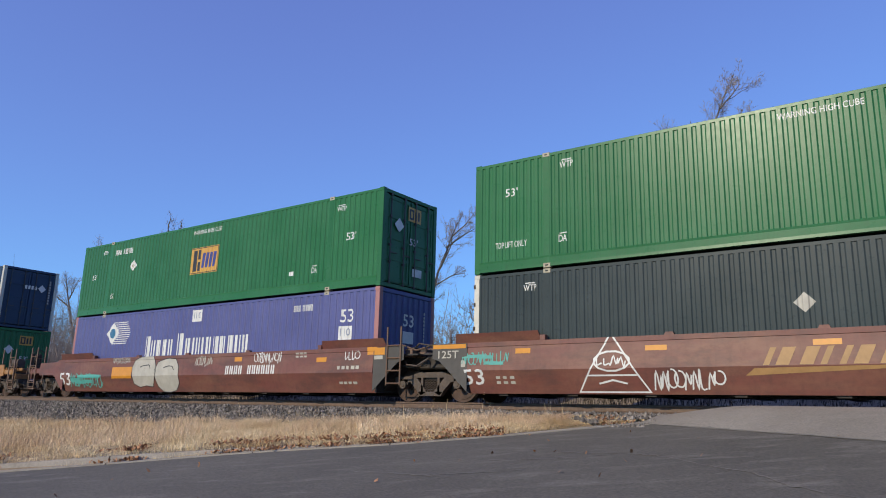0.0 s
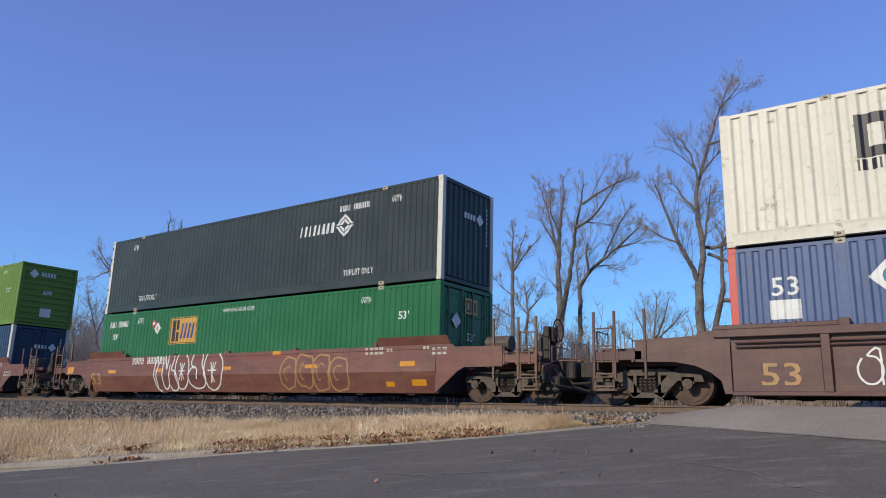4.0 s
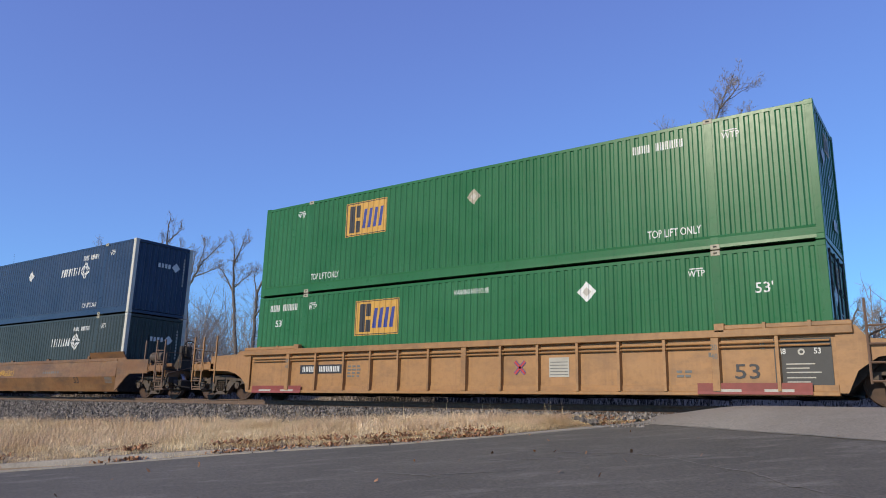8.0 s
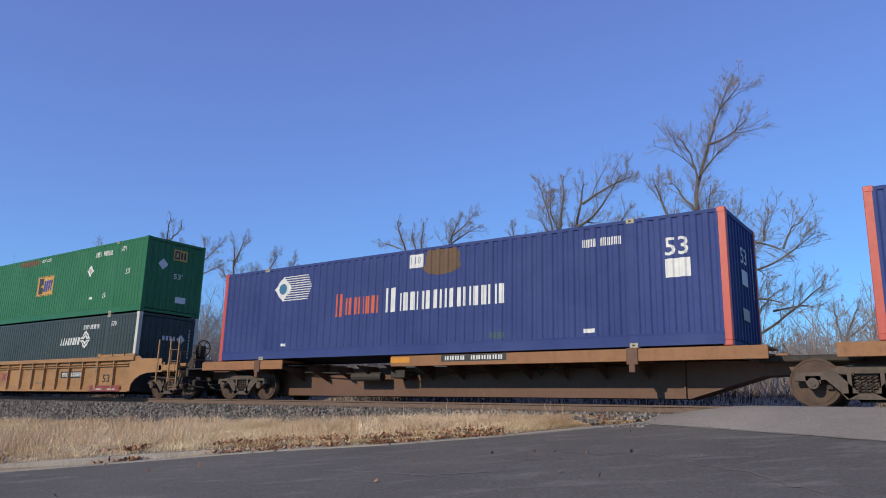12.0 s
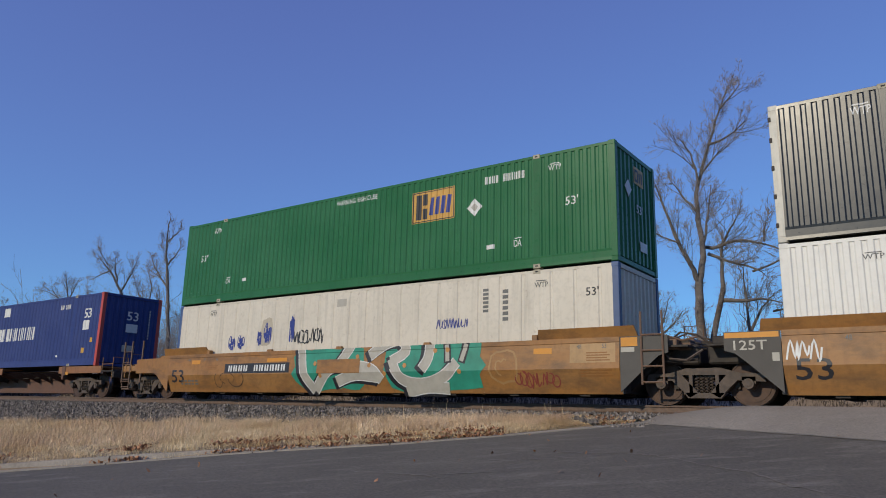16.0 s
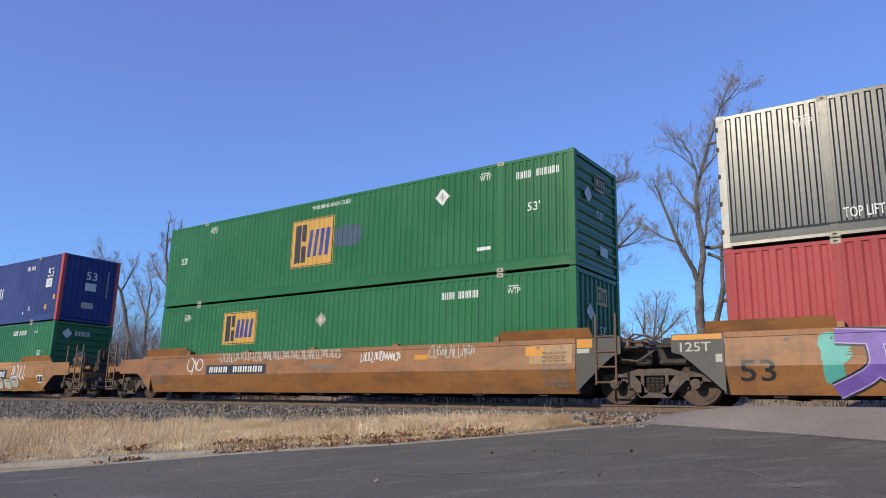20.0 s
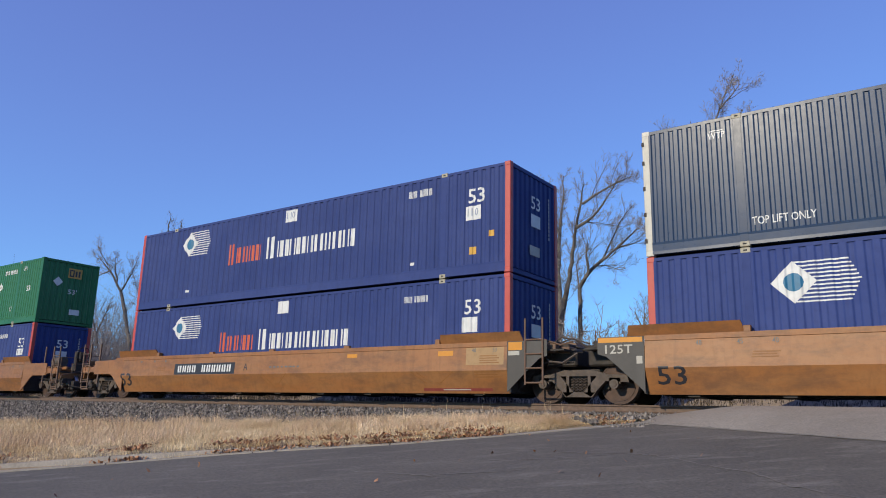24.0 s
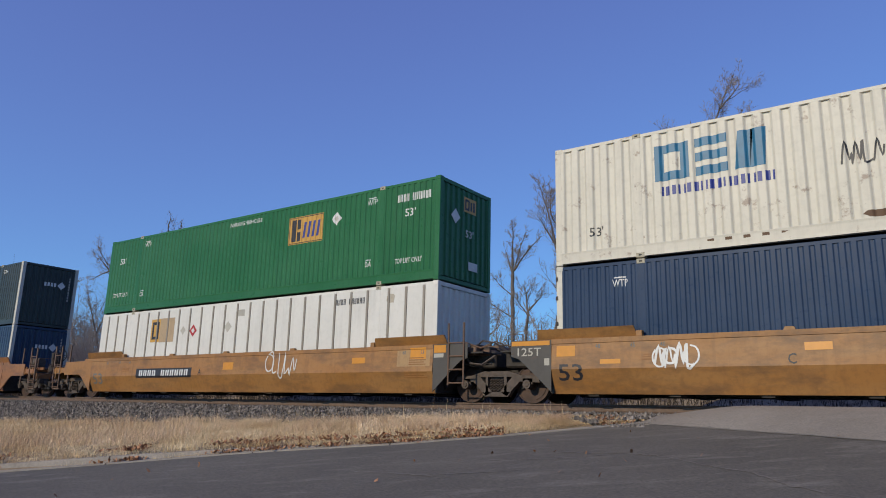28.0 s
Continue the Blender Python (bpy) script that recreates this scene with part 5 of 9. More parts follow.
    for sy in (-1, 1):
        def sill2(bm):
            y0, y1 = sorted((sy * 1.46, sy * 1.34))
            box(bm, 9.9, 11.0, y0, y1, 2.70, 2.90, 0.012)
            for x in (10.1, 10.45, 10.8):
                box(bm, x - 0.03, x + 0.03, min(y0, sy * 1.47), max(y1, sy * 1.47), 2.66, 2.94)
        part("side_sill", kept(("side_sill", sy), sill2), mat, car).matrix_basis = turn

        def step(bm):
            y0, y1 = sorted((sy * 1.42, sy * 1.20))
            box(bm, 10.5, 11.02, y0, y1, 2.06, 2.10)
        part("step", kept(("end_step", sy), step), M_LADDER, car).matrix_basis = turn
    for y, sy in ((-1.44, -1), (1.44, 1)):
        lad = part("ladder", kept(("ladder", sy), lambda bm, y=y: ladder(bm, 10.55, 10.98, y, 2.10, 3.45, 4)), M_LADDER, car)
        lad.matrix_basis = turn

    if brake:
        def stand(bm):
            box(bm, 10.80, 10.95, -0.78, -0.34, 2.78, 3.62, 0.02)
            prism(bm, [(10.25, 2.78), (10.72, 3.50), (10.80, 3.50), (10.80, 2.78)], -0.62, -0.50, "y")
            box(bm, 10.92, 11.04, -0.66, -0.44, 3.22, 3.60, 0.03)
        part("brake_stand", kept("brake_stand", stand), M_GRIME, car).matrix_basis = turn

        def bw(bm):
            ring = [(0.0, 0.27 * math.cos(a), 0.27 * math.sin(a)) for a in (2 * math.pi * j / 18 for j in range(19))]
            tube(bm, [(11.10, -0.56 + p[1], 3.52 + p[2]) for p in ring], 0.020, 6)
            for j in range(5):
                a = 2 * math.pi * j / 5
                tube(bm, [(11.08, -0.56, 3.52), (11.10, -0.56 + 0.27 * math.cos(a), 3.52 + 0.27 * math.sin(a))], 0.013, 5)
        part("brake_wheel", kept("brake_wheel", bw), M_GRIME, car).matrix_basis = turn

    if brake and tank_on:
        def tank(bm):
            tube(bm, [(9.22, -0.72, 3.24), (9.26, -0.72, 3.24), (9.86, -0.72, 3.24), (9.90, -0.72, 3.24)], 0.19, 14)
            for x in (9.32, 9.78):
                box(bm, x - 0.03, x + 0.03, -0.93, -0.51, 2.96, 3.14)
        part("air_tank", kept("air_tank", tank), M_CAST, car).matrix_basis = turn
    truck(car, s * 9.95)


def joint_end(car, s, mat, with_truck, plated=True):
    """Articulated inner end: grey sloping plate, ladder and half of the joint."""
    turn = Matrix.Identity(4) if s > 0 else Matrix.Rotation(math.pi, 4, "Z")
    for sy in (-1, 1):
        def slope(bm):
            prism(bm, [(8.13, 2.02), (8.13, 3.20), (9.18, 3.20), (9.18, 2.84), (8.98, 2.78), (8.72, 2.56)], sy * 1.49 - 0.012, sy * 1.49 + 0.012, "y")
        if plated:
            part("end_plate", kept(("end_plate", sy), slope), M_GREY, car).matrix_basis = turn
        else:
            def stub(bm):
                prism(bm, [(8.10, 2.02), (8.10, 3.25), (8.45, 3.25), (8.62, 3.0), (9.15, 2.96), (9.15, 2.72), (8.75, 2.66), (8.42, 2.42), (8.24, 2.02)], sy * 1.44 - 0.02, sy * 1.44 + 0.02, "y")
            part("end_plate", kept(("joint_stub", sy), stub), mat, car).matrix_basis = turn

    def slab(bm):
        prism(bm, [(8.13, 2.05), (8.2, 2.05), (8.75, 2.58), (9.1, 2.88), (9.1, 3.0), (8.13, 3.0)], -1.1, 1.1, "y")
        box(bm, 8.8, 9.62, -0.30, 0.30, 2.50, 2.92, 0.03)
        box(bm, 8.6, 9.55, -1.38, -0.5, 2.96, 3.00)
        box(bm, 8.9, 9.66, -0.95, 0.95, 2.62, 3.04, 0.04)
        box(bm, 9.0, 9.45, -0.9, -0.3, 3.04, 3.16, 0.03)
        box(bm, 9.05, 9.6, 0.2, 0.8, 3.04, 3.22, 0.03)
        box(bm, 8.6, 9.55, 0.5, 1.38, 2.96, 3.00)
    part("joint_beam", kept("joint_beam", slab), M_GRIME, car).matrix_basis = turn

    def pipes(bm):
        tube(bm, [(8.9, -0.9, 3.05), (9.2, -0.8, 3.12), (9.5, -0.95, 2.98), (9.8, -0.9, 2.95)], 0.025, 5)
        tube(bm, [(8.9, -0.6, 3.02), (9.3, -0.5, 3.16), (9.8, -0.55, 3.0)], 0.03, 5)
        tube(bm, [(8.7, -1.2, 2.75), (9.2, -1.25, 2.66), (9.7, -1.2, 2.70)], 0.022, 5)
        box(bm, 9.0, 9.25, -1.15, -0.85, 2.98, 3.2, 0.02)
    part("brake_pipe", kept("brake_pipe", pipes), M_GRIME, car).matrix_basis = turn

    def bracket(bm):
        box(bm, 9.05, 9.30, -1.30, -1.10, 2.92, 3.14, 0.02)
        box(bm, 9.22, 9.50, -1.0, -0.6, 2.92, 3.08, 0.02)
        prism(bm, [(8.75, 3.0), (9.0, 3.22), (9.35, 3.24), (9.5, 3.0)], -0.35, 0.35, "y")
        tube(bm, [(8.6, -1.30, 3.05), (9.0, -1.34, 3.24), (9.4, -1.25, 3.10), (9.72, -1.28, 3.16)], 0.022, 5)
    part("bracket", kept("joint_bracket", bracket), M_LADDER, car).matrix_basis = turn

    def hose(bm):
        tube(bm, [(8.9, -1.2, 2.95), (9.15, -1.32, 2.72), (9.5, -1.34, 2.68), (9.8, -1.2, 2.9)], 0.028, 6)
        tube(bm, [(8.95, -0.9, 3.1), (9.3, -1.0, 3.3), (9.6, -0.9, 3.25), (9.85, -0.7, 3.05)], 0.022, 6)
        tube(bm, [(8.8, -0.3, 3.2), (9.2, -0.2, 3.36), (9.7, -0.3, 3.2)], 0.02, 6)
    part("air_hose", kept("air_hose", hose), M_CAST, car).matrix_basis = turn
    if s > 0:
        part("ladder", kept("joint_ladder", lambda bm: ladder(bm, 8.62, 9.08, -1.52, 2.18, 3.72, 4)), M_LADDER, car)
        part("handrail", kept("joint_handrail", lambda bm: tube(bm, [(8.62, 1.45, 3.0), (8.62, 1.45, 3.72), (9.08, 1.45, 3.72), (9.08, 1.45, 3.0)], 0.018, 6)), M_LADDER, car)
    if with_truck:
        truck(car, s * 9.75)


def well_common(car, mat):
    def pan(bm):
        for k in range(9):
            x = -7.2 + k * 1.8
            box(bm, x - 0.12, x + 0.12, -1.28, 1.28, 1.94, 2.02)
        box(bm, -8.0, 8.0, -0.3, 0.3, 1.95, 2.015)
    part("well_floor", kept("well_floor", pan), M_GRIME, car)
    for s in (-1, 1):
        m = Matrix.Identity(4) if s > 0 else Matrix.Rotation(math.pi, 4, "Z")

        def head(bm):
            box(bm, 8.12, 8.2, -1.38, 1.38, 2.0, 3.0)
        part("bulkhead", kept("bulkhead", head), M_GRIME, car).matrix_basis = m


def end_guides(car, mat, low=False):
    for s in (-1, 1):
        for sy in (-1, 1):
            def lid(bm):
                vs = [bm.verts.new(p) for y0, y1 in ((1.375, 1.475), (1.42, 1.52)) for p in ((6.10, sy * y0, 3.20), (8.52, sy * y0, 3.20), (8.46, sy * y1, 3.435), (6.16, sy * y1, 3.435))]
                fs = [bm.faces.new([vs[i] for i in f]) for f in ((0, 1, 2, 3), (4, 5, 6, 7), (0, 1, 5, 4), (1, 2, 6, 5), (2, 3, 7, 6), (3, 0, 4, 7))]
                bmesh.ops.recalc_face_normals(bm, faces=fs)
                for x in (6.5, 7.3, 8.1):
                    prism(bm, [(sy * 1.30, 3.19), (sy * 1.38, 3.19), (sy * 1.46, 3.40)], x - 0.02, x + 0.02)
                box(bm, 5.98, 6.12, sy * 1.42 - 0.07, sy * 1.42 + 0.07, 3.20, 3.33, 0.01)
            def rail(bm):
                box(bm, 6.15, 8.40, sy * 1.44 - 0.05, sy * 1.44 + 0.05, 3.255, 3.345, 0.012)
                box(bm, 5.96, 6.16, sy * 1.44 - 0.08, sy * 1.44 + 0.08, 3.20, 3.38, 0.012)
                for x in (6.9, 7.7):
                    box(bm, x - 0.03, x + 0.03, sy * 1.44 - 0.075, sy * 1.44 + 0.06, 3.23, 3.37)
            ob = part("end_guide", kept(("guide_rail", sy), rail) if low else kept(("end_guide", sy), lid), mat, car)
            ob.matrix_basis = Matrix.Identity(4) if s > 0 else Matrix.Rotation(math.pi, 4, "Z")


def smooth_sides(car, mat, left, right):
    for sy in (-1, 1):
        def plate(bm):
            y = -1
            prism(bm, [(y * 1.50, 3.205), (y * 1.50, 3.10), (y * 1.485, 3.09), (y * 1.515, 2.53), (y * 1.33, 1.985), (y * 1.29, 1.985), (y * 1.40, 2.53), (y * 1.38, 3.205)], -8.12, 8.12)
        ob = part("side_plate", kept("side_plate", plate), mat, car)
        ob.matrix_basis = Matrix.Identity(4) if sy < 0 else Matrix.Rotation(math.pi, 4, "Z")
    for x in (-3.1, -0.2, 2.9):
        for sy in (-1, 1):
            part("stop_block", kept("stop_block", lambda bm: prism(bm, [(-0.11, 3.205), (-0.08, 3.27), (0.08, 3.27), (0.11, 3.205)], -0.05, 0.05, "y")), mat, car).matrix_basis = pose(x, sy * 1.43, 0)
    for s, kind in ((-1, left), (1, right)):
        if kind != "coupler":
            continue
        for sy in (-1, 1):
            def horn(bm):
                prism(bm, [(8.12, 1.99), (8.12, 3.205), (8.62, 3.205), (8.70, 3.13), (10.08, 3.11), (10.08, 2.62), (8.98, 2.62), (8.78, 2.52)], sy * 1.47 - 0.02, sy * 1.47 + 0.02, "y")
            part("end_plate", kept(("horn", sy), horn), mat, car).matrix_basis = Matrix.Identity(4) if s > 0 else Matrix.Rotation(math.pi, 4, "Z")


RIBS = [-6.40, -5.25, -4.15, -3.17, -2.20, -1.20, -0.10, 0.95, 1.95, 2.95, 3.92, 4.92, 5.95, 7.1]


def ribbed_sides(car, mat, left, right, dark=None):
    for sy in (-1, 1):
        m = Matrix.Identity(4) if sy < 0 else Matrix.Rotation(math.pi, 4, "Z")

        def plate(bm):
            box(bm, -8.10, 8.10, -1.40, -1.36, 2.0, 3.1)
        part("side_plate", kept("flat_side_plate", plate), mat, car).matrix_basis = m

        def chord(bm):
            box(bm, -8.4, 8.4, -1.52, -1.34, 3.10, 3.255, 0.012)
        part("top_chord", kept("top_chord", chord), mat, car).matrix_basis = m
        part("bottom_chord", kept("bottom_chord", lambda bm: (box(bm, -8.1, 8.1, -1.47, -1.30, 1.97, 2.05, 0.01), box(bm, -8.09, 8.09, -1.418, -1.39, 2.05, 2.17, 0.004))), mat, car).matrix_basis = m
        for z in (2.99, 2.91):
            part("side_pipe", kept(("side_pipe", z), lambda bm: tube(bm, [(-8.0, -1.455, z), (8.0, -1.455, z)], 0.020, 6)), mat, car).matrix_basis = m
        for x in RIBS:
            wide = x in (-0.10, -6.40, 5.95)
            r = part("rib", kept(("rib", wide), lambda bm, wide=wide: prism(bm, [(-0.10 if wide else -0.055, -1.40), (-0.07 if wide else -0.03, -1.50), (0.07 if wide else 0.03, -1.50), (0.10 if wide else 0.055, -1.40)], 2.05, 3.1, "z")), mat, car)
            r.matrix_basis = m @ pose(x if sy < 0 else -x, 0, 0)
    for s, kind in ((-1, left), (1, right)):
        m = Matrix.Identity(4) if s > 0 else Matrix.Rotation(math.pi, 4, "Z")
        for sy in (-1, 1):
            if kind == "coupler":
                def horn(bm):
                    arc = [(8.12 + 0.12, 2.0), (8.3, 2.25), (8.5, 2.42), (8.8, 2.56), (9.2, 2.64), (9.9, 2.66)]
                    prism(bm, [(8.10, 2.0)] + arc + [(10.05, 2.66), (10.05, 3.12), (8.78, 3.16), (8.66, 3.25), (8.10, 3.25)], sy * 1.44 - 0.02, sy * 1.44 + 0.02, "y")
                part("end_plate", kept(("arch", sy), horn), mat, car).matrix_basis = m


def spine_car(car, mat, left, right, decks):
    def beam(bm):
        x0 = -9.9 if left == "joint" else -9.0
        prism(bm, [(-9.6, 2.72), (-9.6, 2.46), (-8.6, 2.40), (-7.0, 1.93), (6.9, 1.93), (8.4, 2.40), (9.6, 2.46), (9.6, 2.72)], -0.36, 0.36, "y")
        for x in (-6.9, 6.8):
            box(bm, x - 0.02, x + 0.02, -0.42, 0.42, 1.93, 2.74)
        for k in range(13):
            x = -6.0 + k
            prism(bm, [(-1.30, 2.74), (-0.36, 2.74), (-0.36, 2.35), (-1.20, 2.68)], x - 0.015, x + 0.015)
    part("spine_beam", kept(("spine_beam", left, right), beam), M_RUSTY, car)
    for x0, x1 in decks:
        for sy in (-1, 1):
            def deck(bm):
                box(bm, x0, x1, sy * 0.97 - 0.42, sy * 0.97 + 0.42, 2.89, 2.93)
                box(bm, x0, x1, sy * 1.39 - 0.025, sy * 1.39 + 0.025, 2.675, 2.945, 0.008)
            part("side_deck", kept(("side_deck", x0, x1, sy), deck), M_SPINEDECK, car)
    for x in (-6.02, 6.02):
        for sy in (-1, 1):
            def ped(bm):
                box(bm, -0.13, 0.13, -0.08, 0.10, 2.60, 2.962, 0.012)
                box(bm, -0.07, 0.07, -0.10, 0.06, 2.44, 2.62, 0.012)
                box(bm, -0.22, 0.22, 0.10, 1.0, 2.70, 2.88)
            p = part("pedestal", kept("pedestal", ped), M_RUSTY, car)
            p.matrix_basis = pose(x, sy * 1.36, 0) @ (Matrix.Identity(4) if sy < 0 else Matrix.Rotation(math.pi, 4, "Z"))
    for x in (-8.0, 8.0):
        part("bearer", kept("bearer", lambda bm: box(bm, -0.10, 0.10, -1.1, 1.1, 2.74, 2.962)), M_RUSTY, car).matrix_basis = pose(x, 0, 0)

    def air(bm):
        tube(bm, [(-2.6, -0.75, 2.45), (-1.5, -0.75, 2.45)], 0.13, 10)
        box(bm, -1.1, -0.6, -0.9, -0.5, 2.4, 2.62, 0.02)
        tube(bm, [(-6, -0.5, 2.66), (-2.6, -0.72, 2.55)], 0.02, 5)
        tube(bm, [(-0.6, -0.7, 2.5), (6, -0.5, 2.66)], 0.02, 5)
        for x in (3.4, 3.9):
            tube(bm, [(x - 0.2, -0.6, 2.7), (x, -0.6, 2.45), (x + 0.2, -0.6, 2.7)], 0.02, 5)
    part("air_brake_gear", kept("air_brake_gear", air), M_GRIME, car)
    for s, kind in ((-1, left), (1, right)):
        m = Matrix.Identity(4) if s > 0 else Matrix.Rotation(math.pi, 4, "Z")
        if kind == "coupler":
            def tail(bm):
                box(bm, 8.4, 10.0, -0.30, 0.30, 2.40, 2.74, 0.02)
                box(bm, 9.5, 9.62, -1.40, 1.40, 2.50, 2.72, 0.012)
                tube(bm, [(10.0, 0, 2.58), (10.35, 0, 2.58)], 0.10, 8)
                prism(bm, [(10.3, -0.16), (10.5, -0.18), (10.64, -0.06), (10.56, 0.0), (10.62, 0.10), (10.54, 0.20), (10.3, 0.16)], 2.42, 2.76, "z")
            part("coupler", kept("spine_coupler", tail), M_GRIME, car).matrix_basis = m

            def rail(bm):
                tube(bm, [(8.8, -1.40, 2.75), (8.8, -1.40, 3.25)], 0.018, 6)
                tube(bm, [(9.5, -1.40, 2.35), (9.5, -1.40, 3.25), (9.5, -0.8, 3.25), (9.5, -0.8, 2.7)], 0.018, 6)
                tube(bm, [(8.8, -1.40, 3.0), (9.5, -1.40, 3.0)], 0.014, 6)
            part("handrail", kept("spine_handrail", rail), mat, car).matrix_basis = m
            for sy in (-1, 1):
                part("walkway", kept(("spine_walkway", sy), lambda bm: box(bm, 8.75, 9.6, min(sy * 0.5, sy * 1.42), max(sy * 0.5, sy * 1.42), 2.72, 2.76)), M_GRIME, car).matrix_basis = m
            truck(car, s * 7.1)
        else:
            def bolster(bm):
                box(bm, 9.3, 10.3, -0.55, 0.55, 2.66, 2.80, 0.03)
            part("joint_beam", kept("spine_joint", bolster), M_GRIME, car).matrix_basis = m
            if s > 0:
                truck(car, 10.3)


MOVERS = []
# ---- paint marks: lettering, panels, sheets and sprayed shapes that lie on the steel ----
def clipped(poly, axis, value, keep_above):
    out = []
    for i, p in enumerate(poly):
        q = poly[(i + 1) % len(poly)]
        pin = (p[axis] >= value) == keep_above or p[axis] == value
        qin = (q[axis] >= value) == keep_above or q[axis] == value
        if pin:
            out.append(p)
        if pin != qin:
            k = (value - p[axis]) / (q[axis] - p[axis])
            out.append((p[0] + (q[0] - p[0]) * k, p[1] + (q[1] - p[1]) * k))
    return out


def lay(parent, name, polys, mat, form, lift=0.004, label=""):
    """Lays flat shapes (x, z) on a side; form gives the axis of the folds and (place, y) of each."""
    axis, folds = form
    at = [f[0] for f in folds]
    dep = [f[1] for f in folds]
    V, F = [], []
    for count, poly in enumerate(polys):
        up = lift + (0.00009 * (count % 30) if name == "graffiti" else 0.0)
        lo, hi = min(p[axis] for p in poly), max(p[axis] for p in poly)
        i0 = max(0, int(np.searchsorted(at, lo, "right")) - 1)
        for i in range(i0, len(at) - 1):
            if at[i] >= hi:
                break
            piece = poly
            if lo < at[i]:
                piece = clipped(piece, axis, at[i], True)
            if len(piece) > 2 and hi > at[i + 1]:
                piece = clipped(piece, axis, at[i + 1], False)
            if len(piece) < 3 or at[i + 1] - at[i] < 1e-6:
                continue
            n = len(V)
            for p in piece:
                k = (p[axis] - at[i]) / (at[i + 1] - at[i])
                V.append((p[0], dep[i] + (dep[i + 1] - dep[i]) * k - up, p[1]))
            F.append(tuple(range(n, n + len(piece))))
    if not F:
        return None
    me = bpy.data.meshes.new(name)
    me.from_pydata(V, [], F)
    ob = part(name, me, mat, parent, label)
    if name in ("number_row", "stencil_row", "logo_tail") or (len(polys) > 1 and name in ("graffiti", "lettering", "worn_patch", "logo_wordmark", "weld_line", "painted_mark", "logo_shape", "logo_emblem")):
        ob["kind"] = "stuff"
    return ob


def container_form(style):
    """The folds along x of a container's near side."""
    y = -CW / 2
    pts = [(-HALF - 0.5, y), (-7.925, y)]
    for x0, x1 in BAYS:
        pts += [(x, y + d) for x, d in bay_steps(style, x0, x1)]
        pts.append((x1 + 0.001, y - 0.004))
        pts.append((x1 + 0.158, y - 0.004))
    pts.append((HALF + 0.6, y))
    return 0, pts


SMOOTH_FORM = (1, [(1.9, -1.30), (1.985, -1.33), (2.53, -1.515), (3.09, -1.485), (3.1, -1.50), (3.204, -1.50)])
RIBBED_FORM = (1, [(1.9, -1.47), (2.05, -1.405), (3.1, -1.405), (3.101, -1.525), (3.254, -1.525)])
DECK_FORM = (1, [(2.0, -1.415), (3.2, -1.415)])

GLYPHS = {}


def word_triangles(word):
    """Triangles of a word in Blender's own font, one unit high, from x = 0, and its width."""
    if word not in GLYPHS:
        cu = bpy.data.curves.new("word", "FONT")
        cu.body, cu.resolution_u, cu.offset = word, 2, 0.009
        ob = bpy.data.objects.new("word", cu)
        scene.collection.objects.link(ob)
        me = bpy.data.meshes.new_from_object(ob.evaluated_get(bpy.context.evaluated_depsgraph_get()))
        me.calc_loop_triangles()
        v = [(p.co.x, p.co.y) for p in me.vertices]
        x0, x1 = min(p[0] for p in v), max(p[0] for p in v)
        y0, y1 = min(p[1] for p in v), max(p[1] for p in v)
        k = 1.0 / (y1 - y0)
        v = [((x - x0) * k, (y - y0) * k) for x, y in v]
        GLYPHS[word] = ([[v[i] for i in t.vertices] for t in me.loop_triangles], (x1 - x0) * k)
        bpy.data.objects.remove(ob)
        bpy.data.curves.remove(cu)
        bpy.data.meshes.remove(me)
    return GLYPHS[word]


def word(text, x, z, h, w=None):
    tris, width = word_triangles(text)
    k = w / width if w else h * 0.86
    return [[(x + u * k, z + v * h) for u, v in t] for t in tris]


def rect(x, z, h, w):
    return [(x, z), (x + w, z), (x + w, z + h), (x, z + h)]


def rhomb(x, z, r):
    return [(x, z - r), (x + r, z), (x, z + r), (x - r, z)]


def ring(x, z, h, w, t, sides=8):
    """A closed rounded ring in the box, t thick."""
    cx, cz, out = x + w / 2, z + h / 2, []
    for j in range(sides):
        a, b = (2 * math.pi * (j + 0.5) / sides, 2 * math.pi * (j + 1.5) / sides)
        k = 1 / math.cos(math.pi / sides)
        quad = []
        for ang, s in ((a, 1), (b, 1), (b, 0), (a, 0)):
            rx, rz = (w / 2 - (0 if s else t)) * k, (h / 2 - (0 if s else t)) * k
            quad.append((cx + rx * math.cos(ang), cz + rz * math.sin(ang)))
        out.append(quad)
    return out


def bars(count, x, z, h, w, gap=None):
    """Plain upright bars in place of a row of signs."""
    p = w / count
    return [rect(x + (i + at_u) * p, z, h, p * wide) for i in range(count) if i != gap for at_u, wide in ((0.04, 0.26), (0.46, 0.30))]


def frame_bars(x, z, h, w, t):
    return [rect(x, z, t, w), rect(x, z + h - t, t, w), rect(x, z + t, h - 2 * t, t), rect(x + w - t, z + t, h - 2 * t, t)]


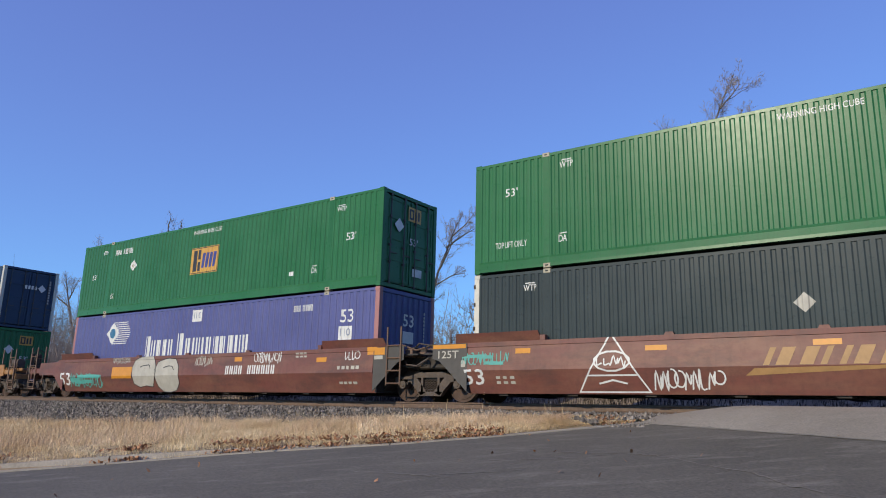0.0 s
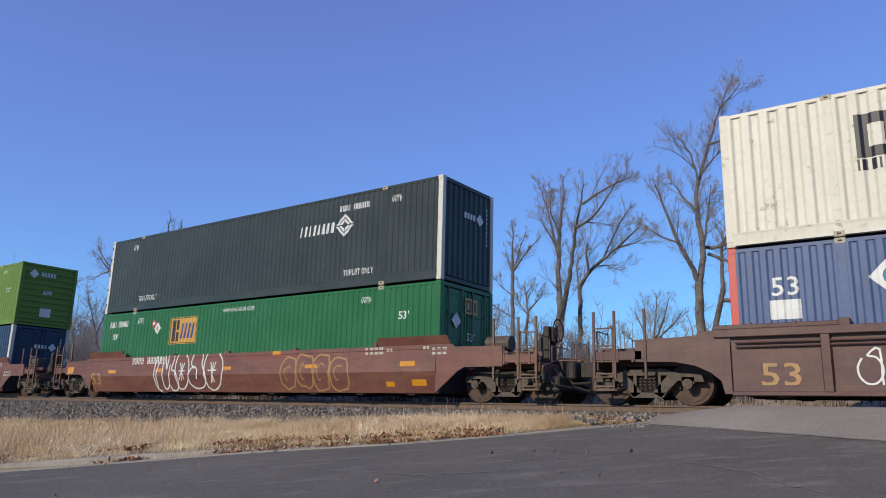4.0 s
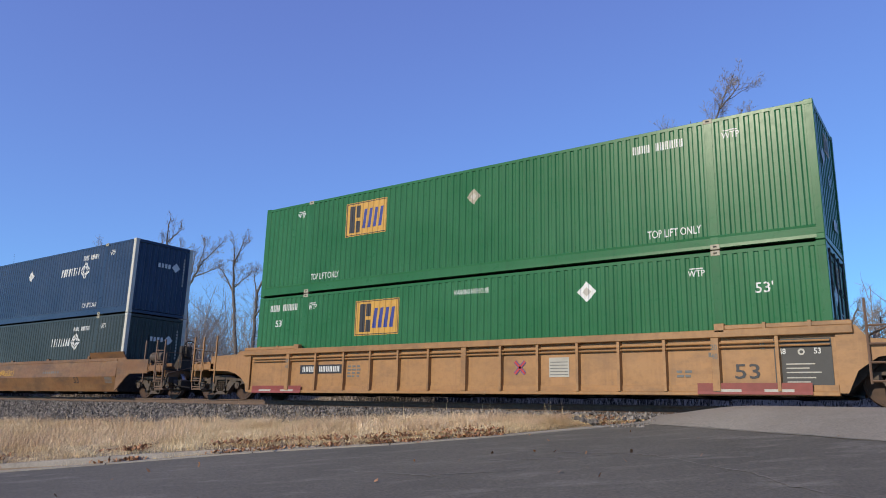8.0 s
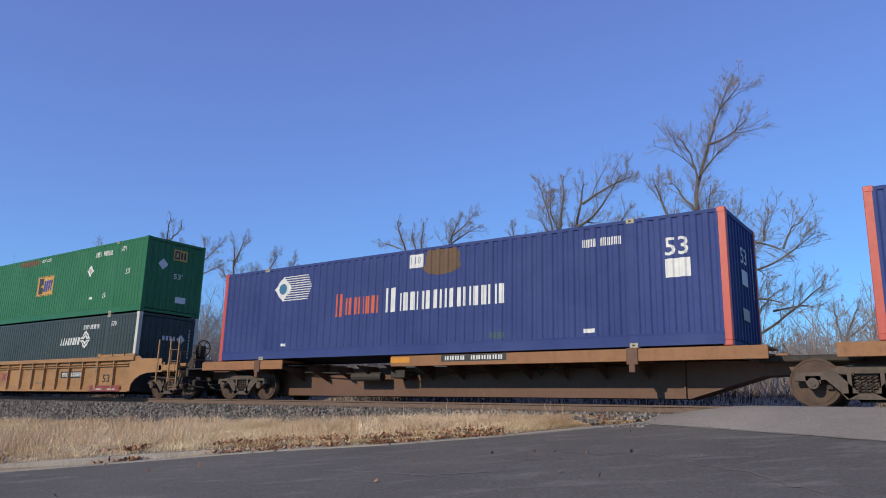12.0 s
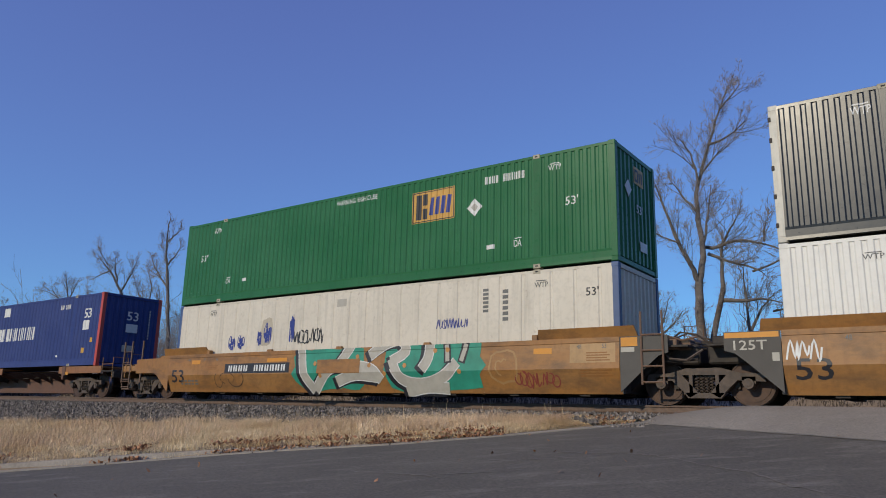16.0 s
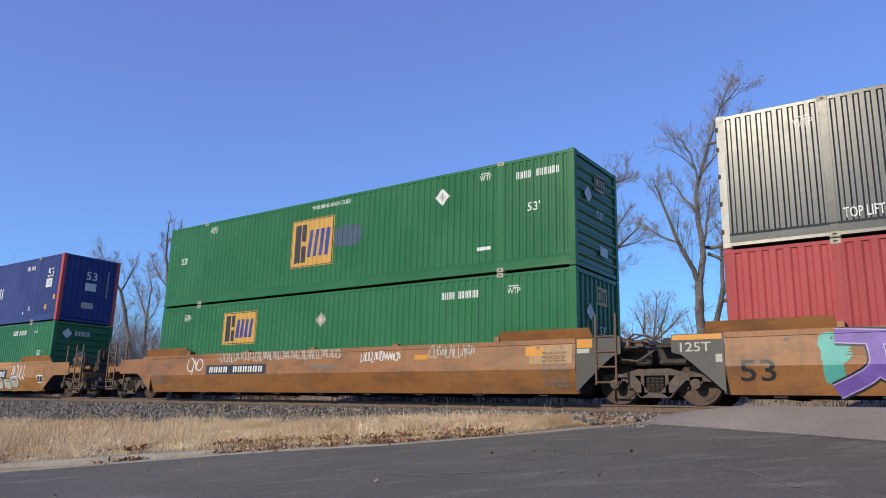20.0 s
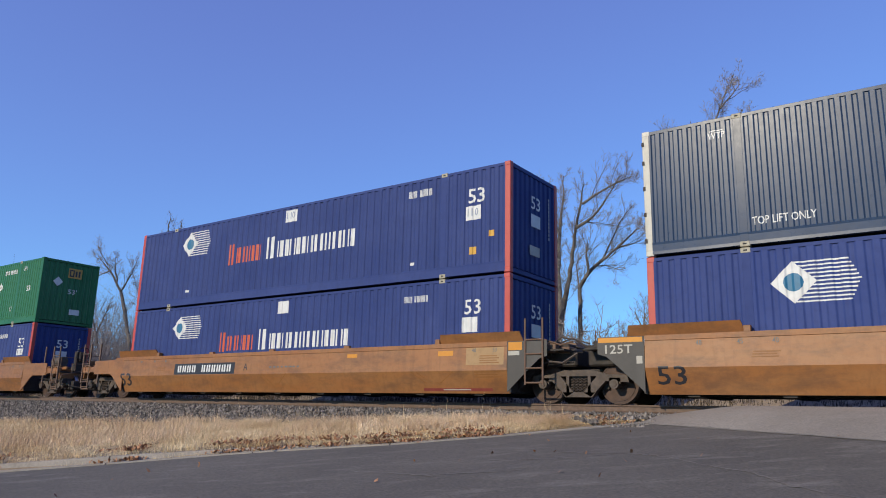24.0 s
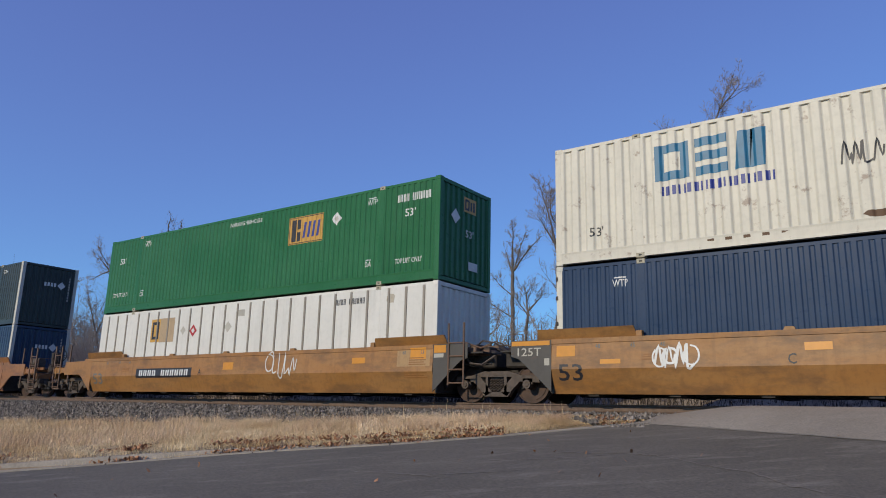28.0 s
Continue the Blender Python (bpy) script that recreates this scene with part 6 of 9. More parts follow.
def stroke(pts, t):
    """A ribbon along points, t wide, mitred at the bends."""
    pts = [p for i, p in enumerate(pts) if i == 0 or math.hypot(p[0] - pts[i - 1][0], p[1] - pts[i - 1][1]) > 1e-4]
    closed = len(pts) > 3 and math.hypot(pts[0][0] - pts[-1][0], pts[0][1] - pts[-1][1]) < 1e-4
    left, right = [], []
    for i, p in enumerate(pts):
        a = pts[i - 1] if i else (pts[-2] if closed else None)
        c = pts[i + 1] if i < len(pts) - 1 else (pts[1] if closed else None)
        n0 = n1 = None
        if a:
            m = math.hypot(p[0] - a[0], p[1] - a[1])
            n0 = (-(p[1] - a[1]) / m, (p[0] - a[0]) / m)
        if c:
            m = math.hypot(c[0] - p[0], c[1] - p[1])
            n1 = (-(c[1] - p[1]) / m, (c[0] - p[0]) / m)
        n0, n1 = n0 or n1, n1 or n0
        bx, bz = n0[0] + n1[0], n0[1] + n1[1]
        k = min(1.6, 2 / max(0.2, bx * bx + bz * bz)) * t / 2
        left.append((p[0] + bx * k, p[1] + bz * k))
        right.append((p[0] - bx * k, p[1] - bz * k))
    return [[right[i], right[i + 1], left[i + 1], left[i]] for i in range(len(pts) - 1)]


def tall_shapes(kinds, x, z, h, w, slant=0.0):
    """A row of plain upright strokes, a thick and a thin one for each sign."""
    out, n = [], len(kinds)
    full = w / n
    for k in range(n):
        u = x + k * full
        thick, thin = full * 0.36, full * 0.17
        order = ((0.04, thick), (0.58, thin)) if k % 2 else ((0.06, thin), (0.40, thick))
        for at_u, wide in order:
            out.append(rect(u + at_u * full, z, h, wide))
    return [[(px + slant * (pz - z), pz) for px, pz in p] for p in out]


def eased(pts, k=4):
    """A rounded line through points."""
    if len(pts) < 3:
        return pts
    out = []
    q = [pts[0]] + list(pts) + [pts[-1]]
    for a, b, c, d in zip(q, q[1:], q[2:], q[3:]):
        for j in range(k):
            t = j / k
            out.append(tuple(0.5 * (2 * b[i] + (c[i] - a[i]) * t + (2 * a[i] - 5 * b[i] + 4 * c[i] - d[i]) * t * t + (3 * b[i] - a[i] - 3 * c[i] + d[i]) * t ** 3) for i in (0, 1)))
    return out + [pts[-1]]


def scribble(x, z, h, w, t, seed, loops=None):
    """A running line of loops that fills the box."""
    rnd = random.Random(seed)
    n = loops or max(3, int(w / h * 3.2))
    pts, out = [], []
    for j in range(n):
        u0 = x + w * j / n
        du = w / n
        k = rnd.choice((0, 1, 2))
        if k == 0:
            pts += [(u0 + du * 0.1, z + h * rnd.uniform(0.7, 1)), (u0 + du * 0.15, z + h * rnd.uniform(0, 0.2)), (u0 + du * 0.8, z + h * rnd.uniform(0.1, 0.4))]
        elif k == 1:
            c, r = (u0 + du * 0.5, z + h * rnd.uniform(0.4, 0.6)), h * rnd.uniform(0.25, 0.42)
            pts += [(c[0] + min(r, du * 0.7) * math.cos(a), c[1] + r * math.sin(a)) for a in np.linspace(2.2, 8.0, 9)]
        else:
            pts += [(u0, z + h * rnd.uniform(0, 0.25)), (u0 + du * 0.4, z + h * rnd.uniform(0.75, 1)), (u0 + du * 0.75, z + h * rnd.uniform(0, 0.3)), (u0 + du, z + h * rnd.uniform(0.5, 0.9))]
        if rnd.random() < 0.45:
            out += stroke(eased(pts, 3), t)
            pts = []
    return out + stroke(eased(pts, 3), t)


def blob(x, z, h, w, seed, sides=11):
    rnd = random.Random(seed)
    c = (x + w / 2, z + h / 2)
    pts = []
    for j in range(sides):
        a = 2 * math.pi * j / sides
        r = rnd.uniform(0.86, 1.06)
        s = max(abs(math.cos(a)), abs(math.sin(a))) ** 0.6
        pts.append((c[0] + w / 2 * r * math.cos(a) / s, c[1] + h / 2 * r * math.sin(a) / s))
    return [[c, pts[j], pts[(j + 1) % sides]] for j in range(sides)], [p for p in pts]


def fitted(paths, x, z, h, w):
    """Paths given in shares of a box, set into the box."""
    return [[(x + u * w, z + v * h) for u, v in p] for p in paths]


# heavy sprayed letters, as the middle lines of their bars
BLOCK_BARS = [[(0.03, 0.0), (0.03, 1.0)], [(0.0, 0.90), (0.155, 0.90)], [(0.0, 0.52), (0.12, 0.52)], [(0.0, 0.10), (0.155, 0.10)],
              [(0.205, 1.0), (0.205, 0.12)], [(0.18, 0.11), (0.345, 0.11)], [(0.32, 1.0), (0.32, 0.1)],
              [(0.39, 0.0), (0.42, 1.0)], [(0.40, 0.88), (0.54, 0.88)], [(0.40, 0.45), (0.54, 0.45)], [(0.525, 1.0), (0.54, 0.0)],
              [(0.605, 0.0), (0.595, 1.0)], [(0.58, 0.89), (0.71, 0.89)], [(0.705, 0.95), (0.72, 0.08)], [(0.58, 0.11), (0.72, 0.11)],
              [(0.80, 0.0), (0.80, 1.0)], [(0.78, 0.90), (0.98, 0.90)], [(0.78, 0.52), (0.88, 0.52)], [(0.78, 0.10), (1.0, 0.10)]]
BUBBLES = [[(0.10, 0.0), (0.03, 0.12), (0.0, 0.45), (0.02, 0.80), (0.09, 0.98), (0.16, 0.93), (0.19, 0.55), (0.22, 0.90), (0.28, 0.98), (0.30, 0.85), (0.27, 0.55), (0.33, 0.48), (0.37, 0.25), (0.34, 0.05), (0.27, 0.04), (0.24, 0.16)],
           [(0.24, 0.66), (0.23, 0.20), (0.18, 0.06), (0.14, 0.20), (0.13, 0.70)], [(0.05, 0.1), (0.04, 0.5), (0.11, 0.95)],
           [(0.37, 0.10), (0.33, 0.40), (0.33, 0.75), (0.40, 0.96), (0.48, 0.88), (0.525, 0.60), (0.52, 0.30), (0.46, 0.10), (0.40, 0.06), (0.37, 0.10)],
           [(0.64, 0.30), (0.645, 0.50), (0.60, 0.60), (0.55, 0.52), (0.525, 0.35), (0.55, 0.18), (0.63, 0.08), (0.73, 0.12), (0.77, 0.28), (0.76, 0.45), (0.71, 0.65), (0.72, 0.95), (0.66, 1.0), (0.60, 0.92), (0.555, 0.70), (0.60, 0.55)],
           [(0.79, 0.12), (0.75, 0.40), (0.75, 0.75), (0.83, 1.0), (0.92, 0.95), (0.99, 0.70), (1.0, 0.45), (0.95, 0.15), (0.86, 0.04), (0.79, 0.12)],
           [(0.38, 0.50), (0.47, 0.50)], [(0.39, 0.70), (0.46, 0.30)], [(0.46, 0.70), (0.39, 0.28)], [(0.425, 0.68), (0.425, 0.26)],
           [(0.80, 0.50), (0.92, 0.50)], [(0.83, 0.70), (0.89, 0.22)], [(0.90, 0.70), (0.84, 0.20)], [(0.865, 0.68), (0.865, 0.22)]]
FAT_BARS = [[(0.03, 0.06), (0.07, 0.45), (0.06, 0.92)], [(0.06, 0.92), (0.17, 0.90)], [(0.06, 0.48), (0.17, 0.48)], [(0.17, 0.92), (0.165, 0.45), (0.20, 0.06)], [(0.03, 0.07), (0.20, 0.07)],
            [(0.36, 0.86), (0.28, 0.82), (0.255, 0.45), (0.29, 0.16), (0.37, 0.10)],
            [(0.43, 1.0), (0.43, 0.50), (0.42, 0.04)], [(0.43, 0.92), (0.56, 0.90)], [(0.56, 0.92), (0.545, 0.50)], [(0.43, 0.48), (0.55, 0.48)], [(0.53, 0.46), (0.62, 0.04)],
            [(0.66, 0.78), (0.97, 0.86)], [(0.84, 0.80), (0.84, 0.36), (0.98, 0.04)], [(0.84, 0.40), (0.76, 0.16), (0.80, 0.03)]]
SWEEPS = [[(0.05, 1.0), (0.06, 0.60), (0.08, 0.30), (0.13, 0.04)], [(0.13, 0.04), (0.22, 0.42), (0.33, 0.50), (0.45, 0.42), (0.50, 0.22)], [(0.26, 0.20), (0.36, 0.32), (0.48, 0.28)],
          [(0.28, 0.55), (0.34, 0.86), (0.36, 0.95)], [(0.44, 0.66), (0.52, 0.86), (0.60, 0.92), (0.62, 0.72), (0.55, 0.55)], [(0.55, 0.60), (0.60, 0.25), (0.70, 0.16), (0.80, 0.28), (0.86, 0.52)],
          [(0.74, 0.95), (0.73, 0.60), (0.70, 0.40)], [(0.62, 0.02), (0.72, 0.10), (0.82, 0.08)]]

SEED = [0]


def mark(th, form, kind, x, z, h, w=None):
    """One paint mark; x, z its lower left corner (or middle), h its height and w its width."""
    SEED[0] += 1
    sd = SEED[0]
    put = lambda nm, polys, mat, lift=0.004, label="": lay(th, nm, polys, mat, form, lift, label)
    tone = L_WHITE
    for end, m in (("_dark", L_DARK), ("_grey", L_GREY), ("_white", L_WHITE), ("_tan", L_TANPAINT), ("_blue", L_BLUE), ("_teal", L_TEAL), ("_red", L_RED), ("_pale", L_PALE), ("_mint", L_MINT), ("_orange", L_ORANGE), ("_yellow", L_YELLOW)):
        if kind.endswith(end):
            tone, base = m, kind[:-len(end)]
            break
    else:
        base = kind
    if base in ("wtp", "da", "fifty", "top", "warn", "warn2", "letter_a", "letter_b", "letter_c", "spine_word", "spine_code", "fifty_serif"):
        text = {"wtp": "WTP", "da": "DA", "fifty": "53'", "top": "TOP LIFT ONLY", "warn": "WARNING HIGH CUBE", "warn2": "HIGH CUBE", "letter_a": "A", "letter_b": "B", "letter_c": "C", "spine_word": "TWIN 28 - ALL PURPOSE SPINE CAR", "spine_code": "2-28/1-57", "fifty_serif": "53"}[base]
        if form is not None and form[0] == 1 and base == "fifty":
            text = "53"
        if base in ("letter_a", "letter_b", "letter_c"):
            tone = L_DARK
        if base == "wtp":
            polys = word(text, x, z, h * 0.72, 0.36) + [rect(x + 0.04, z + h * 0.84, h * 0.12, 0.28)]
        elif base == "da":
            polys = word(text, x, z, h * 0.72, 0.22) + [rect(x + 0.02, z + h * 0.84, h * 0.1, 0.2)]
        elif base == "fifty":
            polys = word(text, x, z, h, h * (1.55 if "'" in text else 1.6))
        elif base == "fifty_serif":
            polys = word(text, x, z, h, 0.50)
        else:
            polys = word(text, x, z, h, w)
        put("lettering", polys, tone)
    elif base in ("id10", "id6", "id4", "vert_id"):
        if base == "vert_id":
            polys = [rect(x, z + i * h / 6, h / 6 * 0.66, 0.16) for i in range(6)]
            put("number_row", polys, L_GREY)
        else:
            n = {"id10": 11, "id6": 6, "id4": 4}[base]
            put("number_row", bars(n, x, z, h, w, 4 if n == 11 else None), tone)
    elif kind in ("stencil", "stencil_dark"):
        m = L_PALE if kind == "stencil" else L_GREY
        rows = max(1, int(h / 0.09))
        polys = []
        for r in range(rows):
            n = max(2, int(w / 0.16))
            polys += [rect(x + i * w / n, z + r * h / rows, h / rows * 0.55, w / n * random.Random(sd * 31 + r * 7 + i).uniform(0.5, 0.85)) for i in range(n)]
        put("stencil_row", polys, m)
    elif kind in ("diamond", "tan_diamond", "red_diamond", "half_diamond"):
        m = {"diamond": L_WHITE, "tan_diamond": M_CASTING, "red_diamond": L_RED, "half_diamond": L_PALE}[kind]
        put("placard", [rhomb(x, z, h)], m)
        if kind != "half_diamond":
            put("placard_border", [rhomb(x, z, h * 0.45)], L_PALE if kind != "red_diamond" else L_WHITE, 0.006)
    elif kind in ("panelled", "panelled_big", "panelled_worn"):
        if kind == "panelled_big":
            w = 1.52
        put("logo_panel", [rect(x, z, h, w)], L_ORANGE, 0.004, "orange-yellow panel with dark and blue shapes")
        if kind == "panelled_worn":
            put("bare_patch", [rect(x + w * 0.4, z - 0.02, h * 1.04, w * 0.62)], M_WORN, 0.005)
            put("logo_shape", frame_bars(x + 0.08, z + 0.1, h - 0.2, w * 0.3, 0.10), L_DARK, 0.007)
        else:
            put("logo_shape", [rect(x + w * 0.10, z + h * 0.10, h * 0.80, w * 0.13), rect(x + w * 0.26, z + h * 0.10, h * 0.34, w * 0.10), rect(x + w * 0.26, z + h * 0.54, h * 0.36, w * 0.10)] + frame_bars(x + 0.02, z + 0.02, h - 0.04, w - 0.04, 0.022), L_DARK, 0.006)
            lo, hi = z + h * 0.20, z + h * 0.76
            blue = [[(x + w * (0.41 + 0.13 * i), lo), (x + w * (0.49 + 0.13 * i), lo), (x + w * (0.53 + 0.13 * i), hi), (x + w * (0.45 + 0.13 * i), hi)] for i in range(4)]
            put("logo_shape", blue, L_BLUE, 0.006)
    elif kind == "darkbox":
        hh = h * 0.92
        polys = [[(x + 0.19 * i, z), (x + 0.19 * i + 0.075 + 0.03 * (i % 2), z), (x + 0.19 * i + 0.12 + 0.03 * (i % 2), z + hh), (x + 0.19 * i + 0.045, z + hh)] for i in range(8)]
        put("logo_shape", polys, L_WHITE, 0.004, "white wordmark shapes")
    elif kind == "emblem":
        r = h
        polys = []
        for k in range(4):
            a, b = [(0, -1), (1, 0), (0, 1), (-1, 0)][k], [(1, 0), (0, 1), (-1, 0), (0, -1)][k]
            for i0, i1, o in ((0.06, 0.94, 1.0), (0.10, 0.90, 0.62)):
                p0 = (a[0] + (b[0] - a[0]) * i0, a[1] + (b[1] - a[1]) * i0)
                p1 = (a[0] + (b[0] - a[0]) * i1, a[1] + (b[1] - a[1]) * i1)
                polys.append([(x + r * p0[0] * o, z + r * p0[1] * o), (x + r * p1[0] * o, z + r * p1[1] * o), (x + r * p1[0] * (o - 0.27), z + r * p1[1] * (o - 0.27)), (x + r * p0[0] * (o - 0.27), z + r * p0[1] * (o - 0.27))])
        put("logo_emblem", polys, L_WHITE, 0.004, "white diamond-shaped emblem")
    elif kind == "globe":
        r = h * 0.5
        cx, cz = x + r * 0.85, z + r
        put("logo_emblem", [rhomb(cx, cz, r)], L_WHITE, 0.004, "white diamond emblem with trailing stripes")
        put("logo_shape", [[(cx + r * 0.44 * math.cos(a), cz + r * 0.44 * math.sin(a)) for a in (2 * math.pi * j / 12 for j in range(12))]], L_TEAL, 0.006)
        n = 11
        polys = []
        for i in range(n):
            zz = z + h * (0.04 + 0.92 * i / (n - 1))
            k = abs(i - (n - 1) / 2) / ((n - 1) / 2)
            polys.append(rect(cx + r * (1 - k) * 0.9 + 0.03, zz - h * 0.018, h * 0.036, w - r * 0.85 - r * (1 - k) * 0.9 - w * 0.12 * k - 0.03))
        put("logo_tail", polys, L_WHITE)
    elif kind in ("royal", "royal_white"):
        m = L_VERMILION if kind == "royal" else L_WHITE
        big, small = h * 1.08, h * 0.80
        put("logo_wordmark", tall_shapes("b", x, z - h * 0.06, big, w * 0.062) + tall_shapes("aobb", x + w * 0.064, z, small, w * 0.23), m, 0.004, "row of vermilion wordmark shapes")
        put("logo_wordmark", tall_shapes("o", x + w * 0.325, z - h * 0.02, big, w * 0.085) + tall_shapes("vaoxvbain", x + w * 0.412, z, small, w * 0.59), L_WHITE, 0.004, "row of white wordmark shapes")
    elif base == "box110":
        put("number_panel", [rect(x, z, h, w)], L_WHITE)
        if sd % 3 != 0:
            put("lettering", word("110", x + w * 0.12, z + h * 0.28, h * 0.55, w * 0.72), L_GREYBLUE, 0.006)
    elif base in ("tab", "tab_orange", "sheet_mark"):
        put("sticker", [rect(x, z, h, w)], tone if base != "sheet_mark" else L_PALE)
    elif kind == "sticker":
        put("sticker", [rect(x - h, z - h, 2 * h, 2 * h)], L_YELLOW)
    elif kind in ("rust_patch", "faded_patch", "stain_patch"):
        m = {"rust_patch": M_RUSTPATCH, "faded_patch": M_FADED, "stain_patch": M_STAIN}[kind]
        tri, pts = blob(x, z, h, w, sd, 14)
        put("worn_patch", tri, m, 0.003)
    elif kind in ("hexagon", "house"):
        r = h
        put("logo_emblem", [[(x - 0.85 * r, z - r * 0.5), (x, z - r), (x + 0.85 * r, z - r * 0.5), (x + 0.85 * r, z + r * 0.5), (x, z + r), (x - 0.85 * r, z + r * 0.5)]], L_WHITE, 0.004, "white hexagonal emblem with red bars")
        red = [rect(x - 0.52 * r, z - 0.42 * r, 0.84 * r, 0.11 * r), rect(x - 0.22 * r, z - 0.55 * r, 1.0 * r, 0.11 * r), rect(x + 0.12 * r, z - 0.45 * r, 1.0 * r, 0.11 * r), rect(x + 0.42 * r, z - 0.42 * r, 0.84 * r, 0.11 * r), rect(x - 0.5 * r, z - 0.08 * r, 0.12 * r, 1.0 * r)]
        put("logo_shape", red, L_RED, 0.006)
    elif kind == "hexed":
        put("logo_wordmark", tall_shapes("nob", x, z, h, w), L_WHITE, 0.004, "white wordmark shapes")
    elif kind == "group":
        put("logo_wordmark", tall_shapes("oboob", x, z, h, w), L_WHITE, 0.004, "white wordmark shapes")
    elif base == "creambox":
        put("logo_wordmark", frame_bars(x, z, h, w * 0.30, h * 0.24) + [rect(x + w * 0.35, z + h * 0.39 * i, h * 0.24, w * 0.27) for i in range(3)] + [[(x + w * (0.67 + 0.12 * i), z), (x + w * (0.79 + 0.12 * i), z), (x + w * (0.83 + 0.10 * i), z + h), (x + w * (0.71 + 0.10 * i), z + h)] for i in range(2)], tone, 0.004, "large wordmark shapes")
    elif base == "inter":
        put("logo_wordmark", tall_shapes("invbbwooab", x, z, h, w), tone)
    elif kind == "cleanbox":
        put("logo_wordmark", tall_shapes("xbo", x, z, h, w * 1.02), L_RED, 0.004, "red wordmark shapes")
    elif kind == "darkword":
        put("logo_wordmark", tall_shapes("b", x, z, h, w * 0.12) + tall_shapes("ooibvioo", x + w * 0.12, z - h * 0.02, h * 0.78, w * 0.9), L_DARK, 0.004, "dark wordmark shapes")
    elif kind == "sunpanes":
        polys = []
        cols = [(0.0, 0.06), (0.075, 0.215), (0.245, 0.42), (0.465, 0.71), (0.74, 1.0)]
        for a, b in cols:
            top_a, top_b = h * (0.50 + 0.50 * a ** 0.6), h * (0.50 + 0.50 * min(1, b) ** 0.6)
            mid_a, mid_b = h * (0.34 + 0.10 * math.sin(a * 3.0)), h * (0.34 + 0.10 * math.sin(b * 3.0))
            gap = h * 0.09
            polys.append([(x + a * w, z + mid_a + gap), (x + b * w, z + mid_b + gap), (x + b * w, z + top_b), (x + a * w, z + top_a)])
            polys.append([(x + a * w, z - 0.1), (x + b * w, z - 0.1), (x + b * w, z + mid_b), (x + a * w, z + mid_a)])
        put("logo_shape", polys[:8], L_PALEYELLOW, 0.004, "pale yellow arched window shapes")
        put("logo_shape", polys[8:], L_YELLOW)
    elif kind == "newlogo":
        put("logo_tail", [[(x, z + h * 0.93), (x + w * 0.62, z + h), (x + w * 0.60, z + h * 0.92), (x + 0.04, z + h * 0.86)]] + [[(x + w * (0.06 + 0.09 * i), z + h * (0.72 - 0.2 * i)), (x + w * 0.50, z + h * (0.80 - 0.17 * i)), (x + w * 0.49, z + h * (0.72 - 0.17 * i)), (x + w * (0.09 + 0.09 * i), z + h * (0.64 - 0.2 * i))] for i in range(4)], L_WHITE)
        put("logo_emblem", [rhomb(x + w * 0.70, z + h * 0.42, h * 0.58)], L_RED, 0.005, "red diamond emblem with white shapes")
        put("logo_shape", frame_bars(x + w * 0.6, z + h * 0.25, h * 0.36, w * 0.2, 0.08), L_WHITE, 0.007)
    elif kind == "newword":
        put("logo_wordmark", tall_shapes("bao", x, z, h * 0.95, 2.05) + tall_shapes("bb", x + 2.15, z, h * 0.95, 1.3), L_WHITE, 0.004, "large white wordmark shapes")
    elif base in ("amber", "amber_box", "amber_pale"):
        put("reflector", [rect(x, z, h, w)], L_REFLECT if base == "amber" else L_AMBERPALE)
    elif kind == "idbox":
        put("number_panel", [rect(x, z, h, w)], L_DARK)
        for bar in bars(11, x + w * 0.06, z + h * 0.2, h * 0.62, w * 0.9, 4):
            put("number_bar", [bar], L_WHITE, 0.006)
    elif kind == "railword_red":
        put("logo_wordmark", tall_shapes("vvx", x, z, h, w * 1.06), L_DULLRED, 0.004, "dull red wordmark shapes")
    elif kind == "railword_white":
        put("number_panel", [rect(x, z, h, w)], L_DARK)
        put("logo_wordmark", tall_shapes("vvx", x + w * 0.08, z + h * 0.18, h * 0.66, w * 0.9), L_PALE, 0.006)
    elif kind == "slanted":
        put("logo_wordmark", tall_shapes("boob", x + w * 0.10, z + h * 0.36, h * 0.62, w * 0.88, 0.45) + [[(x, z), (x + w * 0.90, z + h * 0.22), (x + w * 0.93, z + h * 0.32), (x + w * 0.06, z + h * 0.26)]], L_TANPAINT, 0.004, "tan slanted wordmark shapes")
    elif kind == "panel_grey":
        if x < 0:
            x, w = max(x, -8.08), min(w, 0.9)
        put("data_panel", [rect(x, z, h, w)], M_CHARCOAL, 0.010, "charcoal panel with white lettering")
        rows = (0.56, 0.62) if x < 0 else (0.16, 0.24, 0.34, 0.42, 0.50)
        put("stencil_row", [rect(x + w * 0.2, z + h * r, 0.022, w * (0.40 + 0.2 * ((k * 7) % 3) / 2)) for k, r in enumerate(rows)], L_PALE, 0.012)
        put("lettering", word("53" if x < 0 else "48", x + w * 0.08, z + h * 0.70, 0.11) + word("48" if x < 0 else "53", x + w * 0.70, z + h * 0.70, 0.11), L_WHITE, 0.012)
        put("painted_mark", ring(x + w * 0.42, z + h * 0.68, 0.12, 0.12, 0.03, 10), L_PALE, 0.012)
    elif kind == "panel_white":
        put("data_panel", [rect(x, z, h, w)], L_PALE)
        put("stencil_row", [rect(x + 0.03, z + h * (0.1 + 0.16 * i), 0.018, w - 0.06) for i in range(5)], L_GREY, 0.006)
    elif kind == "label_red":
        put("warning_label", [rect(x, z - 0.02, h + 0.02, w)], L_DULLRED, 0.072)
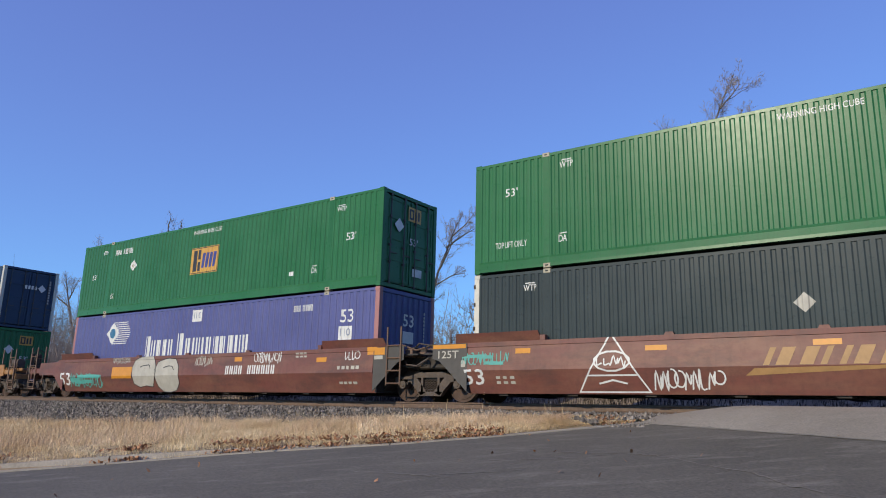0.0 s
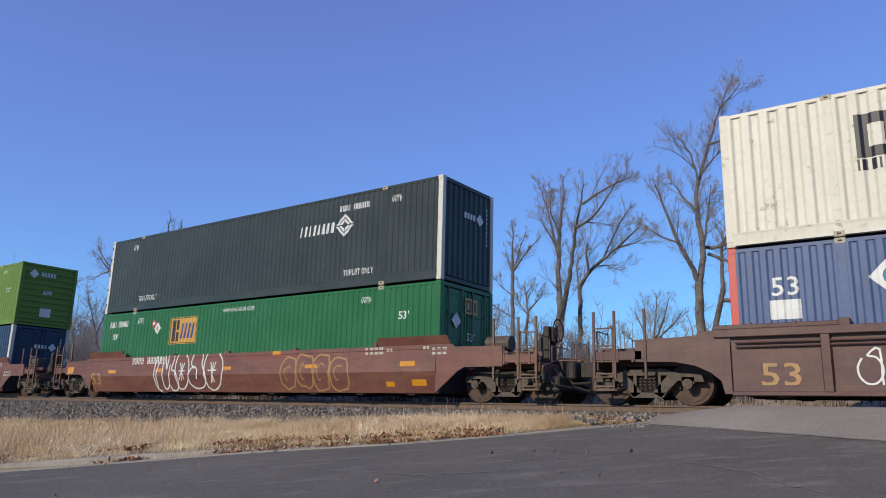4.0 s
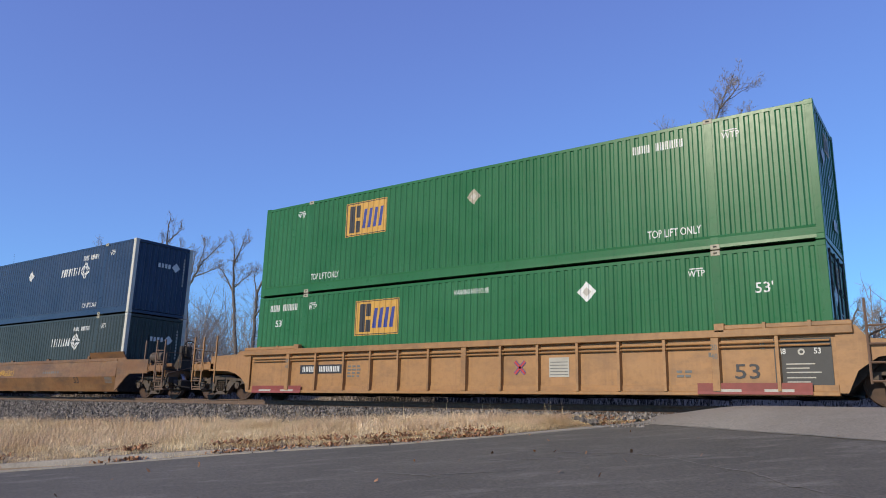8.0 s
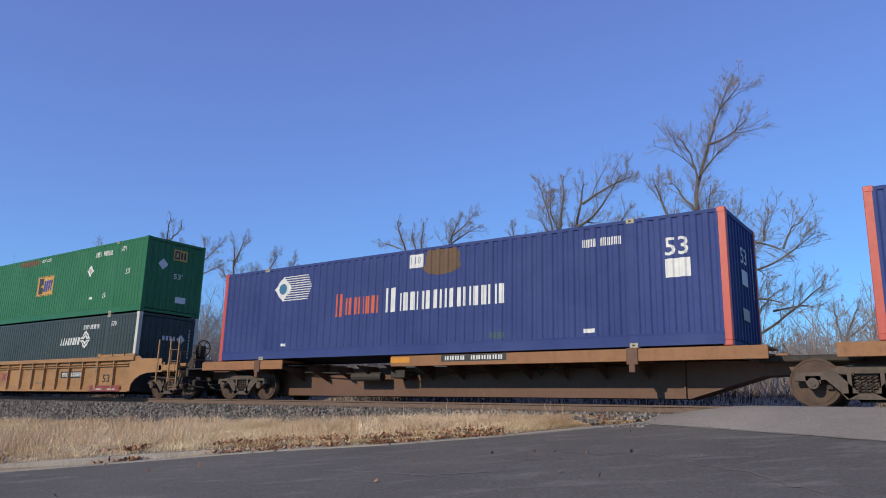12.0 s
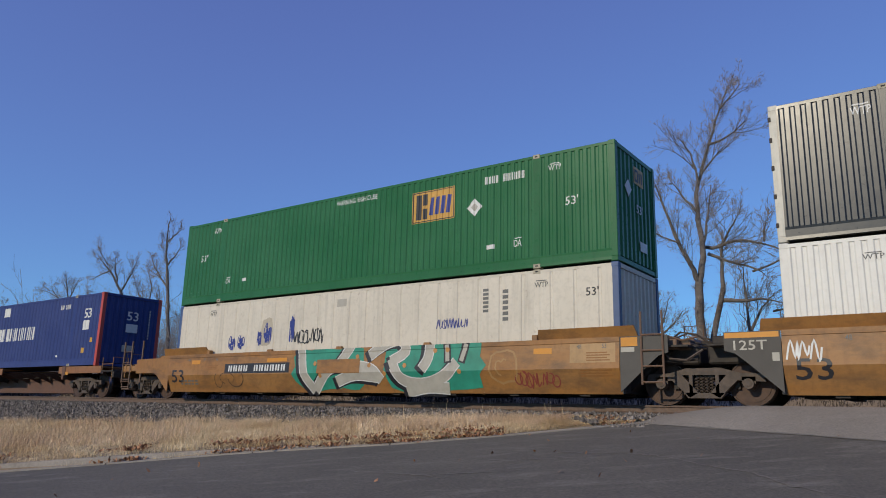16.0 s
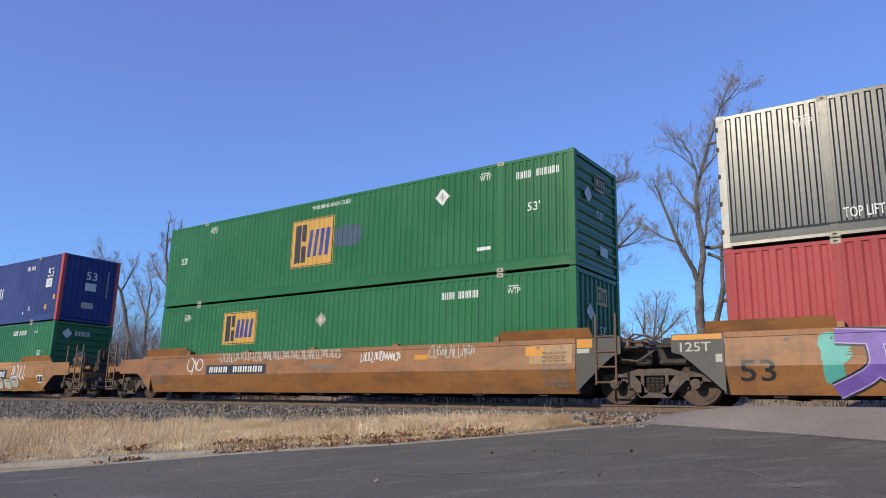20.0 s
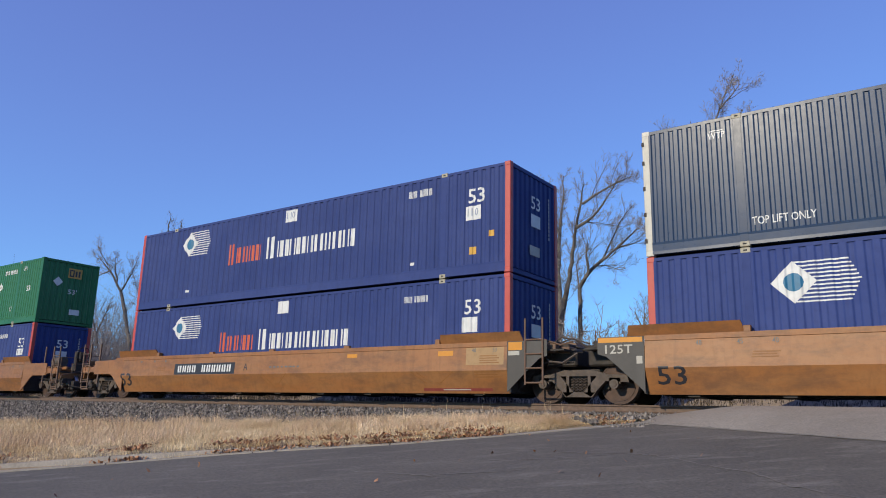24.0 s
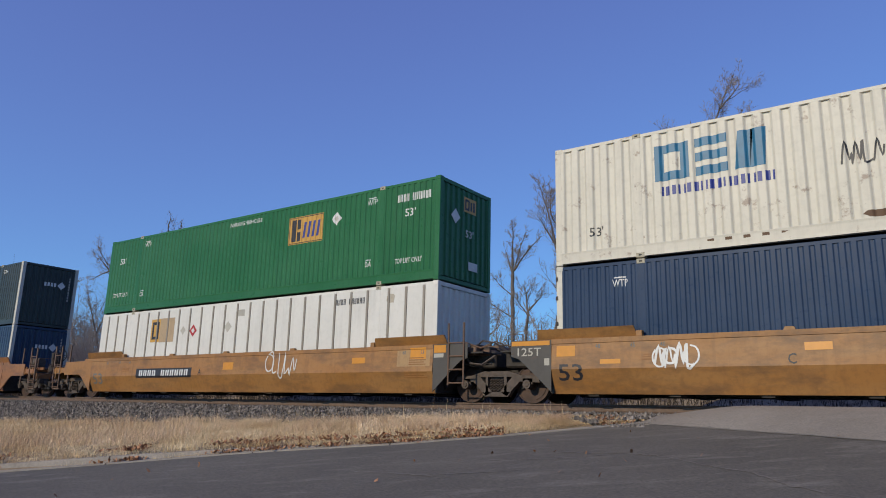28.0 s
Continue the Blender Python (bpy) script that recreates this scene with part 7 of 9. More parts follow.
        put("stencil_row", [rect(x + w * 0.15, z + 0.03, 0.05, w * 0.25), rect(x + w * 0.6, z + 0.03, 0.05, w * 0.25)], L_PALE, 0.075)
    elif kind == "cross_red":
        put("painted_mark", stroke([(x, z), (x + w, z + h)], 0.085), L_BLUE, 0.004)
        put("painted_mark", stroke([(x, z + h), (x + w, z)], 0.085), L_BLUE, 0.005)
        put("painted_mark", stroke([(x, z), (x + w, z + h)], 0.055) + stroke([(x, z + h), (x + w, z)], 0.055), L_RED, 0.007)
    elif kind == "hatch_dark":
        put("painted_mark", [rect(x, z + i * h / 5, h / 9, w) for i in range(5)], L_GREY)
    elif kind == "vee":
        put("weld_line", stroke([(x, z + h), (x + w * 0.32, z), (x + w * 0.46, z), (x + w * 0.12, z + h)], 0.02) + stroke([(x + w * 0.55, z), (x + w * 0.68, z), (x + w, z + h)], 0.02), L_OCHREDARK)
    elif kind == "strip_red":
        put("warning_label", [rect(x, z, h, w)], L_DULLRED)
        put("stencil_row", [rect(x + w * 0.3, z + h * 0.3, h * 0.4, w * 0.4)], L_PALE, 0.006)
    elif kind == "window_mark":
        put("painted_mark", frame_bars(x, z, h, w, 0.05) + [rect(x + w * 0.46, z, h, 0.04)], L_WHITE)
        put("painted_panel", [rect(x + 0.05, z + 0.05, h - 0.1, w - 0.1)], L_DARK, 0.003)
    elif kind == "dash_line":
        n = 16
        put("painted_mark", [rect(x + i * w / n, z + 0.12, 0.05, w / n * 0.8) for i in range(n)], L_DULLRED)
    elif kind == "pyramid":
        up = [(x, z), (x + w / 2, z + h), (x + w, z)]
        polys = stroke([up[0], up[1], up[2], up[0]], 0.045) + stroke([(x + w * 0.14, z + h * 0.28), (x + w * 0.86, z + h * 0.28)], 0.035)
        polys += ring(x + w * 0.24, z + h * 0.34, h * 0.36, w * 0.52, 0.04, 12) + scribble(x + w * 0.28, z + h * 0.42, h * 0.2, w * 0.42, 0.03, sd, 4)
        polys += stroke([(x + w * 0.3, z + h * 0.14), (x + w * 0.5, z + h * 0.2), (x + w * 0.7, z + h * 0.14)], 0.04)
        put("graffiti", polys, L_WHITE, 0.004, "white sprayed triangle")
    elif base in ("scrib", "tag", "tagw", "scrib_redwhite"):
        m = {"scrib_red": L_DULLRED, "scrib_redwhite": L_PALE}.get(kind, tone)
        if kind == "scrib_dark" and h > 0.6:
            rnd = random.Random(sd)
            n = max(3, int(w / 0.42))
            for i in range(n):
                u = x + w * (i + 0.5) / n
                a0, turn = rnd.uniform(0, 6.28), rnd.choice((-1, 1)) * rnd.uniform(3.5, 6.0)
                rx, rz = rnd.uniform(0.22, 0.42), h * rnd.uniform(0.24, 0.44)
                cz = z + h * rnd.uniform(0.40, 0.60)
                pts = [(u + rx * math.cos(a0 + turn * j / 14) + 0.1 * j / 14, cz + rz * math.sin(a0 + turn * j / 14)) for j in range(15)]
                put("graffiti", stroke(pts, rnd.uniform(0.018, 0.036)), L_SOOT, 0.004 + 0.0003 * (i % 6), "faded dark sprayed loop")
            return
        put("graffiti", scribble(x, z, h, w, max(0.018, min(0.036, h * 0.07)), sd), m, 0.005, "sprayed scribble")
        if base == "tagw":
            put("graffiti", scribble(x, z + h * 0.05, h * 0.9, w, 0.05, sd + 1, 4), m, 0.006, "thick white sprayed scribble")
        elif kind.startswith("tag"):
            put("graffiti", [rect(x + w * 0.12 * k, z + h * random.Random(sd + k).uniform(0, 0.7), h * 0.22, w * 0.3) for k in range(6)], m, 0.005)
    elif kind == "loops_white":
        for i, p in enumerate(fitted(BUBBLES, x, z, h, w)):
            put("graffiti", stroke(eased(p, 5), 0.05 if i < 6 else 0.04), L_WHITE, 0.004 + 0.0003 * i, "white sprayed bubble outline")
    elif base == "loops":
        n = max(1, round(w / h * 1.5))
        for i in range(n):
            rnd = random.Random(sd * 3 + i)
            tri, pts = blob(x + i * w / n, z + h * rnd.uniform(0, 0.1), h * rnd.uniform(0.85, 1.0), w / n * rnd.uniform(1.0, 1.25), sd * 9 + i, 15)
            c = (x + (i + 0.5) * w / n, z + h / 2)
            polys = stroke(pts + pts[:1], 0.05) + stroke([(c[0] + (p[0] - c[0]) * 0.45, c[1] + (p[1] - c[1]) * rnd.uniform(0.3, 0.55)) for p in pts[2:12]], 0.035)
            put("graffiti", polys, tone, 0.004 + 0.0006 * i, "sprayed bubble outline")
    elif base in ("blob", "splash"):
        n = max(2, round(w / h * 0.9))
        for i in range(n):
            rnd = random.Random(sd * 5 + i)
            tri, pts = blob(x + i * w / n - w / n * 0.1, z + h * rnd.uniform(0.0, 0.15), h * rnd.uniform(0.75, 0.98), w / n * rnd.uniform(0.95, 1.3), sd * 7 + i, 13)
            put("graffiti", tri, L_WHITE if base == "splash" else L_PALE, 0.004 + 0.0006 * i, "pale sprayed shape")
            c = (x + (i + 0.5) * w / n, z + h / 2)
            put("graffiti", stroke(pts + pts[:1], 0.022) + stroke([(c[0] + (p[0] - c[0]) * 0.5, c[1] + (p[1] - c[1]) * 0.5) for p in pts[1:6]], 0.03), L_DARK if base == "blob" else L_GREY, 0.0085)
    elif kind == "blocks_white":
        put("graffiti", [[(x - 0.03, z), (x + w * 0.97, z), (x + w * 1.0, z + h * 0.2), (x + w * 0.91, z + h * 0.5), (x + w, z + h * 0.7), (x + w * 0.99, z + h), (x, z + h)]], M_CHARCOAL, 0.0035, "dark sprayed ground of the block letters")
        for i, p in enumerate(fitted(BLOCK_BARS, x, z, h, w)):
            put("graffiti", stroke(p, 0.23 if abs(p[0][0] - p[1][0]) < 0.3 else 0.20), L_PALE, 0.005 + 0.0002 * i, "pale sprayed letter bar")
        rays = [[(u, v), (u + 0.03, v - 0.07)] for u, v in ((0.12, 0.75), (0.15, 0.40), (0.25, 0.62), (0.26, 0.80), (0.45, 0.28), (0.64, 0.72), (0.66, 0.55), (0.64, 0.38), (0.76, 0.78), (0.77, 0.60), (0.86, 0.76), (0.87, 0.35))]
        put("graffiti", [q for p in fitted(rays, x, z, h, w) for q in stroke(p, 0.025)], L_WHITE, 0.010)
        edge = [(-0.01, -0.02), (0.15, 0.0), (0.18, 0.05), (0.20, -0.03), (0.55, -0.01), (0.75, 0.0), (0.98, -0.02), (1.0, 0.20), (0.90, 0.50), (1.0, 0.72), (0.99, 1.02), (0.78, 1.03), (0.73, 0.96), (0.70, 1.02), (0.40, 1.02), (0.27, 0.93), (0.24, 1.02), (-0.01, 1.0), (-0.01, -0.02)]
        put("graffiti", stroke(fitted([edge], x, z, h, w)[0], 0.05), L_TANPAINT, 0.0105, "tan sprayed border")
    elif kind == "purple":
        rnd = random.Random(sd + 1)
        for i, (u, v, q) in enumerate(((-0.03, 0.45, 0.12), (-0.02, 0.15, 0.08), (0.26, 0.60, 0.08), (0.45, 0.55, 0.09), (0.68, 0.35, 0.08), (0.92, 0.50, 0.12), (0.97, 0.30, 0.06))):
            tri, pts = blob(x + w * u, z + h * v, h * 0.42, w * q, sd * 5 + i, 13)
            put("graffiti", tri, L_MINT, 0.0030 + 0.0001 * i, "mint sprayed bubble")
        bands = [eased(p, 4) for p in fitted([[(1 - u, v) for u, v in p] for p in FAT_BARS] if x < 0 else FAT_BARS, x, z + 0.06, h - 0.14, w)]
        thick = min(0.235, w * 0.05)
        for j, letter in enumerate((bands[:5], bands[5:6], bands[6:11], bands[11:])):
            for wide, m, up, words in ((0.115, L_DARK, 0.0040, "dark sprayed outline"), (0.045, L_LILAC, 0.0050, "lilac sprayed rim"), (0.0, L_PURPLE, 0.0060, "purple sprayed letter bar")):
                for i, p in enumerate(letter):
                    put("graffiti", stroke(p, thick + wide), m, up + 0.003 * j + 0.0001 * i, words)
    elif kind == "wild_teal":
        rnd = random.Random(sd + 2)
        for i, (a, b) in enumerate(((0.0, 0.30), (0.26, 0.42), (0.50, 0.78), (0.72, 0.98))):
            tri, pts = blob(x + a * w, z + h * rnd.uniform(0, 0.04), h * rnd.uniform(0.85, 0.98), (b - a) * w, sd + i, 17)
            put("graffiti", tri, L_TEALGREEN, 0.003 + 0.0004 * i, "teal sprayed background")
        bands = [eased(p, 4) for p in fitted(SWEEPS, x, z, h, w)]
        for i, p in enumerate(bands):
            put("graffiti", stroke([(q[0] - 0.11, q[1] - 0.06) for q in p], 0.33), L_DARK, 0.0050, "black sprayed shadow")
        for i, p in enumerate(bands):
            put("graffiti", stroke(p, 0.31), L_WHITE, 0.0062, "white sprayed rim")
        for i, p in enumerate(bands):
            put("graffiti", stroke(p, 0.26), L_PALE, 0.0070 + 0.0002 * i, "pale sprayed band")
        for u, v, tilt in ((0.82, 0.50, -0.25), (0.88, 0.50, 0.02)):
            put("graffiti", stroke(fitted([[(u, v), (u + 0.02 + tilt * 0.1, v + 0.34)]], x, z, h, w)[0], 0.22), L_DARK, 0.0095)
            put("graffiti", stroke(fitted([[(u, v + 0.03), (u + 0.02 + tilt * 0.1, v + 0.31)]], x, z, h, w)[0], 0.12), L_PALE, 0.0105)
        for j in range(9):
            put("graffiti", ring(x + rnd.uniform(0.1, 0.9) * w, z + rnd.uniform(0.15, 0.85) * h, 0.12, 0.12, 0.055, 7), L_AMBERPALE, 0.0125)
        put("painted_panel", [rect(x + w * 0.15, z + h * 0.36, h * 0.26, w * 0.24)], M_OCHRE, 0.0135, "repainted ochre panel")
    elif kind == "pages":
        for i, (a, b) in enumerate(((0.0, 0.56), (0.60, 0.98))):
            put("graffiti", [[(x + a * w, z), (x + b * w, z), (x + b * w, z + h), (x + (a + 0.02) * w, z + h * 0.86)]], L_PALE, 0.004, "pale sprayed shape with dark lines")
        put("graffiti", [rect(x, z + h * 0.44, h * 0.09, w * 0.45)] + stroke([(x + w * 0.58, z + h * 1.05), (x + w * 0.55, z + h * 0.5), (x + w * 0.6, z)], 0.09) + stroke([(x + w * 0.15, z + h * 0.44), (x + w * 0.3, z), (x + w * 0.45, z + h * 0.3)], 0.03) + stroke([(x + w * 0.7, z), (x + w * 0.75, z + h * 0.5), (x + w * 0.98, z + h * 0.3)], 0.03), L_DARK, 0.006)
        put("graffiti", [rect(x + w * 0.82, z + h * 0.55, h * 0.2, w * 0.13)], L_TEALGREEN, 0.007)
    elif kind == "swirl":
        put("graffiti", [[(x, z), (x + w * 0.86, z), (x + w * 0.8, z + h * 0.5), (x + w * 0.3, z + h), (x, z + h)]], L_PALE, 0.004, "pale sprayed shape")
        put("graffiti", [[(x + w * 0.12, z + h * 0.62), (x + w * 0.42, z + h * 0.52), (x + w * 0.40, z + h * 0.98)]] + stroke([(x + w * 0.4, z + h * 0.98), (x + w * 0.44, z + h * 0.55), (x + w * 0.7, z + h * 0.45), (x + w * 0.9, z + h * 0.5)], 0.05), L_DARK, 0.008)
        put("graffiti", stroke([(x + w * 0.45, z + h), (x + w * 0.5, z + h * 0.6), (x + w * 0.75, z + h * 0.48), (x + w * 0.9, z + h * 0.56), (x + w, z)], 0.14), L_TEALGREEN, 0.006)


L_TANPAINT = plain("tan_lettering", (0.315, 0.18, 0.0675), 0.55, 0.0, 0.15, 5.0, 0.02)
L_DULLRED = plain("dull_red_lettering", (0.195, 0.0338, 0.0263), 0.55, 0.0, 0.2, 5.0, 0.02)
L_AMBERPALE = plain("pale_amber_paint", (0.4125, 0.2025, 0.06), 0.5, 0.0, 0.2, 5.0, 0.02)
L_PALEYELLOW = plain("pale_yellow_sheet", (0.525, 0.36, 0.12), 0.5, 0.0, 0.15, 5.0, 0.02)
L_LILAC = plain("lilac_spray_paint", (0.315, 0.255, 0.465), 0.5, 0.0, 0.2, 3.0, 0.02)
L_GREYBLUE = plain("grey_blue_lettering", (0.21, 0.24, 0.315), 0.5, 0.0, 0.2, 5.0, 0.02)
L_OCHREDARK = plain("weld_line_paint", (0.225, 0.09, 0.0188), 0.6, 0.0, 0.2, 5.0, 0.02)
M_RUSTPATCH = paint("brown_rust_patch", (0.105, 0.0562, 0.0263), 0.7, 0.5, 0.5, 0.4)
M_FADED = paint("faded_green_blue_patch", (0.021, 0.0562, 0.0938), 0.6, 0.4, 0.0, 0.4)
M_STAIN = paint("tan_stain_patch", (0.39, 0.345, 0.27), 0.7, 0.4, 0.0, 0.3)
M_WORN = paint("worn_primer_patch", (0.3375, 0.2475, 0.15), 0.7, 0.4, 0.2, 0.4)


def end_marks(c, load):
    """Marks on the end wall that faces along +x."""
    def put(nm, polys, mat, x=HALF + 0.004, label=""):
        V, F = [], []
        for poly in polys:
            n = len(V)
            V += [(x, u, v) for u, v in poly]
            F.append(tuple(range(n, n + len(poly))))
        me = bpy.data.meshes.new(nm)
        me.from_pydata(V, [], F)
        ob = part(nm, me, mat, c, label)
        if len(polys) > 1:
            ob["kind"] = "stuff"
    if load.startswith("panelled"):
        put("logo_panel", [rect(-0.12, 2.14, 0.44, 0.62)], L_ORANGE, HALF - 0.012)
        put("logo_shape", frame_bars(-0.07, 2.2, 0.32, 0.22, 0.06) + [rect(0.2, 2.22, 0.26, 0.08), rect(0.34, 2.22, 0.28, 0.08)], L_DARK, HALF - 0.009)
        put("placard", [rhomb(-0.55, 1.90, 0.22)], L_WHITE)
        put("lettering", word("53'", -0.05, 1.40, 0.22, 0.40), L_WHITE)
        put("sticker", [rect(0.12, 0.48, 0.24, 0.46)], L_WHITE)
    elif load.startswith("darkbox"):
        put("logo_shape", [rect(-0.25 + 0.15 * i, 1.92, 0.17, 0.10) for i in range(4)], L_WHITE)
        put("logo_emblem", [rhomb(0.55, 2.0, 0.19)], L_WHITE)
        put("number_row", [rect(0.88, 1.3 + 0.13 * i, 0.09, 0.07) for i in range(9)], L_PALE)
    elif load.startswith("royal"):
        put("lettering", word("53", -0.22, 1.88, 0.36, 0.50), L_WHITE)
        put("number_panel", [rect(-0.22, 1.40, 0.34, 0.50)], L_WHITE)
        put("sticker", [rect(-0.30, 0.62, 0.26, 0.54)], L_PALE)
        put("number_row", [rect(0.75, 1.2 + 0.11 * i, 0.08, 0.06) for i in range(11)], L_PALE)
    elif load == "creambox":
        put("logo_wordmark", tall_shapes("obx", -0.35, 1.35, 0.42, 0.95), L_DARK)
        put("lettering", word("53", -0.05, 1.98, 0.34, 0.34), L_GREY)
        put("logo_wordmark", bars(10, -0.35, 1.16, 0.10, 0.92), L_GREY)
        put("sticker", [rect(0.10, 0.48, 0.34, 0.22)], M_RUSTPATCH)
    elif load == "cleanbox":
        put("logo_wordmark", tall_shapes("xbo", -0.55, 1.9, 0.26, 0.45), L_RED)
        put("logo_wordmark", tall_shapes("booibv", -0.10, 1.9, 0.24, 0.95), L_DARK)
    elif load.startswith("hexed"):
        put("logo_emblem", [rhomb(-0.72, 2.40, 0.22)], L_WHITE)
        put("logo_shape", bars(5, -0.40, 2.32, 0.20, 0.7), L_WHITE)
        put("number_row", bars(4, -0.2, 1.5, 0.18, 0.4), L_WHITE)
        put("sticker", [rect(-0.25, 0.45, 0.4, 0.5)], L_WHITE)
    elif load == "red":
        put("logo_shape", [rect(-0.5, 1.0, 0.6, 0.3), rect(-0.12, 1.0, 0.8, 0.3), rect(0.26, 1.0, 1.0, 0.3)], L_PALEYELLOW)


# ---- the train ----
# left end of each container on the moving scale, car style, car paint, left end, right end, lower and upper load, right end walls
UNITS = [
    (-267.54, "smooth", "ochre", "coupler", "coupler", "panelled", "darkbox", "front", "door"),
    (-244.16, "smooth", "maroon", "coupler", "joint", "royal_pale", "panelled", "front", "door"),
    (-224.86, "smooth", "maroon", "joint", "joint", "darkbox_grey", "panelled", "front", "front"),
    (-205.52, "smooth", "maroon", "joint", "coupler", "darkbox", "hexed", "door", "ribbed"),
    (-181.84, "smooth", "maroon", "coupler", "coupler", "panelled", "darkbox_grey", "door", "front"),
    (-158.44, "ribbed", "dark_maroon", "coupler", "coupler", "royal_old", "creambox", "door", "front"),
    (-135.05, "smooth", "dull", "coupler", "coupler", "darkbox_grey", "darkbox", "front", "front"),
    (-111.41, "ribbed", "tan", "coupler", "joint", "panelled", "panelled", "door", "front"),
    (-91.90, "ribbed", "tan", "joint", "joint", "royal", "darkbox", "door", "door"),
    (-72.25, "ribbed", "tan", "joint", "coupler", "darkbox_grey", "panelled", "front", "front"),
    (-51.22, "spine", "ochre", "coupler", "joint", "royal", None, "front", ""),
    (-32.56, "spine", "ochre", "joint", "joint", "royal", None, "front", ""),
    (-11.85, "spine", "ochre", "joint", "coupler", "royal", None, "front", ""),
    (9.44, "smooth", "ochre", "coupler", "joint", "white_post", "panelled", "front", "front"),
    (28.92, "smooth", "ochre", "joint", "joint", "cleanbox", "darkbox_black", "front", "front"),
    (48.31, "smooth", "ochre", "joint", "coupler", "hexed_dark", "royal", "ribbed", "front"),
    (72.15, "smooth", "orange", "coupler", "joint", "panelled", "panelled", "front", "ribbed"),
    (91.61, "smooth", "orange", "joint", "joint", "red", "darkbox_black", "front", "front"),
    (111.11, "smooth", "orange", "joint", "coupler", "royal_new", "panelled", "front", "front"),
    (134.95, "smooth", "orange", "coupler", "joint", "royal", "royal", "front", "front"),
    (154.55, "smooth", "orange", "joint", "joint", "royal", "darkbox", "front", "front"),
    (173.97, "smooth", "orange", "joint", "coupler", "darkbox", "darkbox_grey", "front", "front"),
    (197.50, "smooth", "ochre", "coupler", "joint", "ribbed_white", "panelled", "front", "front"),
    (217.10, "smooth", "ochre", "joint", "joint", "darkbox", "creambox", "front", "front"),
]
CAR_PAINT = {"dull": (M_DULLOCHRE, "dull ochre-brown"), "ochre": (M_OCHRE, "ochre-yellow"), "orange": (M_ORANGECAR, "orange-yellow"), "maroon": (M_MAROON, "brown-red"), "dark_maroon": (M_DKMAROON, "dark maroon"), "tan": (M_TAN, "tan-yellow")}
LOADS = {  # paint, corner posts, corrugation, words
    "panelled": (M_GREEN, M_GREEN, "fine", "green steel container with an orange logo panel"),
    "darkbox": (M_NAVY, M_POSTCREAM, "fine", "navy-blue steel container with cream-white corner posts and emblem"),
    "darkbox_black": (M_GLOSSBLACK, M_POSTCREAM, "fine", "glossy black steel container with cream corner posts and emblem"),
    "darkbox_grey": (M_SLATE, M_POSTCREAM, "fine", "slate-grey steel container with cream-white corner posts and emblem"),
    "royal": (M_BLUE, M_POSTRED, "wide", "royal-blue steel container with red corner posts"),
    "royal_pale": (M_VIOLET, M_PINKPOST, "wide", "violet-blue faded steel container with white wordmark"),
    "royal_old": (M_OLDBLUE, M_POSTRED, "wide", "faded light-blue steel container with red corner posts"),
    "royal_new": (M_BLUE, M_POSTRED, "wide", "royal-blue steel container with red diamond emblem"),
    "hexed": (M_LIME, M_LIME, "fine", "lime-green steel container with white hexagon emblem"),
    "hexed_dark": (M_GREEN, M_GREEN, "fine", "dark-green steel container with white hexagon emblem"),
    "creambox": (M_CREAM, M_CREAM, "coarse", "cream-white rust-streaked steel container with large wordmark"),
    "cleanbox": (M_WHITE, M_WHITE, "fine", "clean white steel container with red and dark wordmark"),
    "red": (M_RED, M_RED, "wide", "faded red steel container with yellow window shapes"),
    "white_post": (M_OFFWHITE, M_POSTBLUE, "flat", "stained white riveted-panel container with blue end posts"),
    "ribbed_white": (M_WHITE, M_WHITE, "post", "white panelled container with grey upright side posts"),
}
TRAIN = {}
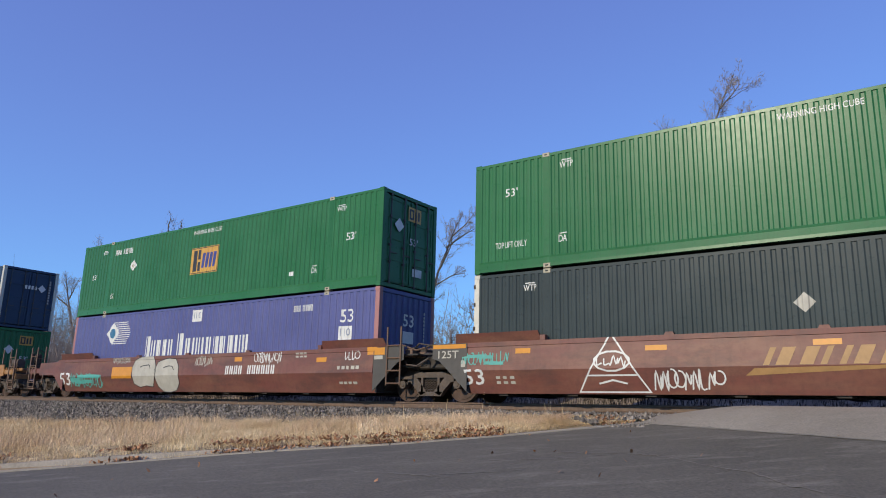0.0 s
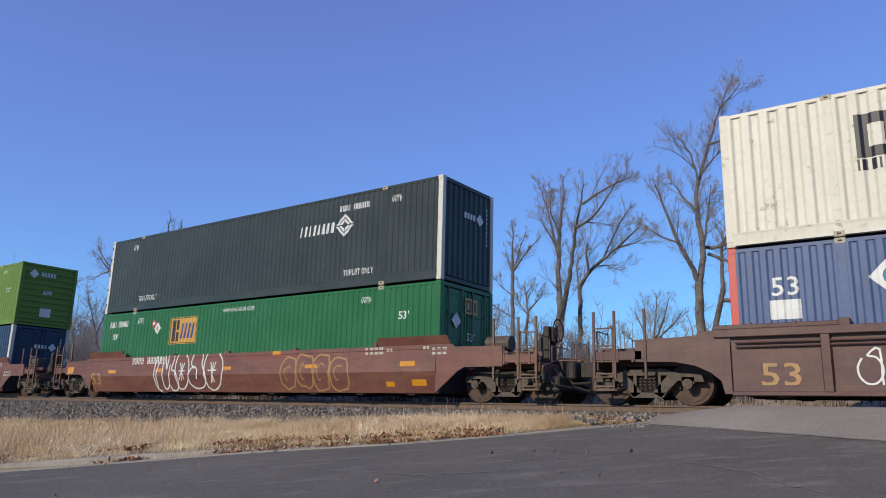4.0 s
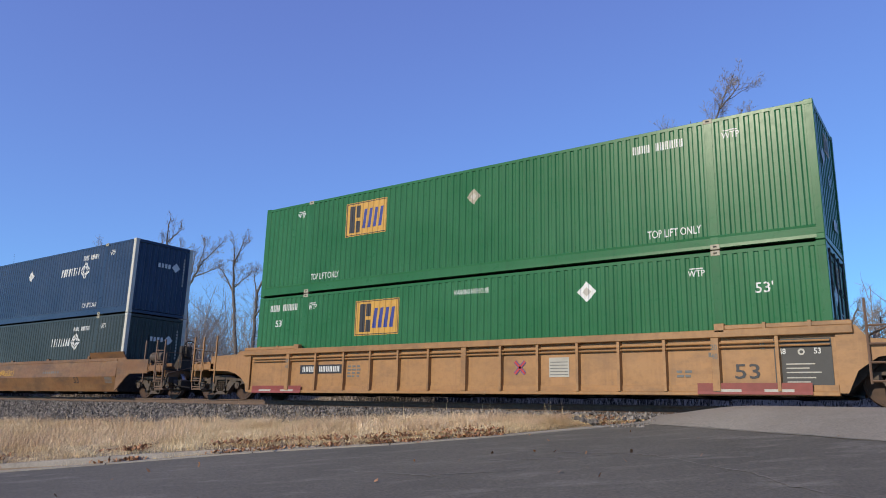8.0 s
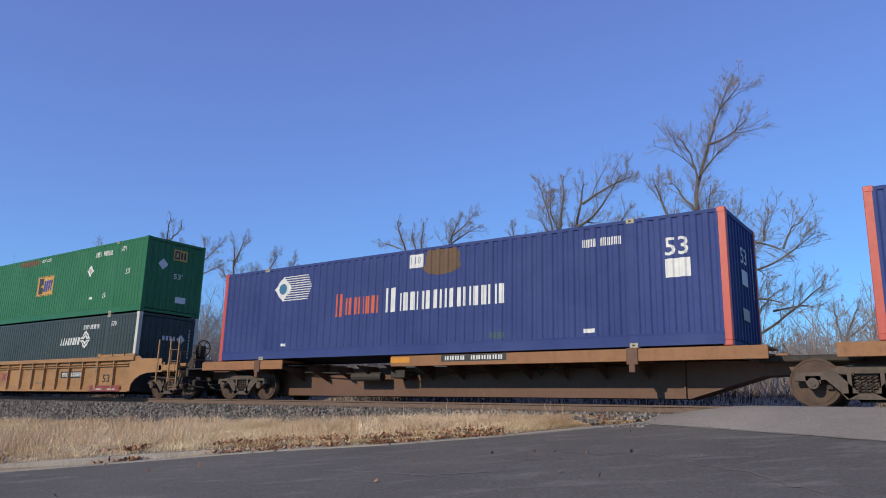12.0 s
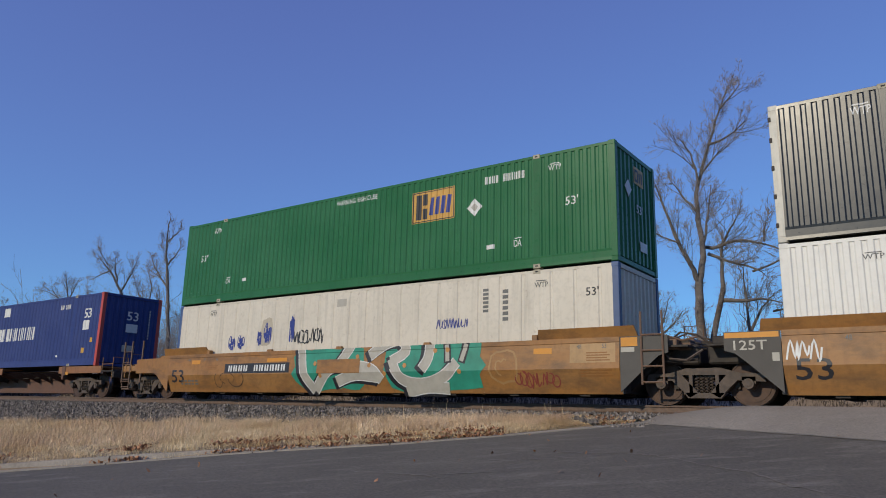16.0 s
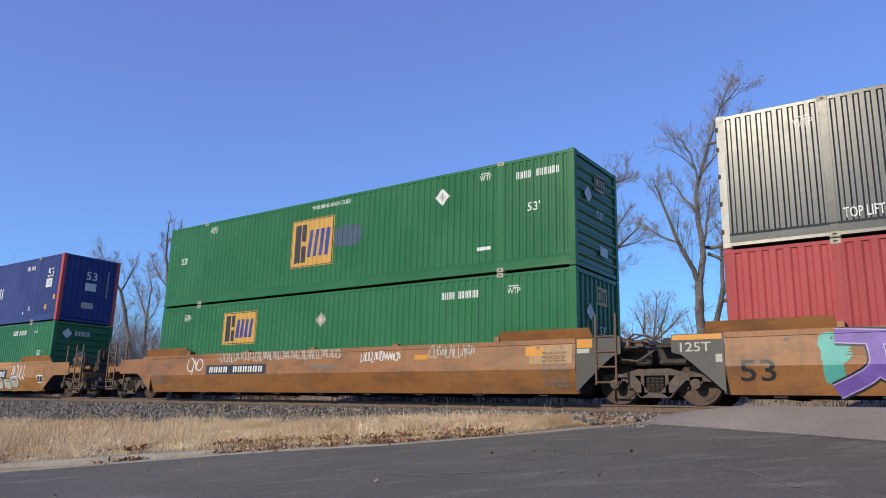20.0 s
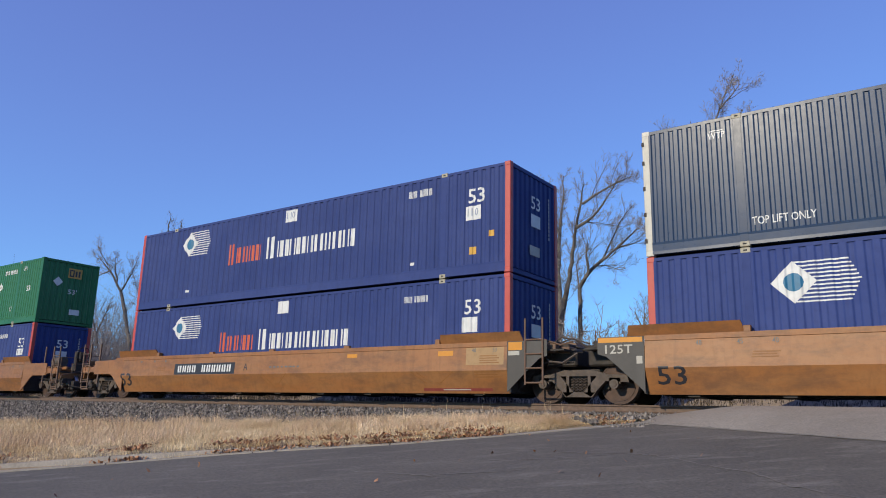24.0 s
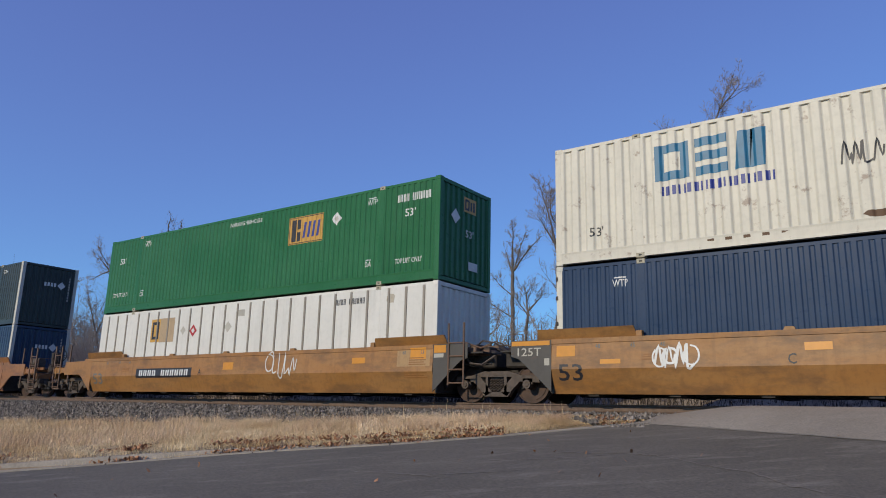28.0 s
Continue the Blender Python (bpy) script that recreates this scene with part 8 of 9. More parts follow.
for number, (c0, style, shade, left, right, lower, upper, low_end, up_end) in enumerate(UNITS):
    x0 = c0 + HALF
    mat, shade_word = CAR_PAINT[shade]
    if style == "spine":
        car = thing("spine_car", "rusty ochre spine rail car under one blue container", "rail car", "cars of the freight train")
        spine_car(car, mat, left, right, {10: ((-8.75, -4.9), (-0.67, 8.74)), 11: ((-8.75, -5.6), (-3.0, 8.74)), 12: ((-8.75, 0.7), (5.6, 8.74))}[number])
        form = DECK_FORM
    else:
        words = shade_word + (" ribbed" if style == "ribbed" else " smooth-sided") + " well rail car carrying two stacked containers"
        car = thing("well_car", words, "rail car", "cars of the freight train")
        well_common(car, mat)
        (smooth_sides if style == "smooth" else ribbed_sides)(car, mat, left, right)
        end_guides(car, mat, style == "ribbed")
        for s, kind in ((-1, left), (1, right)):
            if kind == "coupler":
                coupler_end(car, s, mat, brake=s > 0, tank_on=style == "smooth")
            else:
                joint_end(car, s, mat, s > 0, style == "smooth")
        form = SMOOTH_FORM if style == "smooth" else RIBBED_FORM
        plate_form = (1, [(1.9, -1.503), (3.6, -1.503)])
        if left == "joint" and style == "smooth":
            lay(car, "lettering", word("125T", -9.0, 2.84, 0.19, 0.62), L_PALE, plate_form)
            lay(car, "reflector", [rect(-9.16, 3.08, 0.105, 1.0)], L_REFLECT, plate_form)
            lay(car, "sticker", [rect(-8.30, 2.62, 0.16, 0.13)], L_PALE, plate_form)
        if style == "ribbed":
            rib_form = (1, [(1.9, -1.418), (3.6, -1.418)])
            for x, z, h, text in ((-7.15, 2.86, 0.12, "45"), (-6.48, 2.86, 0.11, "20"), (-6.48, 2.68, 0.11, "40"), (5.87, 2.86, 0.11, "20"), (5.87, 2.68, 0.11, "40"), (6.75, 2.86, 0.12, "45")):
                if shade == "tan":
                    lay(car, "lettering", word(text, x, z, h), L_GREY, rib_form, 0.006 if abs(x) > 6.6 else 0.086)
            if left == "joint":
                lay(car, "lettering", word("125T", -7.97, 2.28, 0.24, 0.62), L_WHITE, rib_form, 0.014)
        if style == "smooth" and shade in ("ochre", "orange"):
            side_form = SMOOTH_FORM
            if right == "joint":
                lay(car, "painted_panel", [rect(6.95, 2.66, 0.42, 1.08)], M_PATCH, side_form, 0.0025, "pale ochre repainted patch")
            lay(car, "lettering", word("48", 7.12, 2.97, 0.10) + word("53", 7.72, 2.97, 0.10), L_GREY, side_form, 0.005)
            lay(car, "stencil_row", [rect(7.35, 2.70 + 0.055 * k, 0.025, 0.55 - 0.06 * (k % 2)) for k in range(4)] + [rect(7.2, 2.36 + 0.06 * k, 0.025, 0.75 - 0.1 * (k % 2)) for k in range(3)], L_OCHREDARK, side_form, 0.005)
            lay(car, "lettering", word("48", -7.05, 2.97, 0.10) + word("45", -6.25, 2.97, 0.10) + word("40", -5.6, 2.97, 0.10), L_GREY, side_form, 0.005)
            lay(car, "stencil_row", [rect(-6.0 + 0.02 * k, 2.70 + 0.05 * k, 0.022, 0.5 - 0.05 * (k % 2)) for k in range(3)], L_OCHREDARK, side_form, 0.005)
        if right == "joint" and style == "smooth":
            lay(car, "reflector", [rect(8.16, 2.99, 0.19, 0.37)], L_REFLECT, plate_form)
            lay(car, "sticker", [rect(8.16, 2.87, 0.10, 0.30)], L_PALE, plate_form)
    MOVERS.append((car, x0, 0.0))
    TRAIN[number, "car"] = (car, form)
    for level, load, z, end in (("lower", lower, SPINE if style == "spine" else LOW, low_end), ("upper", upper, HIGH, up_end)):
        if not load:
            continue
        m, pm, st, words = LOADS[load]
        c = thing("shipping_container", words, "container", "containers on the freight train")
        container_parts(c, m, pm, st, right=end, casting=M_CASTING, rib_mat=M_POSTGREY if st == "post" else None)
        end_marks(c, load)
        MOVERS.append((c, x0, z))
        TRAIN[number, level] = (c, container_form(st))


def marks(number, level, *rows):
    th, form = TRAIN[number, level]
    for row in rows:
        mark(th, form, *row)


marks(1, "upper", ("diamond", -4.41, 1.79, 0.23), ("panelled", -0.8, 1.09, 0.94, 1.54), ("warn", -0.77, 2.52, 0.15, 1.55), ("id10", -5.74, 2.31, 0.21, 1.21), ("fifty", -7.27, 1.44, 0.21), ("wtp", 6.26, 2.39, 0.2), ("fifty", 6.69, 1.45, 0.24), ("da", 5.32, 0.59, 0.25), ("da", -5.75, 0.59, 0.2), ("tab", 4.33, 0.59, 0.13, 0.2), ("wtp", -6.66, 2.41, 0.17))
marks(1, "lower", ("globe", -5.61, 1.7, 0.86, 1.51), ("royal_white", -3, 1.21, 0.7, 5.72), ("id10", 4.64, 2.36, 0.19, 0.84), ("fifty_serif", 6.63, 1.94, 0.38), ("box110", 6.58, 1.44, 0.39, 0.52), ("box110", -0.36, 2.32, 0.4, 0.53))
marks(2, "upper", ("fifty", -7.17, 1.92, 0.22), ("top", -7.46, 0.6, 0.16, 0.89), ("wtp", -5.66, 2.43, 0.22), ("da", -5.7, 0.59, 0.24), ("warn", -0.74, 2.55, 0.14, 1.56), ("panelled", 2.08, 1.63, 0.86, 1.47), ("diamond", 4.21, 2.22, 0.22), ("wtp", 5.4, 2.45, 0.2), ("da", 5.37, 0.64, 0.23), ("id10", 6.5, 2.34, 0.2, 1.15), ("fifty", 6.8, 1.91, 0.23), ("top", 6.49, 0.62, 0.15, 0.83))
marks(2, "lower", ("wtp", -6.66, 2.39, 0.21), ("half_diamond", -0.52, 1.71, 0.2), ("darkbox", 2.59, 1.77, 0.37, 1.51), ("emblem", 4.48, 1.96, 0.36), ("id10", 4.25, 2.35, 0.17, 1.17), ("wtp", 6.25, 2.4, 0.18))
marks(3, "upper", ("wtp", -6.59, 2.42, 0.17), ("fifty", -7.18, 1.51, 0.22), ("da", -5.71, 0.62, 0.22), ("hexagon", -0.86, 1.58, 0.69), ("hexed", 0.36, 1.61, 0.47, 0.88), ("group", 0.03, 1.24, 0.41, 1.45), ("warn", -0.74, 2.57, 0.16, 1.6), ("id10", 4.3, 2.39, 0.18, 1.18), ("da", 5.38, 0.64, 0.18))
marks(3, "upper", ("wtp", 6.32, 2.44, 0.14), ("fifty", 6.82, 1.5, 0.24))
marks(3, "lower", ("wtp", -6.66, 2.35, 0.21), ("id10", -5.32, 2.4, 0.17, 1.19), ("darkbox", -5.03, 1.77, 0.34, 1.52), ("emblem", -3.14, 1.94, 0.37), ("diamond", -0.05, 2.07, 0.21))
marks(3, "lower", ("wtp", 6.26, 2.4, 0.19))
marks(4, "upper", ("wtp", -6.62, 2.35, 0.22), ("top", -5.89, 0.36, 0.19, 1.15), ("darkbox", 2.6, 1.76, 0.35, 1.54), ("emblem", 4.49, 1.93, 0.37), ("id10", 4.28, 2.36, 0.18, 1.17), ("top", 4.54, 0.38, 0.18, 1.14), ("wtp", 6.29, 2.36, 0.2))
marks(4, "lower", ("id10", -7.57, 2.34, 0.22, 1.19), ("fifty", -7.29, 1.89, 0.21), ("wtp", -5.74, 2.41, 0.21), ("red_diamond", -4.7, 2.38, 0.17), ("diamond", -4.46, 2.2, 0.21), ("panelled", -3.69, 1.59, 0.93, 1.51), ("warn", -0.85, 2.55, 0.13, 1.59), ("wtp", 5.3, 2.43, 0.19), ("fifty", 6.69, 1.92, 0.22))
marks(5, "upper", ("creambox_dark", -5.59, 1.48, 0.88, 2.33), ("inter_dark", -5.61, 1.23, 0.22, 2.4), ("id4_dark", 4.99, 2.36, 0.19, 0.37), ("id6_dark", 4.94, 2.16, 0.19, 0.64), ("fifty_dark", 6.83, 1.7, 0.44), ("tab_orange", 6.89, 0.63, 0.24, 0.25), ("rust_patch", 2.28, 2.65, 0.15, 1.1), ("rust_patch", -0.65, 0.2, 0.11, 1.11))
marks(5, "lower", ("fifty_serif", -7.29, 1.86, 0.37), ("box110", -7.34, 1.4, 0.38, 0.56), ("globe", -5.56, 1.7, 0.81, 1.37), ("royal", -2.97, 1.2, 0.7, 5.83), ("box110", -0.31, 2.28, 0.35, 0.5), ("id10", 4.14, 2.31, 0.23, 1.49))
marks(6, "upper", ("wtp", -6.58, 2.34, 0.24), ("top", -5.83, 0.34, 0.2, 1.15), ("diamond", -0, 2.06, 0.24), ("darkbox", 2.68, 1.77, 0.36, 1.56), ("emblem", 4.56, 1.92, 0.37), ("id10", 4.35, 2.34, 0.2, 1.16), ("top", 4.64, 0.36, 0.18, 1.14), ("wtp", 6.34, 2.36, 0.22))
marks(6, "lower", ("wtp", -6.66, 2.34, 0.24), ("darkbox", 2.62, 1.76, 0.34, 1.51), ("emblem", 4.51, 1.92, 0.37), ("id10", 4.29, 2.34, 0.17, 1.18), ("wtp", 6.3, 2.37, 0.19))
marks(7, "upper", ("wtp", -6.61, 2.4, 0.22), ("panelled", -4.52, 1.54, 1.02, 1.57), ("top", -5.87, 0.38, 0.19, 1.17), ("tan_diamond", -0, 2.1, 0.22), ("id10", 4.33, 2.39, 0.19, 1.16), ("top", 4.6, 0.39, 0.18, 1.17), ("wtp", 6.29, 2.38, 0.2))
marks(7, "lower", ("id10", -7.54, 2.42, 0.2, 1.19), ("fifty", -7.28, 1.94, 0.21), ("wtp", -5.88, 2.39, 0.22), ("panelled", -3.96, 1.53, 0.99, 1.58), ("warn", -0.58, 2.44, 0.13, 1.08), ("diamond", 3.13, 2.25, 0.24), ("wtp", 5.43, 2.38, 0.19), ("fifty", 6.75, 1.95, 0.22))
marks(8, "upper", ("wtp", -6.58, 2.38, 0.24), ("id10", -5.22, 2.36, 0.2, 1.17), ("darkbox", -4.95, 1.75, 0.41, 1.61), ("emblem", -3.04, 1.93, 0.38), ("tan_diamond", 0.05, 2.09, 0.23), ("top", -5.82, 0.39, 0.2, 1.19), ("top", 4.66, 0.4, 0.16, 1.14), ("wtp", 6.34, 2.4, 0.19))
marks(8, "lower", ("fifty_serif", -7.21, 1.99, 0.35), ("box110", -7.22, 1.52, 0.39, 0.5), ("globe", -5.57, 1.8, 0.79, 1.58), ("royal", -2.91, 1.28, 0.6, 5.78), ("box110", -0.24, 2.38, 0.38, 0.5), ("id10", 4.8, 2.4, 0.18, 0.81))
marks(9, "upper", ("wtp", -6.61, 2.43, 0.22), ("fifty", -7.22, 1.51, 0.22), ("da", -5.73, 0.66, 0.23), ("tab", -4.73, 0.65, 0.12, 0.24), ("rust_patch", -2.04, 2.54, 0.25, 1.9), ("warn2", -0.01, 2.61, 0.14, 0.8), ("panelled", -0.11, 1.1, 0.87, 1.41), ("diamond", 4.2, 1.85, 0.24), ("id10", 4.47, 2.38, 0.2, 1.22), ("da", 5.36, 0.66, 0.22), ("tab", 4.36, 0.67, 0.1, 0.22), ("wtp", 6.3, 2.44, 0.2), ("fifty", 6.77, 1.51, 0.21))
marks(9, "lower", ("wtp", -6.7, 2.4, 0.23), ("darkbox", 2.57, 1.79, 0.32, 1.57), ("emblem", 4.47, 1.98, 0.38), ("id10", 4.23, 2.38, 0.17, 1.19), ("wtp", 6.24, 2.41, 0.21))
marks(10, "lower", ("globe", -5.56, 1.78, 0.79, 1.6), ("royal", -2.94, 1.21, 0.62, 5.76), ("box110", -0.26, 2.35, 0.37, 0.48), ("rust_patch", 0.21, 2.1, 0.72, 1.23), ("tab", -5.16, 0.4, 0.08, 0.18), ("faded_patch", 2.3, 0.33, 0.18, 0.47))
marks(10, "lower", ("fifty_serif", 6.78, 1.96, 0.4), ("box110", 6.77, 1.48, 0.41, 0.54), ("id10", 4.86, 2.35, 0.19, 0.95), ("tab", 4.85, 0.38, 0.09, 0.27))
marks(11, "lower", ("globe", -5.59, 1.79, 0.82, 1.65), ("royal", -2.95, 1.2, 0.72, 5.86), ("box110", -0.24, 2.37, 0.38, 0.48), ("id10", 4.83, 2.38, 0.19, 0.81), ("fifty_serif", 6.79, 1.95, 0.37), ("box110", 6.74, 1.48, 0.35, 0.5), ("sticker", 6.98, 0.59, 0.1), ("tab", 4.91, 0.39, 0.09, 0.19), ("faded_patch", 3.65, 1.23, 1.48, 1.38), ("faded_patch", -7.62, 0.18, 2.64, 1.71))
marks(12, "lower", ("globe", -5.51, 1.73, 0.8, 1.53), ("royal", -2.98, 1.2, 0.7, 5.89), ("box110", -0.21, 2.32, 0.39, 0.51), ("id10", 4.85, 2.35, 0.19, 0.8), ("fifty_serif", 6.79, 1.91, 0.39), ("box110", 6.74, 1.44, 0.38, 0.48), ("sticker", 6.98, 0.62, 0.1), ("sticker", 7.53, 1.02, 0.09), ("tab", -5.14, 0.37, 0.1, 0.21), ("tab", 4.91, 0.4, 0.08, 0.16))
marks(13, "upper", ("wtp", -6.57, 2.42, 0.19), ("fifty", -7.19, 1.48, 0.23), ("da", -5.72, 0.61, 0.22), ("tab", -4.89, 0.62, 0.1, 0.2), ("warn", -0.77, 2.56, 0.15, 1.59), ("panelled", 2.14, 1.61, 0.89, 1.43), ("diamond", 4.2, 1.8, 0.24), ("id10", 4.51, 2.36, 0.2, 1.19), ("tab", 4.58, 0.63, 0.11, 0.23), ("da", 5.38, 0.61, 0.24), ("fifty", 6.79, 1.47, 0.22))
marks(13, "upper", ("wtp", 6.34, 2.41, 0.19))
marks(13, "lower", ("wtp_grey", -6.39, 2.45, 0.2), ("tag_blue", -5.26, 1.29, 0.47, 0.28), ("tag_blue", -4.81, 1.28, 0.49, 0.28), ("tag_blue", -3.89, 1.36, 0.6, 0.19), ("tag_blue", -3.58, 1.44, 0.63, 0.31), ("tag_blue", -2.45, 1.42, 0.9, 0.19), ("scrib_dark", -2.33, 1.36, 0.51, 1.31), ("sheet_mark", -0.52, 2.4, 0.22, 0.37), ("vert_id", 4.5, 1.94, 0.63, 0.06), ("vert_id", 5.07, 1.7, 0.82, 0.06), ("scrib_blue", 3.08, 1.57, 0.3, 0.97), ("stain_patch", -3.76, 1.33, 0.93, 0.55), ("wtp_grey", 5.96, 2.45, 0.18))
marks(13, "lower", ("fifty_dark", 7.28, 2.16, 0.2))
marks(14, "upper", ("wtp", -6.61, 2.36, 0.23), ("top", -5.84, 0.36, 0.21, 1.18), ("darkbox", 2.71, 1.77, 0.35, 1.53), ("emblem", 4.59, 1.94, 0.38), ("id10", 4.34, 2.35, 0.19, 1.17), ("top", 4.59, 0.38, 0.17, 1.13), ("wtp", 6.33, 2.35, 0.21))
marks(14, "lower", ("cleanbox", 0.6, 1.64, 0.5, 1.48), ("darkword", 2.11, 1.56, 0.54, 2.86), ("warn_grey", -0.79, 2.57, 0.12, 1.54), ("id10_grey", -5.78, 2.38, 0.17, 1.19), ("wtp_grey", 6.29, 2.39, 0.13), ("wtp_grey", -6.66, 2.43, 0.14))
marks(15, "upper", ("globe", -5.47, 1.75, 0.83, 1.52), ("royal", -2.9, 1.22, 0.61, 5.85), ("box110", -0.19, 2.32, 0.4, 0.51), ("id10", 4.92, 2.35, 0.18, 0.78), ("fifty_serif", 6.89, 1.92, 0.39), ("box110", 6.8, 1.47, 0.38, 0.49), ("da", 5.48, 0.52, 0.23), ("da", -5.73, 0.49, 0.22), ("sticker", 7.64, 1.01, 0.1), ("sticker", 7.04, 0.61, 0.1), ("tab", 4.98, 0.39, 0.09, 0.15), ("tab", -5.12, 0.37, 0.11, 0.18))
marks(15, "lower", ("wtp", -6.6, 2.4, 0.15), ("house", -0.84, 1.63, 0.62), ("hexed", 0.36, 1.5, 0.4, 0.88), ("group", 0.08, 1.14, 0.34, 1.4), ("warn", -0.73, 2.56, 0.14, 1.58), ("id10", 4.55, 2.36, 0.2, 1.21), ("wtp", 6.38, 2.4, 0.11), ("fifty", 6.87, 1.44, 0.23), ("fifty", -7.21, 1.5, 0.15))
marks(16, "upper", ("wtp", -5.76, 2.44, 0.23), ("fifty", -7.29, 1.49, 0.23), ("panelled", -1.63, 0.81, 1.51, 1.82), ("warn", -0.8, 2.59, 0.13, 1.61), ("diamond", 4.19, 2.24, 0.24), ("wtp", 5.38, 2.47, 0.22), ("id10", 6.48, 2.34, 0.19, 1.21), ("fifty", 6.79, 1.47, 0.23), ("tab", 5.33, 0.62, 0.09, 0.41), ("faded_patch", 0.15, 1.27, 0.65, 1.2))
marks(16, "lower", ("wtp", -6.77, 2.35, 0.22), ("panelled", -4.64, 1.47, 1.05, 1.65), ("tan_diamond", -0.12, 2.07, 0.22), ("id10", 4.24, 2.34, 0.19, 1.17), ("wtp", 6.23, 2.35, 0.22))
marks(17, "upper", ("wtp", -6.58, 2.33, 0.24), ("top", -5.84, 0.35, 0.21, 1.2), ("darkbox", 2.73, 1.73, 0.36, 1.51), ("emblem", 4.62, 1.9, 0.37), ("id10", 4.37, 2.34, 0.19, 1.17), ("top", 4.62, 0.36, 0.18, 1.13), ("wtp", 6.36, 2.35, 0.22))
marks(17, "lower", ("warn", -0.79, 2.55, 0.14, 1.5), ("sunpanes", 1.46, 1.36, 1.3, 3.14), ("box110", 6.29, 2.31, 0.24, 0.43), ("id6", 6.89, 2.33, 0.2, 0.83))
marks(18, "upper", ("fifty", -7.18, 1.4, 0.25), ("wtp", -6.59, 2.39, 0.2), ("da", -5.66, 0.57, 0.25), ("tab", -4.65, 0.57, 0.13, 0.21), ("panelled_big", -0.74, 1.07, 0.92, 1.41))
marks(18, "upper", ("diamond", 4.29, 1.79, 0.22), ("id10", 4.58, 2.34, 0.19, 1.2), ("fifty", 6.87, 1.44, 0.25), ("da", 5.48, 0.61, 0.21), ("wtp", 6.32, 2.39, 0.21), ("warn", -0.69, 2.56, 0.19, 1.59))
marks(18, "lower", ("newlogo", -4.42, 1.37, 0.96, 2.02), ("newword", -1.68, 1.23, 0.75, 2.04))
marks(18, "lower", ("box110", -0.07, 2.24, 0.37, 0.49), ("id10", 4.41, 2.29, 0.18, 1.36), ("fifty_serif", 6.88, 1.84, 0.41), ("box110", 6.84, 1.5, 0.28, 0.56))
marks(19, "upper", ("globe", -5.5, 1.76, 0.89, 1.55), ("royal", -2.9, 1.26, 0.66, 5.79), ("box110", -0.19, 2.35, 0.39, 0.49), ("id10", 4.81, 2.36, 0.2, 0.82), ("fifty_serif", 6.8, 1.92, 0.4), ("box110", 6.72, 1.47, 0.38, 0.48), ("sticker", 6.96, 0.65, 0.1), ("sticker", 7.53, 1.05, 0.08), ("tab", -5.12, 0.47, 0.08, 0.17), ("tab", 4.92, 0.45, 0.08, 0.15))
marks(19, "lower", ("globe", -5.57, 1.74, 0.8, 1.58), ("royal", -2.96, 1.28, 0.59, 5.78), ("box110", -0.27, 2.35, 0.38, 0.49), ("id10", 4.76, 2.34, 0.17, 0.8), ("fifty_serif", 6.73, 1.92, 0.38), ("box110", 6.67, 1.47, 0.38, 0.47))
marks(20, "upper", ("wtp", -6.63, 2.42, 0.2), ("top", -5.85, 0.43, 0.17, 1.19), ("darkbox", 2.72, 1.81, 0.38, 1.51), ("emblem", 4.57, 1.99, 0.38), ("id10", 4.34, 2.43, 0.17, 1.18), ("top", 4.59, 0.41, 0.19, 1.15), ("wtp", 6.37, 2.4, 0.23))
marks(20, "lower", ("globe", -5.54, 1.69, 0.84, 1.52), ("royal", -2.93, 1.26, 0.53, 5.8), ("box110", -0.25, 2.33, 0.38, 0.49), ("id10", 4.81, 2.34, 0.18, 0.82), ("fifty_serif", 6.78, 1.92, 0.36), ("box110", 6.7, 1.46, 0.36, 0.49), ("half_diamond", 0.97, 2.16, 0.13))
marks(21, "upper", ("wtp", -6.64, 2.39, 0.22), ("top", -5.93, 0.39, 0.21, 1.15), ("darkbox", 2.58, 1.81, 0.36, 1.51), ("emblem", 4.47, 1.96, 0.36), ("id10", 4.24, 2.39, 0.2, 1.18), ("top", 4.52, 0.42, 0.17, 1.13), ("wtp", 6.23, 2.42, 0.2))
marks(21, "lower", ("wtp", -6.75, 2.41, 0.19), ("diamond", -0.21, 2.1, 0.25), ("darkbox", 2.47, 1.82, 0.33, 1.53), ("emblem", 4.39, 1.97, 0.39), ("id10", 4.15, 2.41, 0.15, 1.2), ("wtp", 6.16, 2.43, 0.19))
marks(22, "upper", ("fifty", -7.33, 1.9, 0.23), ("top", -7.6, 0.61, 0.16, 1.01), ("wtp", -5.75, 2.43, 0.23), ("da", -5.74, 0.54, 0.24), ("warn", -0.78, 2.54, 0.14, 1.62), ("panelled", 2.17, 1.58, 0.88, 1.52), ("diamond", 4.24, 2.18, 0.21), ("wtp", 5.47, 2.39, 0.23), ("id10", 6.58, 2.31, 0.22, 1.21), ("fifty", 6.88, 1.87, 0.23), ("da", 5.46, 0.56, 0.23), ("top", 6.56, 0.55, 0.14, 0.96))
marks(22, "lower", ("panelled_worn", -4.74, 1.7, 0.82, 1.36), ("red_diamond", -2.26, 2.02, 0.21), ("half_diamond", -2.83, 2.05, 0.15), ("half_diamond", -0.41, 2.06, 0.19), ("sheet_mark", 0.03, 2.38, 0.21, 0.35))
marks(22, "lower", ("id10_dark", 4.41, 2.44, 0.17, 1.14), ("stain_patch", 6.33, 2.38, 0.27, 0.3))
